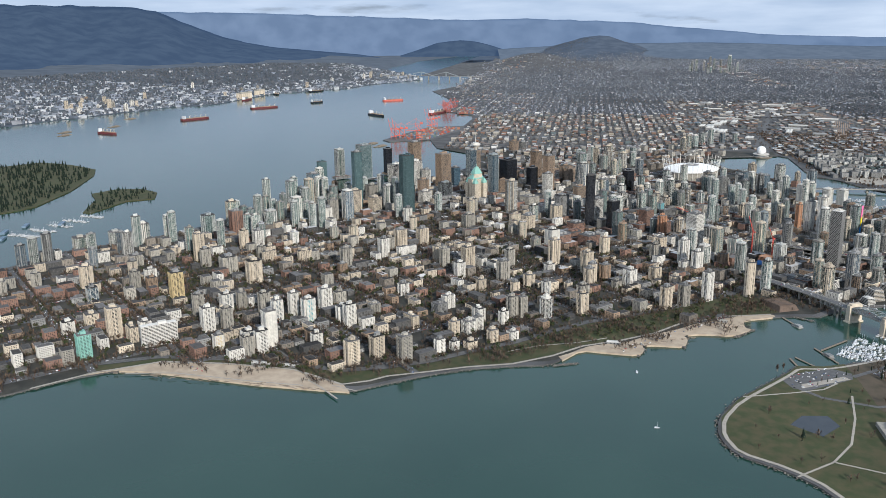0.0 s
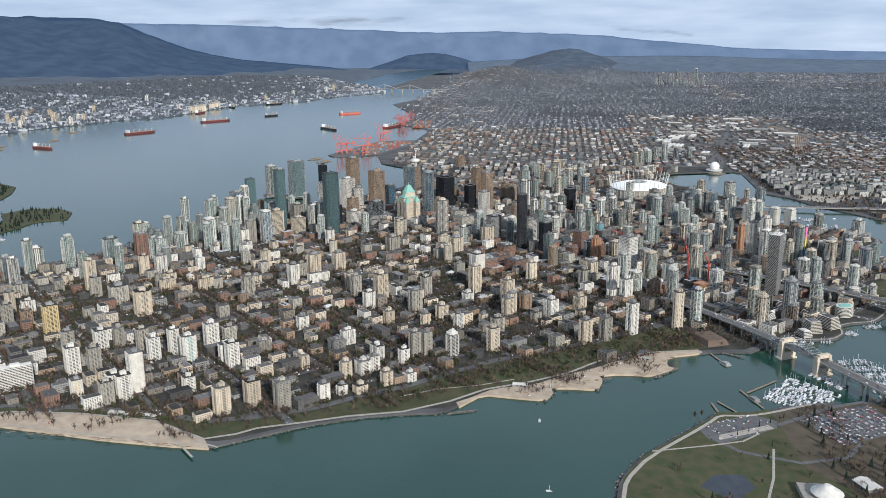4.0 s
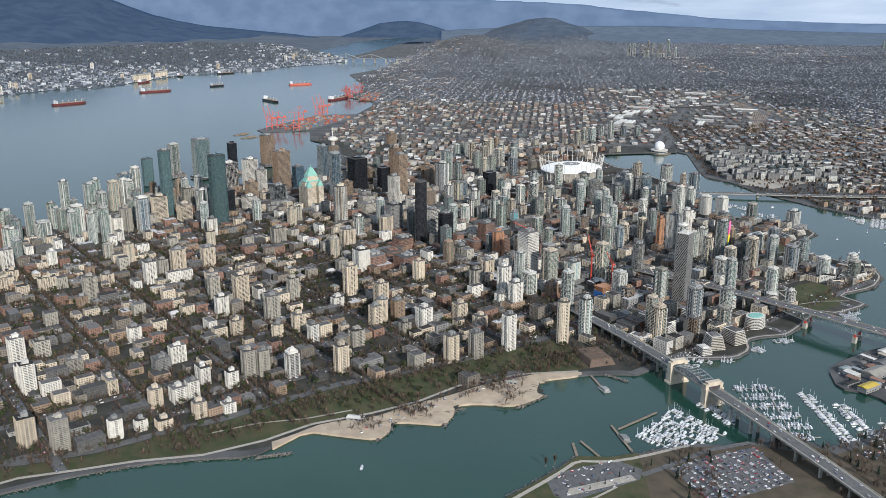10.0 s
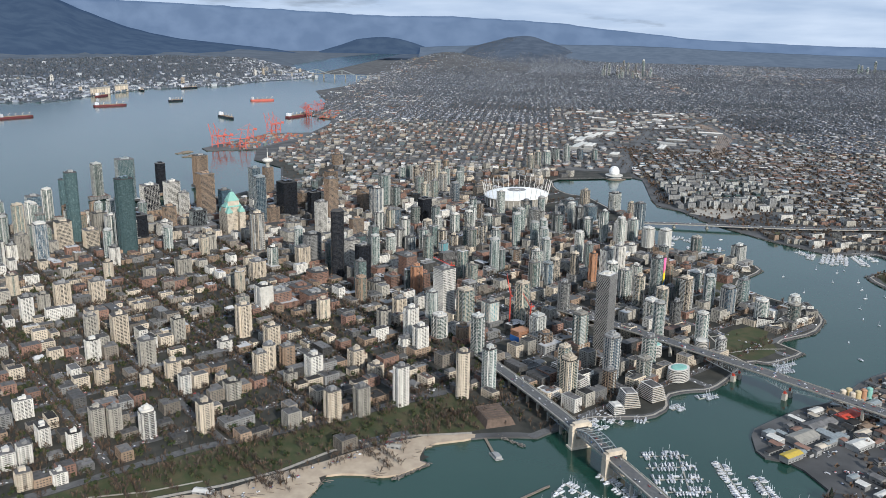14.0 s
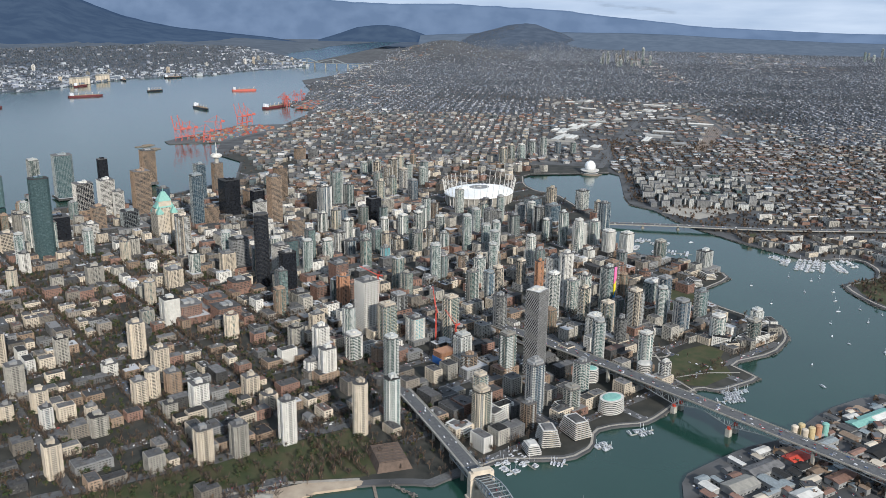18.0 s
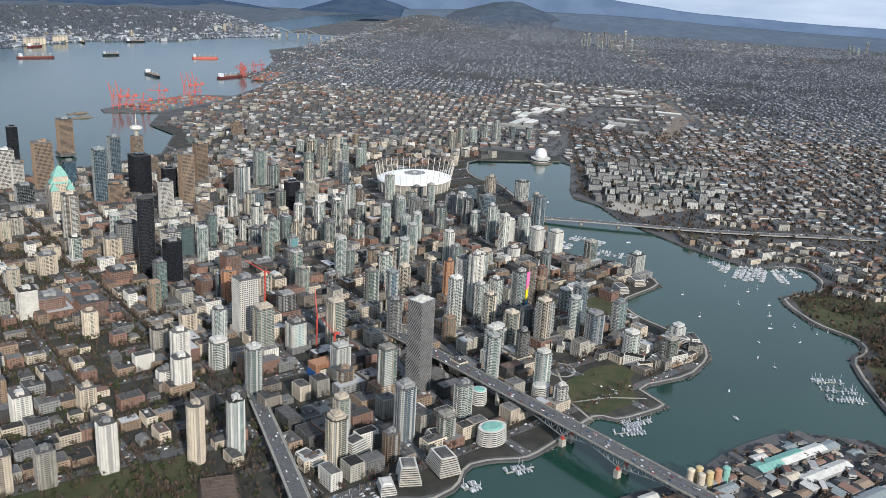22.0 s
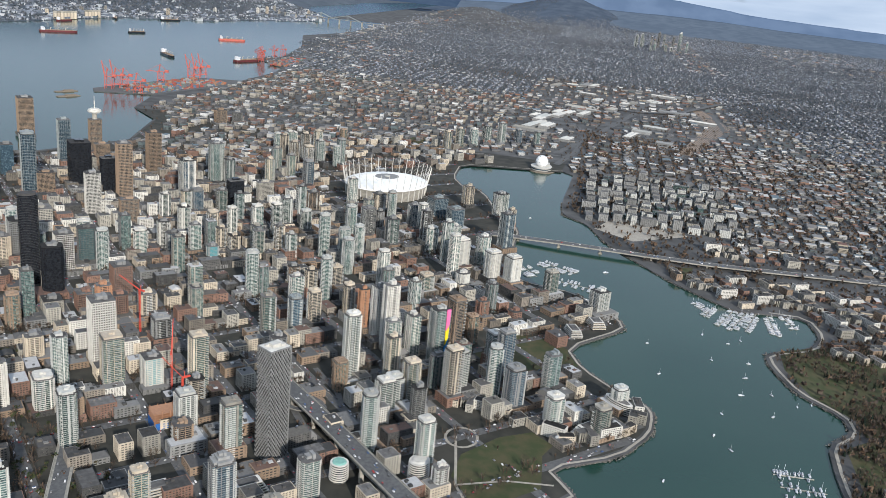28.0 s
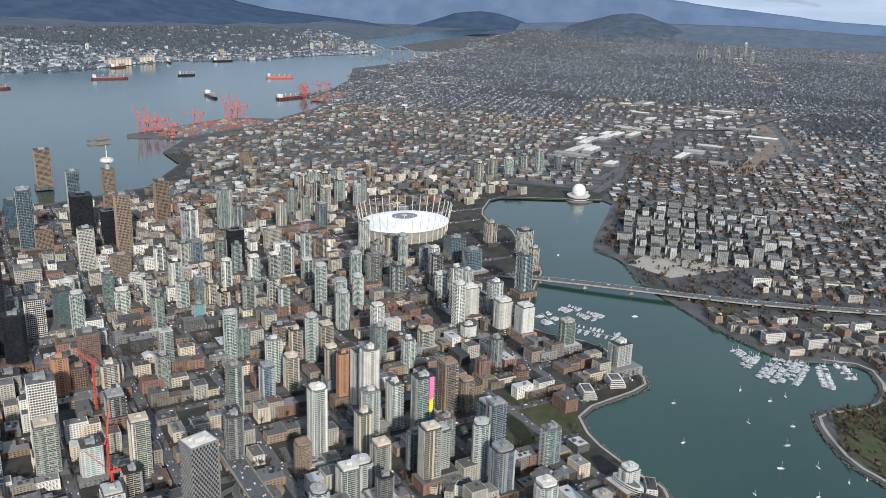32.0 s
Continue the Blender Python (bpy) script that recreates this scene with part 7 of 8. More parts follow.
for x, y, tn in ((1180, 3560, -0.3), (1500, 3420, -0.3), (1050, 3480, -0.3), (1950, 3560, -0.4), (860, 1560, -0.5), (770, 1490, -0.5)):
    bm = bmesh.new()
    prism(bm, rect(90, 20), -1, 3)
    box(bm, 10, 0, 3, 40, 14, 4)
    tagged(part("log_barge", mesh_of("log_barge", bm, "wood"), at=(x, y, 0), turn=tn), "flat wooden barge loaded with logs", "barge")

# ---- trees ----
def tree_shape(kind, seed):
    """A low tree: trunk, limbs and many small tilted leaves or twig clumps, as triangles about one unit high."""
    q = np.random.default_rng(seed)
    tv, tf = [], []

    def tri(a, b, c):
        n = len(tv)
        tv.extend((a, b, c))
        tf.append((n, n + 1, n + 2))
    for k in range(3 if kind != "tuft" else 0):
        a0, a1 = 2.1 * k, 2.1 * (k + 1)
        tri((0.03 * math.cos(a0), 0.03 * math.sin(a0), 0), (0.03 * math.cos(a1), 0.03 * math.sin(a1), 0), (0, 0, 0.75))
    if kind == "bare":
        for k in range(24):
            a, el = q.uniform(0, 6.28), q.uniform(0.5, 1.25)
            b = np.array([0, 0, q.uniform(0.15, 0.5)])
            e = b + np.array([math.cos(a) * math.cos(el), math.sin(a) * math.cos(el), math.sin(el)]) * q.uniform(0.3, 0.6)
            s = np.array([-math.sin(a), math.cos(a), 0]) * q.uniform(0.015, 0.06)
            tri(tuple(b), tuple(e + s), tuple(e - s))
    elif kind == "tuft":
        for k in range(5):
            c = q.normal(0, 0.13, 3) + [0, 0, 0.55]
            m = np.linalg.qr(q.normal(0, 1, (3, 3)))[0] * q.uniform(0.28, 0.45)
            tri(tuple(c + m[0]), tuple(c - 0.5 * m[0] + m[1]), tuple(c - 0.5 * m[0] - m[1]))
    elif kind == "leafy":
        for k in range(30):
            u = q.normal(0, 1, 3)
            u /= np.linalg.norm(u)
            c = u * np.array([0.36, 0.36, 0.34]) * q.uniform(0.55, 1.0) + [0, 0, 0.6]
            m = np.linalg.qr(q.normal(0, 1, (3, 3)))[0] * q.uniform(0.1, 0.2)
            tri(tuple(c + m[0]), tuple(c - 0.5 * m[0] + m[1]), tuple(c - 0.5 * m[0] - m[1]))
    else:
        for lev in range(5):
            z0, r = 0.12 + 0.17 * lev, 0.24 * (1 - lev / 5.6)
            off = q.uniform(0, 6)
            for k in range(6):
                a = off + k * 1.047
                rr = r * q.uniform(0.7, 1.15)
                tri((rr * math.cos(a), rr * math.sin(a), z0 - q.uniform(0, 0.05)), (rr * math.cos(a + 0.9), rr * math.sin(a + 0.9), z0), (0, 0, z0 + 0.3))
    return np.array(tv), np.array(tf)


M["bare_tree"] = island_mat("bare_twigs", [(0.07, 0.056, 0.045), (0.1, 0.078, 0.06), (0.055, 0.046, 0.04), (0.125, 0.082, 0.055)], 0.95, 0.1)
M["evergreen"] = island_mat("evergreen_needles", [(0.014, 0.022, 0.016), (0.022, 0.032, 0.022), (0.011, 0.018, 0.014)], 0.95, 0.1)
# distant crowns: tree colours paled and blued by painted-in haze
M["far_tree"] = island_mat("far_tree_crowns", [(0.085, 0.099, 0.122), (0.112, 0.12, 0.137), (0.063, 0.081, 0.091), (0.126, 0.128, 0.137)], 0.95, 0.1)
M["leaf"] = island_mat("shrub_leaves", [(0.03, 0.045, 0.02), (0.05, 0.06, 0.028), (0.07, 0.06, 0.035)], 0.95, 0.1)
SHAPES = {k: [tree_shape(k, s) for s in range(3)] for k in ("bare", "leafy", "fir", "tuft")}


def wood(name, kind, x, y, z, h, material, label):
    vs, fs, n = [], [], 0
    q = np.random.default_rng(len(x))
    pick = q.integers(0, 3, len(x))
    for s in range(3):
        k = pick == s
        if not k.any():
            continue
        sv, sf = SHAPES[kind][s]
        wide = h[k] * q.uniform(0.8, 1.2, k.sum())
        v, f = stamp(sv, sf, x[k], y[k], z[k], wide, wide, h[k], q.uniform(0, 6.28, k.sum()))
        vs.append(v), fs.append(f + n)
        n += len(v)
    soup(name, np.concatenate(vs), np.concatenate(fs), material, label, "trees")


rng = np.random.default_rng(77)
# along the streets of the peninsula
px_, py_ = [], []
for fixed in PS:
    s = np.arange(-500, 2900, 9.0)
    for o in (-9.5, 9.5):
        q_ = s + rng.normal(0, 2, len(s))
        a = np.array([pq(fixed + o, b) for b in q_])
        px_.append(a[:, 0]), py_.append(a[:, 1])
for fixed in QS[8:]:
    s = np.arange(-1250, 120, 9.0)
    for o in (-9.5, 9.5):
        a = np.array([pq(b + rng.normal(0, 2), fixed + o) for b in s])
        px_.append(a[:, 0]), py_.append(a[:, 1])
x, y = np.concatenate(px_), np.concatenate(py_)
p_, q_ = (x + y) * R2, (y - x) * R2
dens = np.where(q_ > 1082, np.where(p_ < 0, 0.95, 0.6), 0.6)
k = inside_many(x, y, PENINSULA) & (edge_distance(x, y, SHORE_LINE) > 14) & (rng.random(len(x)) < dens)
x, y = x[k], y[k]
wood("street_trees", "bare", x, y, np.full(len(x), 3.0), rng.uniform(8, 16, len(x)), "bare_tree", "bare winter street trees between the blocks")
# yards and courts
x, y = rng.uniform(-2400, -300, 22000), rng.uniform(-500, 1700, 22000)
p_, q_ = (x + y) * R2, (y - x) * R2
k = inside_many(x, y, PENINSULA) & (edge_distance(x, y, SHORE_LINE) > 60) & (q_ > 1000) & (p_ < 60)
x, y = x[k], y[k]
m = rng.random(len(x)) < 0.5
wood("court_trees", "bare", x[m], y[m], np.full(m.sum(), 3.0), rng.uniform(8, 15, m.sum()), "bare_tree", "bare winter trees in yards and courts")
x, y = x[~m], y[~m]
wood("yard_trees", "leafy", x, y, np.full(len(x), 3.0), rng.uniform(6, 13, len(x)), "leaf", "evergreen shrubs and small trees in the yards")
# seafront park, headland and creek side
x, y = rng.uniform(-2420, -1600, 3600), rng.uniform(-150, 1450, 3600)
d_ = edge_distance(x, y, WEST[2:])
k = inside_many(x, y, PENINSULA) & (d_ > np.where((y > 800) & (y < 1330), 74, 22)) & (d_ < np.where(y > 800, 140, 92)) & (rng.random(3600) < np.where(y < 120, 0.75, 0.4))
x, y = x[k], y[k]
wood("seafront_trees", "bare", x, y, np.full(len(x), 3.0), rng.uniform(8, 17, len(x)), "bare_tree", "tall bare brown trees in the seafront park")
x, y = rng.uniform(-2700, -1850, 6500), rng.uniform(-700, 180, 6500)
k = inside_many(x, y, MAINLAND) & (edge_distance(x, y, VANIER) > 26) & ((rng.random(6500) < 0.04) | ((y < -100) & (rng.random(6500) < 0.8) & ((x + 2055) ** 2 + (y + 230) ** 2 > 75 ** 2)))
x, y = x[k], y[k]
m = rng.random(len(x)) < 0.86
wood("headland_trees", "bare", x[m], y[m], np.full(m.sum(), 3.0), rng.uniform(7, 14, m.sum()), "bare_tree", "bare trees on the headland")
wood("headland_firs", "fir", x[~m], y[~m], np.full((~m).sum(), 3.0), rng.uniform(8, 18, (~m).sum()), "evergreen", "dark firs on the headland")
x, y = rng.uniform(-1420, -600, 9000), rng.uniform(-1500, -920, 9000)
k = inside_many(x, y, MAINLAND) & (edge_distance(x, y, CREEK_S) > 8) & (rng.random(9000) < np.array([0.42 + 1.3 * noise.noise((a * 0.011, b * 0.011, 2.0)) for a, b in zip(x, y)]))
x, y = x[k], y[k]
m = rng.random(len(x)) < 0.16
wood("creekside_firs", "fir", x[m], y[m], np.full(m.sum(), 3.0), rng.uniform(7, 15, m.sum()), "evergreen", "dark evergreens in the creek park")
wood("creekside_trees", "bare", x, y, np.full(len(x), 3.0), rng.uniform(7, 14, len(x)), "bare_tree", "bare trees along the creek park")
x, y = rng.uniform(-2000, 1500, 25000), rng.uniform(-2600, -500, 25000)
k = inside_many(x, y, MAINLAND) & ~inside_many(x, y, PENINSULA) & (edge_distance(x, y, CREEK_S) > 12) & (rng.random(25000) < 0.6)
x, y = x[k], y[k]
wood("south_side_trees", "tuft", x, y, np.full(len(x), 3.0), rng.uniform(7, 14, len(x)), "bare_tree", "bare street trees on the south side")
# the wooded park and islet
x, y = rng.uniform(-2600, 60, 5200), rng.uniform(1980, 3300, 5200)
k = inside_many(x, y, STANLEY) & (edge_distance(x, y, STANLEY) > 18)
x, y = x[k], y[k]
wood("park_firs", "fir", x, y, np.full(len(x), 3.0), rng.uniform(12, 24, len(x)), "evergreen", "dense dark evergreen wood of the park")
x, y = rng.uniform(-960, -500, 420), rng.uniform(1980, 2290, 420)
k = inside_many(x, y, ISLAND) & (rng.random(420) < 0.7)
wood("islet_trees", "fir", x[k], y[k], np.full(k.sum(), 2.8), rng.uniform(8, 18, k.sum()), "evergreen", "evergreens on the islet")
# tree belts of the far districts
x, y = [], []
for x0, x1, y0, y1, dx in ((2300, 5200, -3600, 1650, 9), (5200, 8200, -4200, 1700, 12), (8200, 13800, -5200, 1900, 26), (1500, 2300, -3600, -1500, 9), (-200, 1500, -4200, -2100, 9), (2300, 8200, -6500, -3600, 14)):
    for lane in (10.0, 44.0):
        a, b = street_rows(x0, x1, y0, y1, dx, 96, 0, 172, lane)
        x.append(a), y.append(b)
x, y = np.concatenate(x), np.concatenate(y)
k = on_land(x, y) & (rng.random(len(x)) < 0.78) & ~((x < 3400) & (y > -1250) & (y < -150))
loose = 6 + np.clip(x[k] - 3500, 0, 6000) * 0.008
x, y = x[k] + rng.normal(0, 1, k.sum()) * loose, y[k] + rng.normal(0, 1, k.sum()) * loose
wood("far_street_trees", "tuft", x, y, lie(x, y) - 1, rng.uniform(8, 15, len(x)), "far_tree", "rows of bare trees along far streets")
x, y = rng.uniform(100, 3600, 16000), rng.uniform(-1600, 1150, 16000)
k = (on_land(x, y) | (inside_many(x, y, PENINSULA) & (x > 120) & (y > 250))) & (rng.random(16000) < np.array([0.45 + 0.7 * noise.noise((a * 0.004, b * 0.004, 7.0)) for a, b in zip(x, y)]))
x, y = x[k], y[k]
wood("east_side_trees", "tuft", x, y, lie(x, y), rng.uniform(5, 11, len(x)), "bare_tree", "scattered trees among workshops and yards")
x, y = rng.uniform(900, 9400, 40000), rng.uniform(2700, 8000, 40000)
k = inside_many(x, y, NORTHISH)
x, y = x[k], y[k]
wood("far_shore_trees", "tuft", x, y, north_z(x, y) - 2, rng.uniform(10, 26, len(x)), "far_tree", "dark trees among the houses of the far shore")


def park_tree(x, y, h, kind):
    t = thing("tree", x, y, 3.1, variety.uniform(0, 6), "tall bare winter tree" if kind == "bare" else "dark bushy conifer on the lawn", "tree", "park trees")
    bm = bmesh.new()
    prism(bm, disc(6, h * 0.03), 0, h * 0.55, 0.3)
    piece("trunk", t, bm, "wood")
    q = np.random.default_rng(int(abs(x * 7 + y)))
    sv, sf = [], []
    for k in range(4):
        v, f = tree_shape(kind, 40 + k + int(abs(x)) % 50)
        sf.append(f + len(sv) * len(v)), sv.append(v * [h * 0.45, h * 0.45, h])
    v, f = np.concatenate(sv), np.concatenate(sf)
    me = bpy.data.meshes.new("crown")
    me.from_pydata((v * S).tolist(), [], f.tolist())
    me.materials.append(M["bare_tree" if kind == "bare" else "evergreen"])
    part("crown", me, t)


for x, y, h, kind in ((-1760, 85, 19, "bare"), (-1742, 70, 21, "bare"), (-1728, 58, 17, "bare"), (-1985, 452, 16, "bare"), (-1978, 440, 18, "bare"), (-2045, 585, 15, "bare"), (-2052, 60, 16, "bare"), (-2060, 72, 17, "bare"),
                      (-2110, 15, 9, "fir"), (-2095, -5, 10, "fir"), (-2075, -25, 12, "fir"), (-2060, -45, 11, "fir"), (-2040, -70, 12, "fir"), (-2032, -95, 13, "fir"), (-2140, -30, 10, "fir"), (-2300, 60, 9, "bare"),
                      (-2260, 10, 11, "bare"), (-2330, 90, 8, "fir"), (-1700, 70, 15, "bare"), (-1690, 45, 17, "bare"), (-1560, -70, 12, "fir"), (-1600, -85, 12, "fir"), (-1240, -480, 8, "bare"), (-1280, -500, 8, "bare"), (-940, -520, 7, "bare")):
    park_tree(x, y, h, kind)

# ---- cars ----
CAR_V = np.concatenate([BOX_V * [4.4, 1.8, 0.85] + [0, 0, 0.25], BOX_V * [2.3, 1.55, 0.6] + [-0.2, 0, 1.1]])
CAR_F = np.concatenate([BOX_F, BOX_F + 8])
M["car"] = island_mat("car_paint", [(0.6, 0.6, 0.6), (0.05, 0.05, 0.055), (0.25, 0.25, 0.26), (0.75, 0.75, 0.75), (0.3, 0.04, 0.04), (0.06, 0.1, 0.2), (0.4, 0.4, 0.42), (0.12, 0.12, 0.12)], 0.35, 0.5)
for fixed in PS:
    for run in road_runs(fixed, True):
        CARS.extend(cars_on(run[::2], [3.35] * len(run[::2]), int(fixed) + 5000, 30, (-5.6, -2, 2, 5.6)))
for fixed in QS:
    for run in road_runs(fixed, False):
        CARS.extend(cars_on(run[::2], [3.35] * len(run[::2]), int(fixed) + 9000, 30, (-5.6, -2, 2, 5.6)))


def car_park(x, y, w, d, turn, full, seed):
    q = random.Random(seed)
    bm = bmesh.new()
    prism(bm, rect(w, d), 0, 0.12)
    tagged(part("car_park", mesh_of("car_park", bm, "road"), at=(x, y, 3.18), turn=turn), "open asphalt car park with painted bays", "car park", kind="structure")
    c, s = math.cos(turn), math.sin(turn)
    for v in np.arange(-d / 2 + 4, d / 2 - 3, 9.0):
        for u in np.arange(-w / 2 + 3, w / 2 - 2, 2.8):
            if q.random() < full:
                CARS.append((x + c * u - s * v, y + s * u + c * v, 3.35, turn + math.pi / 2))


LOT = [(-2097, 71), (-2132, 60), (-2137, 35), (-2077, -52), (-2051, -57), (-2031, -25), (-2064, 40)]
sheet("car_park", LOT, 3.3, "road", 0.2, "half-empty asphalt car park on the headland", "car park")
sheet("gravel_strip", [(-2130, 45), (-2079, -47), (-2067, -40), (-2112, 42)], 3.42, "path", 0.1, "pale gravel overflow strip beside the car park", "ground")
BOATYARD = [(-2046, -94), (-2124, -138), (-2057, -254), (-1970, -220), (-2002, -154)]
sheet("boat_yard", BOATYARD, 3.3, "road", 0.2, "dark asphalt storage yard for boats on trailers", "ground")
bm = bmesh.new()
ribbon(bm, [(-2066, -55), (-2030, -102), (-1985, -157), (-1958, -215), (-1975, -300)], 9, 3.36)
ribbon(bm, [(-2120, 60), (-2165, 20), (-2190, -60), (-2165, -130), (-2110, -170)], 8, 3.38)
tagged(part("road", mesh_of("road", bm, "road")), "narrow asphalt road across the headland park", "road", kind="structure")
yard = random.Random(31)
for k in range(900):
    u, v = yard.randint(0, 14) * 11.0, yard.uniform(0, 160)
    x, y = -2130 + u * 0.5 + v * 0.82, -130 - u * 0.86 + v * 0.45
    if inside((x, y), BOATYARD) and yard.random() < 0.75:
        CARS.append((x, y, 3.35, radians(118) + yard.uniform(-0.1, 0.1)))
for k in range(60):
    x, y = yard.uniform(-2130, -2035), yard.uniform(-45, 65)
    if inside((x, y), LOT):
        CARS.append((x, y, 3.35, radians(60) + yard.choice((0, 1.57))))
car_park(-1781, 155, 100, 26, radians(-57), 0.15, 3)
car_park(-1600, -640, 70, 40, radians(-50), 0.7, 4)
car_park(-120, 90, 60, 40, TURN, 0.8, 5)
car_park(450, 20, 120, 70, 0.4, 0.6, 6)
M["tarp_roof"] = mat("blue_roof", (0.14, 0.2, 0.27), (0.11, 0.16, 0.21), 0.2, 0.7)
# ---- boats and marinas ----
def boat_kind(sail, ln):
    b = ln * 0.17
    out = [(-0.5, 0.7), (-0.1, 1.0), (0.25, 0.8), (0.5, 0.02)]
    ring = [(u * ln, v * b) for u, v in out] + [(u * ln, -v * b) for u, v in out[::-1]]
    hull, cabin = bmesh.new(), bmesh.new()
    prism(hull, scaled(ring, 0.86), -0.3, 1.3 if sail else 1.8, 1.16)
    box(cabin, -0.02 * ln, 0, 1.25 if sail else 1.7, ln * (0.35 if sail else 0.5), b * 1.1, 0.7 if sail else 1.7)
    if not sail:
        box(cabin, -0.08 * ln, 0, 3.3, ln * 0.25, b * 0.9, 1.0)
    got = [("hull", mesh_of("boat_hull", hull, "boat")), ("cabin", mesh_of("boat_cabin", cabin, "boat"))]
    if sail:
        rig = bmesh.new()
        beam(rig, (0.05 * ln, 0, 1.2), (0.05 * ln, 0, ln * 1.25), 0.14)
        beam(rig, (0.05 * ln, 0, 2.6), (-0.4 * ln, 0, 2.6), 0.22)
        got.append(("mast", mesh_of("boat_mast", rig, "boat")))
    else:
        glass = bmesh.new()
        box(glass, 0.0, 0, 2.3, ln * 0.47, b * 1.14, 0.6)
        got.append(("windscreen", mesh_of("boat_windscreen", glass, "black")))
    return {"parts": got}


SAIL = [boat_kind(True, n) for n in (9, 11, 13)]
MOTOR = [boat_kind(False, n) for n in (9, 12, 16)]
BIG = [boat_kind(False, n) for n in (20, 26)]
boats = random.Random(3)
MOORED = []


def marina(a, b, c, d, rows, both=True, kinds=None, gap=5.2, dock=True):
    """Rows of boats between the side a-b and the side d-c."""
    bm = bmesh.new()
    lines = []
    span = (Vector(d) - Vector(a)).length
    rows = max(min(rows, round(span / (27 if kinds is None else 40))), 1)
    for i in range(rows):
        k = (i + 0.5) / rows
        p = Vector(a).lerp(Vector(d), k)
        q = Vector(b).lerp(Vector(c), k)
        lines.append((p, q))
        ribbon(bm, [tuple(p), tuple(q)], 2.2, 0.7, 0.9)
        ang = math.atan2(q.y - p.y, q.x - p.x)
        s = 3.0
        while s < (q - p).length - 2:
            for sgn in (1, -1):
                if boats.random() < 0.66:
                    kind = boats.choice(kinds or SAIL[:2] + MOTOR[:2])
                    half = 6.3 if kinds is None else 13.0
                    o = p.lerp(q, s / (q - p).length)
                    x, y = o.x - math.sin(ang) * sgn * half, o.y + math.cos(ang) * sgn * half
                    MOORED.append((kind, x, y, ang + sgn * math.pi / 2 + (math.pi if boats.random() < 0.3 else 0) + boats.uniform(-0.04, 0.04)))
            s += gap * boats.uniform(0.9, 1.3)
    ribbon(bm, [tuple(l[0]) for l in lines], 2.6, 0.72, 0.9) if len(lines) > 1 else None
    tagged(part("floating_dock", mesh_of("floating_dock", bm, "concrete")), "pale floating dock fingers of a marina", "dock", "marina docks")


def pier(a, b, kinds=None, gap=4.6, spurs=True):
    """One floating dock with boats on both sides."""
    marina(a, b, b, a, 1, kinds=kinds, gap=gap)


for a, b in (((-1863, -117), (-1937, -185)), ((-1884, -103), (-1953, -171)), ((-1905, -88), (-1967, -157)), ((-1925, -75), (-1978, -133)), ((-1945, -62), (-1988, -109))):      # west of the first bridge
    pier(a, b)
for k in range(6):      # the wide basin beside the bridge
    pier((-1772 - 32 * k, -228 - 5 * k), (-1757 - 33 * k, -300 - 5 * k), gap=4.4)
pier((-1749, -285), (-1935, -285), [SAIL[1]], 30)
for a, b in (((-1773, -340), (-1966, -367)), ((-1808, -384), (-1965, -405)), ((-1862, -432), (-1959, -449)), ((-1883, -463), (-1937, -488)), ((-1832, -169), (-1900, -208))):
    pier(a, b, gap=4.8)
for a, b in (((-1633, -175), (-1675, -212)), ((-1652, -155), (-1693, -186)), ((-1648, -232), (-1655, -256)), ((-1556, -350), (-1532, -386)), ((-1606, -299), (-1588, -319)), ((-1390, -515), (-1360, -560)), ((-1420, -500), (-1400, -545))):
    pier(a, b)
for a, b in (((-515, -800), (-556, -826)), ((-524, -838), (-593, -812)), ((-532, -876), (-632, -836)), ((-536, -900), (-645, -858)), ((-526, -923), (-638, -886)), ((-528, -944), (-636, -945)), ((-514, -975), (-584, -990))):
    pier(a, b, gap=5.4)
for a, b in (((-398, -465), (-445, -548)), ((-450, -432), (-505, -468)), ((-508, -500), (-532, -600))):
    pier(a, b, BIG + MOTOR, 7.5)
for a, b in (((-1165, -850), (-1160, -905)), ((-1195, -855), (-1192, -915)), ((-1225, -855), (-1228, -920))):
    pier(a, b)
for k in range(5):      # the harbour side
    pier((-1290 + 70 * k, 2060 - 12 * k), (-1270 + 70 * k, 2170 - 16 * k), gap=6.5)
for x, y in ((-1330, 2150), (-1250, 2200), (-1160, 2190), (-1120, 2090)):
    bm = bmesh.new()
    box(bm, 0, 0, 0, 44, 13, 5)
    prism(bm, rect(46, 14), 5, 6.5, 0.9)
    tagged(part("boat_house", mesh_of("boat_house", bm, "tarp_roof"), at=(x, y, -0.2), turn=0.35), "long floating boat house with a blue-grey roof", "boat house", "boat houses")
near_first = sorted(MOORED, key=lambda m: (m[1] > -1300, m[1]))
for i, (kind, x, y, t) in enumerate(near_first[:290]):
    sail = kind in SAIL
    place(kind, "sailing_boat" if sail else "motor_boat", x, y, t, "white moored sailing boat with a bare mast" if sail else "white moored motor boat with a cabin", "boat", "moored boats", z=0.1)
rest = [(k, x, y, t, (1, 1, 1)) for k, x, y, t in near_first[290:]]
for role, nm, mt in (("hull", "moored_hulls", "boat"), ("cabin", "moored_cabins", "boat"), ("mast", "moored_masts", "boat"), ("windscreen", "moored_windscreens", "black")):
    o = merged(rest, role, nm, mt, "white boats moored in rows, farther off")
    o.location.z = -2.9 * S
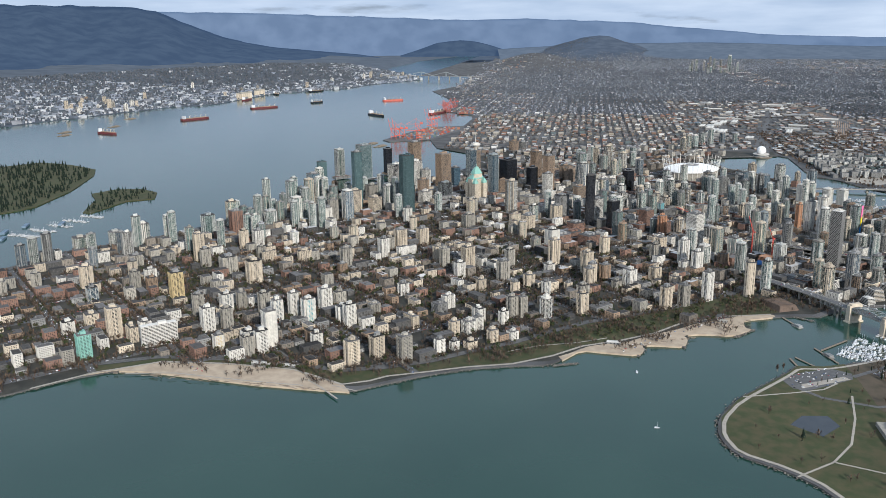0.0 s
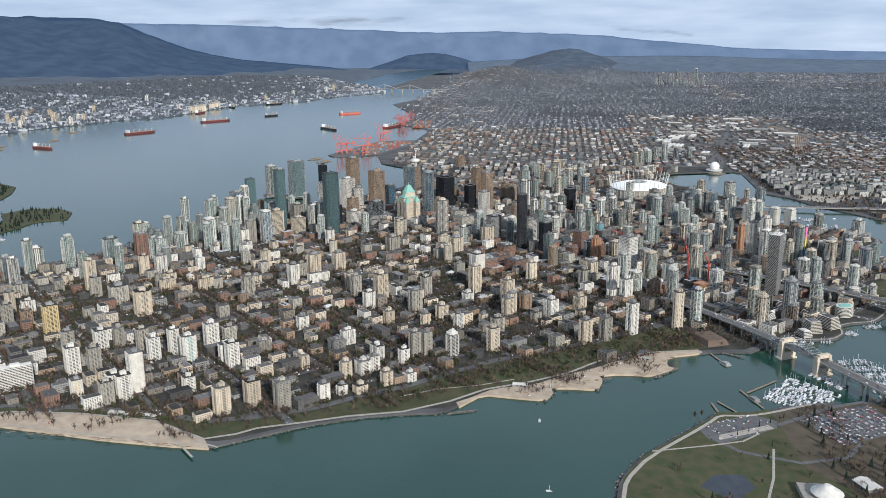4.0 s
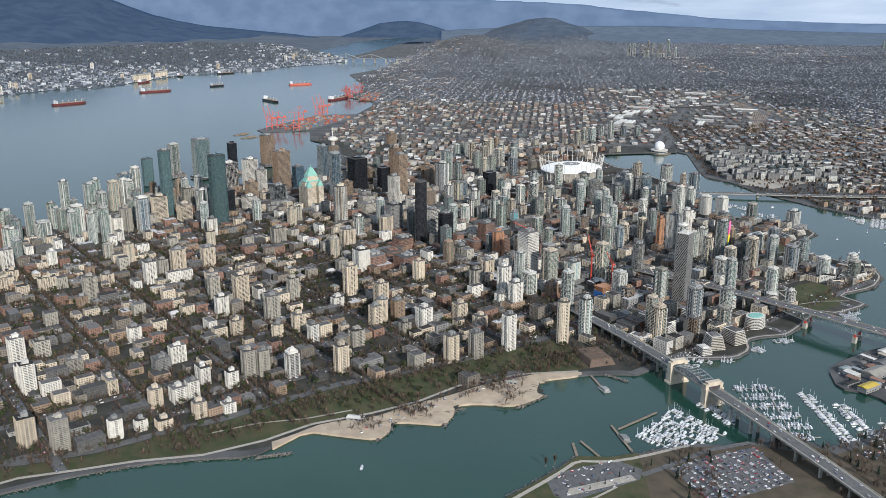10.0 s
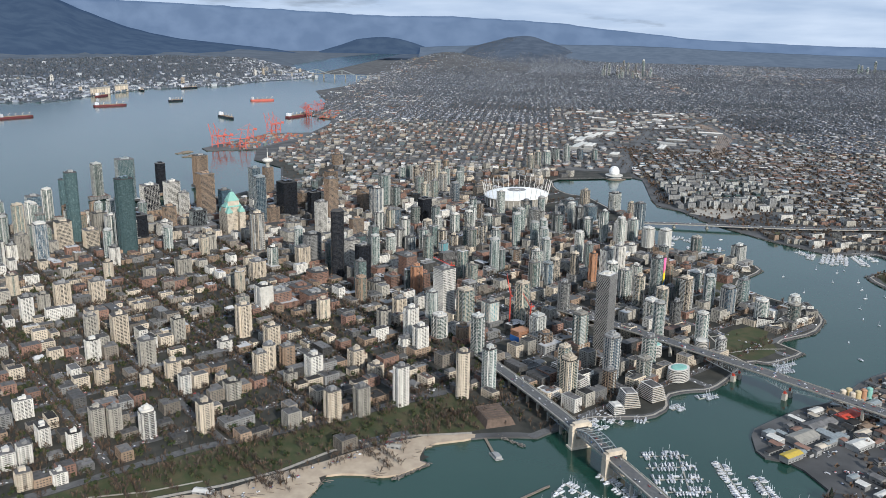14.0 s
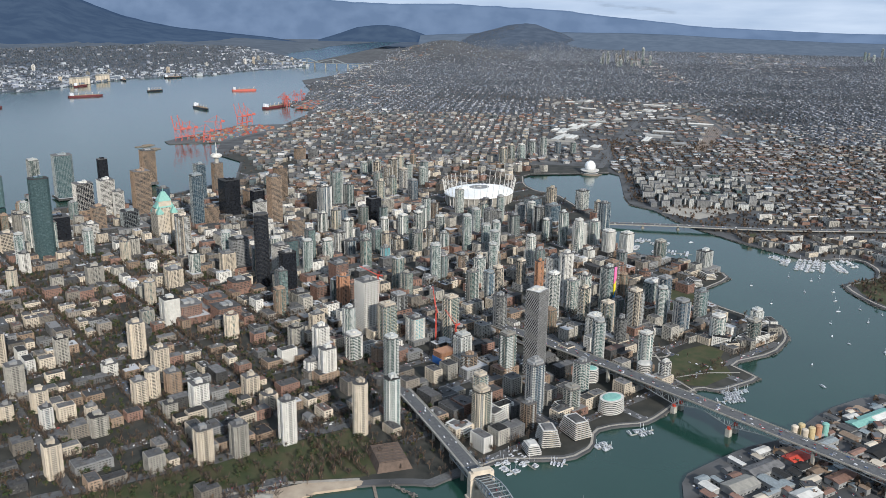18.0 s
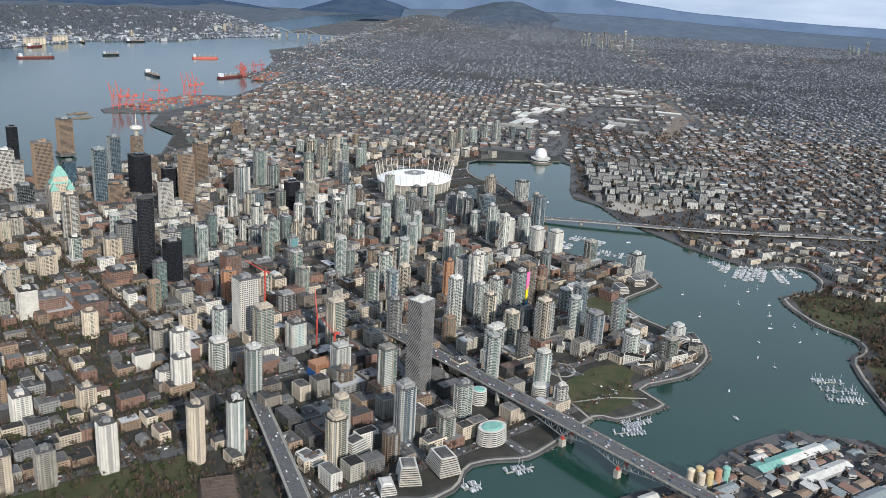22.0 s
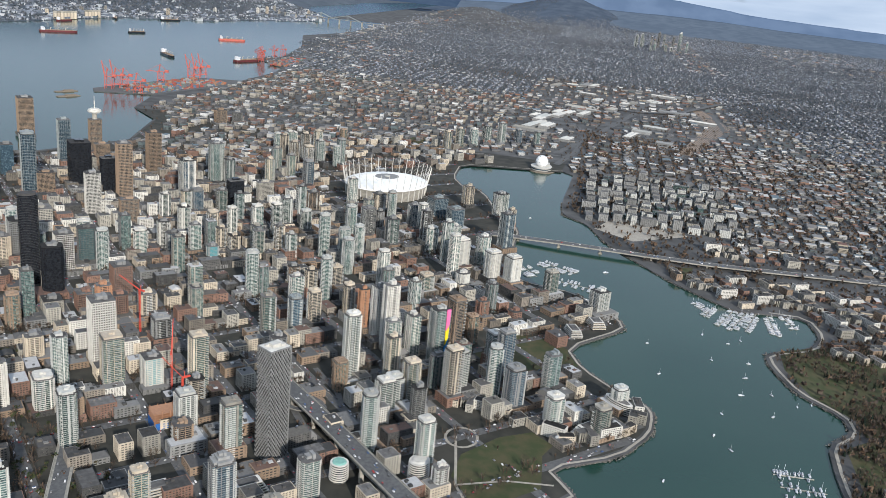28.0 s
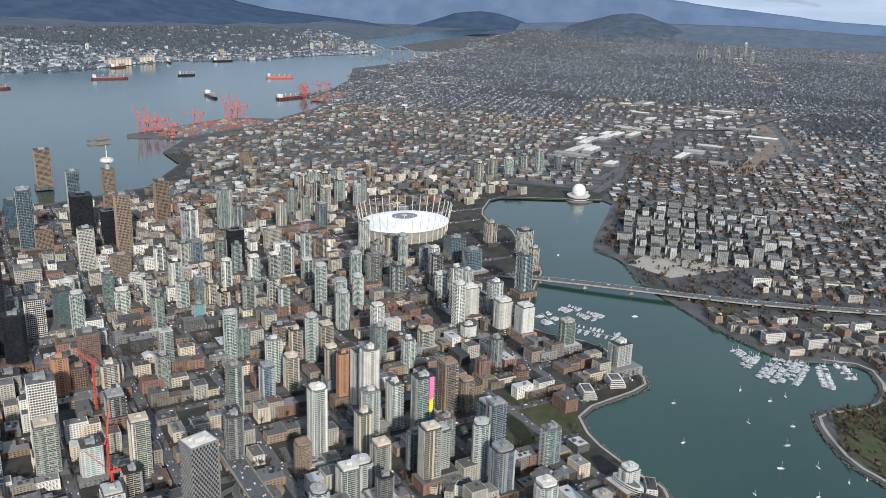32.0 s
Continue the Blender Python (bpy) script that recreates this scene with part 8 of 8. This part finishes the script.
for x, y in ((-750, -460), (-775, -695), (-900, -710), (-690, -800), (-590, -850), (-805, -805), (-715, -845), (-690, -870), (-795, -870), (-860, -855), (-930, -840), (-910, -890), (-990, -880), (-940, -925), (-925, -950),
             (-405, -615), (-40, -410), (-115, -660), (-1235, -700), (-2090, 320), (-2310, 300), (-1085, -780), (-1120, -800), (-1010, -800), (-1330, -690)):
    sail = boats.random() < 0.75
    place(boats.choice(SAIL if sail else MOTOR), "sailing_boat" if sail else "motor_boat", x, y, boats.uniform(0, 6), "white boat lying at anchor on open water", "boat", "anchored boats", (0.85, 0.85, 0.7), z=0.1)
for pts in (((-2047, 26), (-1988, 34)), ((-2025, -4), (-1980, 23)), ((-2000, -48), (-1926, -24)), ((-1936, -34), (-1874, -96)), ((-1745, 0), (-1790, -15))):
    bm = bmesh.new()
    ribbon(bm, list(pts), 4, 1.8, 0.8)
    for p in pts:
        box(bm, p[0], p[1], -2, 1.2, 1.2, 4.5)
    tagged(part("jetty", mesh_of("jetty", bm, "wood")), "narrow wooden jetty on piles", "jetty")
for x, y, t in ((-1800, -20, 0.5), (-1962, -40, 0.35)):
    bm = bmesh.new()
    box(bm, 0, 0, 0, 24, 12, 1)
    box(bm, -3, 0, 1, 13, 9, 4)
    box(bm, 5, 1, 1, 6, 6, 3)
    for k in range(6):
        beam(bm, (-11 + 4 * k, 6.5, -1), (-11 + 4 * k, 6.5, 4), 0.2)
    tagged(part("float_station", mesh_of("float_station", bm, "grey"), at=(x, y, 0), turn=t), "grey floating fuel station on the water", "float")

M["yellow"] = mat("yellow_cladding", (0.5, 0.36, 0.05), (0.42, 0.3, 0.05), 0.3, 0.6)


# ---- market island: sheds, silos and wharves ----
def shed(x, y, w, d, h, turn, roof, label):
    s = thing("market_shed", x, y, 3, turn, label, "building", "market sheds")
    bm = bmesh.new()
    prism(bm, rect(w, d), 0, h)
    piece("wall", s, bm, "grey")
    bm = bmesh.new()
    a, b = w / 2 + 0.6, d / 2 + 0.6
    v = [bm.verts.new(p) for p in ((-a, -b, h), (a, -b, h), (a, b, h), (-a, b, h), (-a, 0, h + d * 0.14), (a, 0, h + d * 0.14))]
    for f in ((0, 1, 5, 4), (2, 3, 4, 5), (1, 2, 5), (3, 0, 4), (3, 2, 1, 0)):
        bm.faces.new([v[i] for i in f])
    piece("roof", s, bm, roof)
    for k in range(int(w / 7)):
        bm = bmesh.new()
        box(bm, -w / 2 + 4 + 7 * k, 0, 1.2, 3.6, d + 0.2, 2.2)
        piece("window", s, bm, "window")


G = radians(-52)
for x, y, w, d, h, rf, lb in ((-1465, -720, 96, 22, 9, "copper", "long shed with a pale green metal roof"), (-1440, -755, 90, 20, 9, "white", "long shed with a white metal roof"), (-1480, -775, 96, 20, 8, "white", "long shed with a white metal roof"),
                              (-1415, -790, 60, 18, 8, "steel", "shed with a grey metal roof"), (-1640, -520, 60, 24, 8, "roof", "market shed with a dark flat roof"), (-1600, -580, 52, 24, 8, "red", "market shed with a red roof"), (-1690, -480, 48, 26, 9, "concrete", "market hall with a pale roof"),
                              (-1570, -700, 50, 24, 9, "roof", "workshop with a dark metal roof"), (-1530, -820, 56, 22, 8, "steel", "workshop with a grey metal roof"), (-1650, -620, 44, 22, 8, "brick", "workshop with a brick-red roof"), (-1500, -860, 46, 20, 7, "white", "workshop with a white metal roof"), (-1600, -760, 44, 24, 8, "concrete", "workshop hall with a pale roof"), (-1700, -560, 40, 22, 8, "white", "market shed with a white roof")):
    shed(x, y, w, d, h, G, rf, lb)
    for o in (-0.3, 0, 0.3):
        TAKEN.append((x + math.cos(G) * w * o, y + math.sin(G) * w * o, 14))
YARDS = [(-1775, -480), (-1850, -505), (-1930, -410), (-1975, -350), (-2010, -480), (-1870, -680), (-1765, -620)]
ISLE = [(-1380, -890), (-1372, -770), (-1440, -672), (-1545, -590), (-1585, -515), (-1635, -460), (-1680, -420), (-1740, -415), (-1755, -460), (-1700, -600), (-1620, -800), (-1540, -890)]
isle = random.Random(14)
for k in range(1600):
    x, y = isle.uniform(-1760, -1370), isle.uniform(-895, -410)
    w, d = isle.uniform(9, 34), isle.uniform(8, 18)
    if inside((x, y), ISLE) and clear_of(x, y, max(w, d) * 0.34) and edge_distance(np.array([x]), np.array([y]), ISLE + ISLE[:1])[0] > d * 0.7:
        rf, lb = isle.choice((("roof", "small workshop with a dark flat roof"), ("steel", "workshop with a grey metal roof"), ("white", "workshop with a pale metal roof"), ("brick", "workshop with a rust-red roof"), ("brown", "workshop with a brown roof"), ("roof", "small workshop with a dark flat roof"), ("beige", "market shed with a tan roof")))
        shed(x, y, w, d, isle.uniform(5, 9), G + isle.choice((0, math.pi / 2)), rf, lb)
        TAKEN.append((x, y, max(w, d) * 0.38))
for k in range(500):
    x, y, w, d = isle.uniform(-2010, -1765), isle.uniform(-680, -350), isle.uniform(10, 26), isle.uniform(8, 15)
    if inside((x, y), YARDS) and clear_of(x, y, max(w, d) * 0.5) and edge_distance(np.array([x]), np.array([y]), YARDS + YARDS[:1])[0] > 14:
        rf, lb = isle.choice((("roof", "boatyard shed with a dark roof"), ("steel", "boatyard shed with a grey metal roof"), ("white", "boatyard shed with a pale roof")))
        shed(x, y, w, d, isle.uniform(4, 8), G + isle.choice((0, math.pi / 2)), rf, lb)
        TAKEN.append((x, y, max(w, d) * 0.7))
for k in range(700):
    x, y = isle.uniform(-2010, -1765), isle.uniform(-680, -350)
    if inside((x, y), YARDS) and clear_of(x, y, 3):
        CARS.append((x, y, 3.2, G + isle.choice((0, math.pi / 2))))
shed(-1753, -446, 34, 16, 9, G, "yellow", "bright yellow wharf shed")
for k in range(900):
    x, y = isle.uniform(-1760, -1370), isle.uniform(-895, -410)
    if inside((x, y), ISLE) and clear_of(x, y, 2) and k < 900:
        CARS.append((x, y, 3.1, G + isle.choice((0, math.pi / 2))))
for i, (x, y) in enumerate(((-1545, -600), (-1537, -612), (-1529, -624), (-1521, -636), (-1536, -588), (-1528, -600))):
    bm = bmesh.new()
    prism(bm, disc(16, 5), 0, 21)
    prism(bm, disc(16, 5.2), 21, 22.5, 0.6)
    mname = ("beige", "gold", "orange", "copper", "beige", "gold")[i]
    tagged(part("cement_silo", mesh_of("cement_silo", bm, mname), at=(x, y, 3)), ("pale", "ochre", "orange", "green", "pale", "ochre")[i] + " painted round cement silo on the wharf", "silo", "cement silos")


# ---- building cranes over half-built towers ----
def tower_crane(x, y, h, turn, tilt):
    c = thing("tower_crane", x, y, 3, turn, "slender red luffing tower crane over a building site", "crane", "site cranes")
    bm = bmesh.new()
    for sx in (-0.9, 0.9):
        for sy in (-0.9, 0.9):
            beam(bm, (sx, sy, 0), (sx, sy, h), 0.3)
    for k in range(int(h / 4)):
        beam(bm, (-0.9, -0.9, 4 * k), (0.9, 0.9, 4 * k + 4), 0.18)
        beam(bm, (0.9, -0.9, 4 * k), (-0.9, 0.9, 4 * k + 4), 0.18)
    piece("mast", c, bm, "red")
    bm = bmesh.new()
    e = (45 * math.cos(tilt), 0, h + 2 + 45 * math.sin(tilt))
    beam(bm, (0, -0.8, h + 1), e, 0.4)
    beam(bm, (0, 0.8, h + 1), e, 0.4)
    beam(bm, (-3, 0, h + 9), e, 0.12)
    piece("jib", c, bm, "red")
    bm = bmesh.new()
    box(bm, -5, 0, h, 11, 2.4, 2.2)
    beam(bm, (-2, 0, h + 2), (-3, 0, h + 9), 0.4)
    piece("counter_jib", c, bm, "red")


tower_crane(-1312, -62, 62, 2.5, 0.9)
tower_crane(-1262, -20, 70, 0.4, 1.0)
tower_crane(-1100, 120, 80, 1.3, 0.3)
s = thing("half_built_block", -1330, -45, 3, TURN, "half-built block with orange slabs and blue hoarding", "building")
bm = bmesh.new()
for k in range(8):
    box(bm, 0, 0, 3.2 * k, 34, 26, 0.4)
    for u in (-15, -5, 5, 15):
        for w in (-11, 11):
            box(bm, u, w, 3.2 * k, 0.8, 0.8, 3.2)
piece("slab_frame", s, bm, "orange")
M["tarp"] = mat("blue_tarp", (0.03, 0.13, 0.38), (0.025, 0.1, 0.3), 0.4, 0.6)
bm = bmesh.new()
box(bm, -17.3, 0, 0, 0.3, 26, 13)
box(bm, 0, -13.3, 0, 30, 0.3, 10)
piece("hoarding", s, bm, "tarp", "blue sheeting")


# ---- stepped blocks along the creek ----
def stepped_block(x, y, w, d, tiers, turn, wall, roof, label, round_=False):
    s = thing("stepped_block", x, y, 3, turn, label, "building", "stepped blocks")
    skin, glass, rail = bmesh.new(), bmesh.new(), bmesh.new()
    for k in range(tiers):
        f = 1 - (0.1 if round_ else 0.34) * max(k - 1, 0) / tiers
        poly = disc(20, w * 0.5 * f, d * 0.5 * f) if round_ else rect(w * f, d * f, -w * (1 - f) * 0.25, d * (1 - f) * 0.25)
        prism(glass, scaled(poly, 0.95), k * 3.0, k * 3.0 + 2.9)
        prism(skin, poly, k * 3.0 + 2.2, k * 3.0 + 3.2)
        prism(rail, scaled(poly, 1.03), k * 3.0 + 3.2, k * 3.0 + 3.5)
    piece("wall", s, skin, wall)
    piece("glazing", s, glass, "window")
    piece("terrace_edge", s, rail, "white")
    bm = bmesh.new()
    top = tiers * 3.0 + 0.5
    f = 1 - (0.1 if round_ else 0.34) * max(tiers - 2, 0) / tiers
    prism(bm, disc(20, w * 0.4 * f, d * 0.4 * f) if round_ else rect(w * 0.8 * f, d * 0.8 * f, -w * (1 - f) * 0.25, d * (1 - f) * 0.25), top, top + 1.6, 0.8)
    piece("roof", s, bm, roof)


for x, y, w, d, n, t, wl, rf, lb, ro in ((-1602, -228, 34, 28, 9, 0.3, "beige", "roof", "beige stepped waterside block with deep terraces", False), (-1568, -268, 42, 30, 9, 0.6, "beige", "roof", "beige ziggurat-like block of planted terraces", False),
                                         (-1556, -150, 34, 26, 8, -0.6, "white", "roof", "pale stepped block with terraces", False), (-1484, -326, 46, 34, 8, -0.8, "white", "copper", "round-fronted white block with a green roof", True),
                                         (-1440, -212, 40, 20, 6, -0.8, "concrete", "roof", "low grey stepped block beside towers", False), (-1632, -205, 26, 20, 5, 0.4, "white", "white", "low white terraced block on the wharf", False),
                                         (-1592, -98, 22, 40, 5, -0.6, "white", "roof", "low white terrace beside the bridge", False), (-1375, -300, 24, 24, 8, -0.8, "white", "copper", "white block with a rounded green roof", True),
                                         (-1338, -392, 30, 26, 8, -0.5, "white", "white", "curved white terraced block beside the park", True), (-1480, -120, 30, 24, 6, TURN, "beige", "roof", "beige stepped block beside the ramp", False),
                                         (-1300, -300, 26, 22, 6, TURN, "brick", "roof", "low brick block under the bridge", False), (-1500, -250, 34, 18, 5, 0.6, "beige", "roof", "low beige terrace row", False),
                                         (-1065, -640, 52, 18, 6, 0.9, "white", "roof", "low curved white terrace on the point", True), (-1150, -600, 56, 20, 5, 2.4, "white", "roof", "low white terrace row beside towers", False),
                                         (-745, -600, 34, 26, 5, 0.4, "beige", "roof", "low terrace block on the small point", False), (-800, -560, 40, 22, 5, 0.4, "concrete", "roof", "low grey terrace block near the marina", False)):
    stepped_block(x, y, w, d, n, t, wl, rf, lb, ro)

# ---- the looped ramp off the long bridge ----
ramp = thing("looped_ramp", -1206, -200, 3, 0, "grey concrete loop ramp round bare brown earth", "ramp")
bm = bmesh.new()
turn_ = [(34 * math.cos(a * 0.25), 34 * math.sin(a * 0.25)) for a in range(-3, 17)]
ribbon(bm, turn_, 9, [1.5 + 0.3 * k for k in range(20)], 1.2)
piece("deck", ramp, bm, "road")
bm = bmesh.new()
for k, (u, w) in enumerate(turn_):
    for f in (0.87, 1.13):
        turned_box(bm, u * f, w * f, 1.2 + 0.3 * k, 9.5, 0.5, 1.2, math.atan2(w, u) + math.pi / 2)
piece("parapet", ramp, bm, "concrete", "pale concrete parapet")
bm = bmesh.new()
prism(bm, disc(24, 26), 0, 1.2, 0.9)
piece("earth_bank", ramp, bm, "brown", "bare brown earth")
bm = bmesh.new()
ribbon(bm, [(-1101, -175), (-1165, -232), (-1246, -271), (-1300, -290)], 9, 3.5)
ribbon(bm, [(-1187, -155), (-1235, -190), (-1268, -215), (-1310, -262)], 10, 3.55)
tagged(part("slip_road", mesh_of("slip_road", bm, "road")), "asphalt slip roads beside the bridge", "road", kind="structure")
sheet("building_site", [(-1242, -281), (-1225, -330), (-1268, -362), (-1290, -330)], 3.3, "brown", 0.2, "bare brown earth of a building site", "ground")

s = thing("planetarium", -2290, -66, 3, 0, "white cone-roofed planetarium on a low museum block", "building")
bm = bmesh.new()
prism(bm, rect(80, 44, -10, 10), 0, 7)
piece("museum_block", s, bm, "concrete")
bm = bmesh.new()
prism(bm, disc(28, 17), 7, 11)
piece("drum", s, bm, "white")
bm = bmesh.new()
prism(bm, disc(28, 21), 11, 22, 0.2)
piece("cone_roof", s, bm, "white", "white flared cone roof")
for x, y, w, d in ((-2370, -55, 40, 24), (-2440, -60, 46, 20), (-2250, -130, 30, 24)):
    shed(x, y, w, d, 6, 0.4, "white", "low museum hall with a white roof")
bm = bmesh.new()
for line in ([(-2440, 120), (-2390, 60), (-2330, 20), (-2240, -10), (-2150, -30)], [(-2390, 60), (-2420, -20)], [(-2180, 150), (-2150, 60), (-2130, 10), (-2100, -20)], [(-1390, -470), (-1340, -440), (-1280, -430), (-1225, -420)],
             [(-1300, -560), (-1310, -500), (-1340, -440)], [(-2030, 560), (-1990, 500), (-1965, 430), (-1930, 370)], [(-2235, 1240), (-2220, 1150), (-2235, 1000), (-2240, 900)], [(-2285, 825), (-2240, 870), (-2215, 900)], [(-2250, 800), (-2232, 850)]):
    ribbon(bm, line, 3.6, 3.55)
ring_ = [(-1225 + px, -428 + py) for px, py in disc(20, 26, 22)]
ribbon(bm, ring_ + ring_[:1], 4, 3.56)
edge = band(CREEK_S[10:26], 9, 9)
ribbon(bm, edge[:len(edge) // 2], 5, 3.5)
tagged(part("park_paths", mesh_of("park_paths", bm, "path")), "pale gravel paths across the lawns", "path", kind="structure")
LOGS = np.random.default_rng(5)
lx, ly = [], []
for x0, y0, x1, y1, n in ((-2232, 1290, -2252, 840, 70), (-1995, 370, -1900, 190, 26), (-1890, 150, -1790, 75, 20)):
    k = LOGS.random(n)
    lx.append(x0 + (x1 - x0) * k + LOGS.normal(0, 4, n)), ly.append(y0 + (y1 - y0) * k + LOGS.normal(0, 4, n))
lx, ly = np.concatenate(lx), np.concatenate(ly)
v, f = stamp(BOX_V, BOX_F, lx, ly, np.full(len(lx), 3.35), np.full(len(lx), 9.0), np.full(len(lx), 0.8), np.full(len(lx), 0.7), LOGS.normal(1.5, 0.3, len(lx)))
soup("beach_logs", v, f, "wood", "grey driftwood logs lying on the sand", "logs")
for x, y, w, d, rf in ((-1958, 358, 26, 12, "white"), (-2158, 1007, 40, 11, "white"), (-2161, 955, 44, 10, "white"), (-1800, 130, 20, 10, "concrete")):
    shed(x, y, w, d, 4, math.pi / 2 - 0.1, rf, "low beach pavilion with a pale roof")

# all cars
c = np.array(CARS)
v, f = stamp(CAR_V, CAR_F, c[:, 0], c[:, 1], c[:, 2], np.ones(len(c)), np.ones(len(c)), np.ones(len(c)), c[:, 3])
soup("cars", v, f, "car", "parked and driving cars in many colours", "cars")
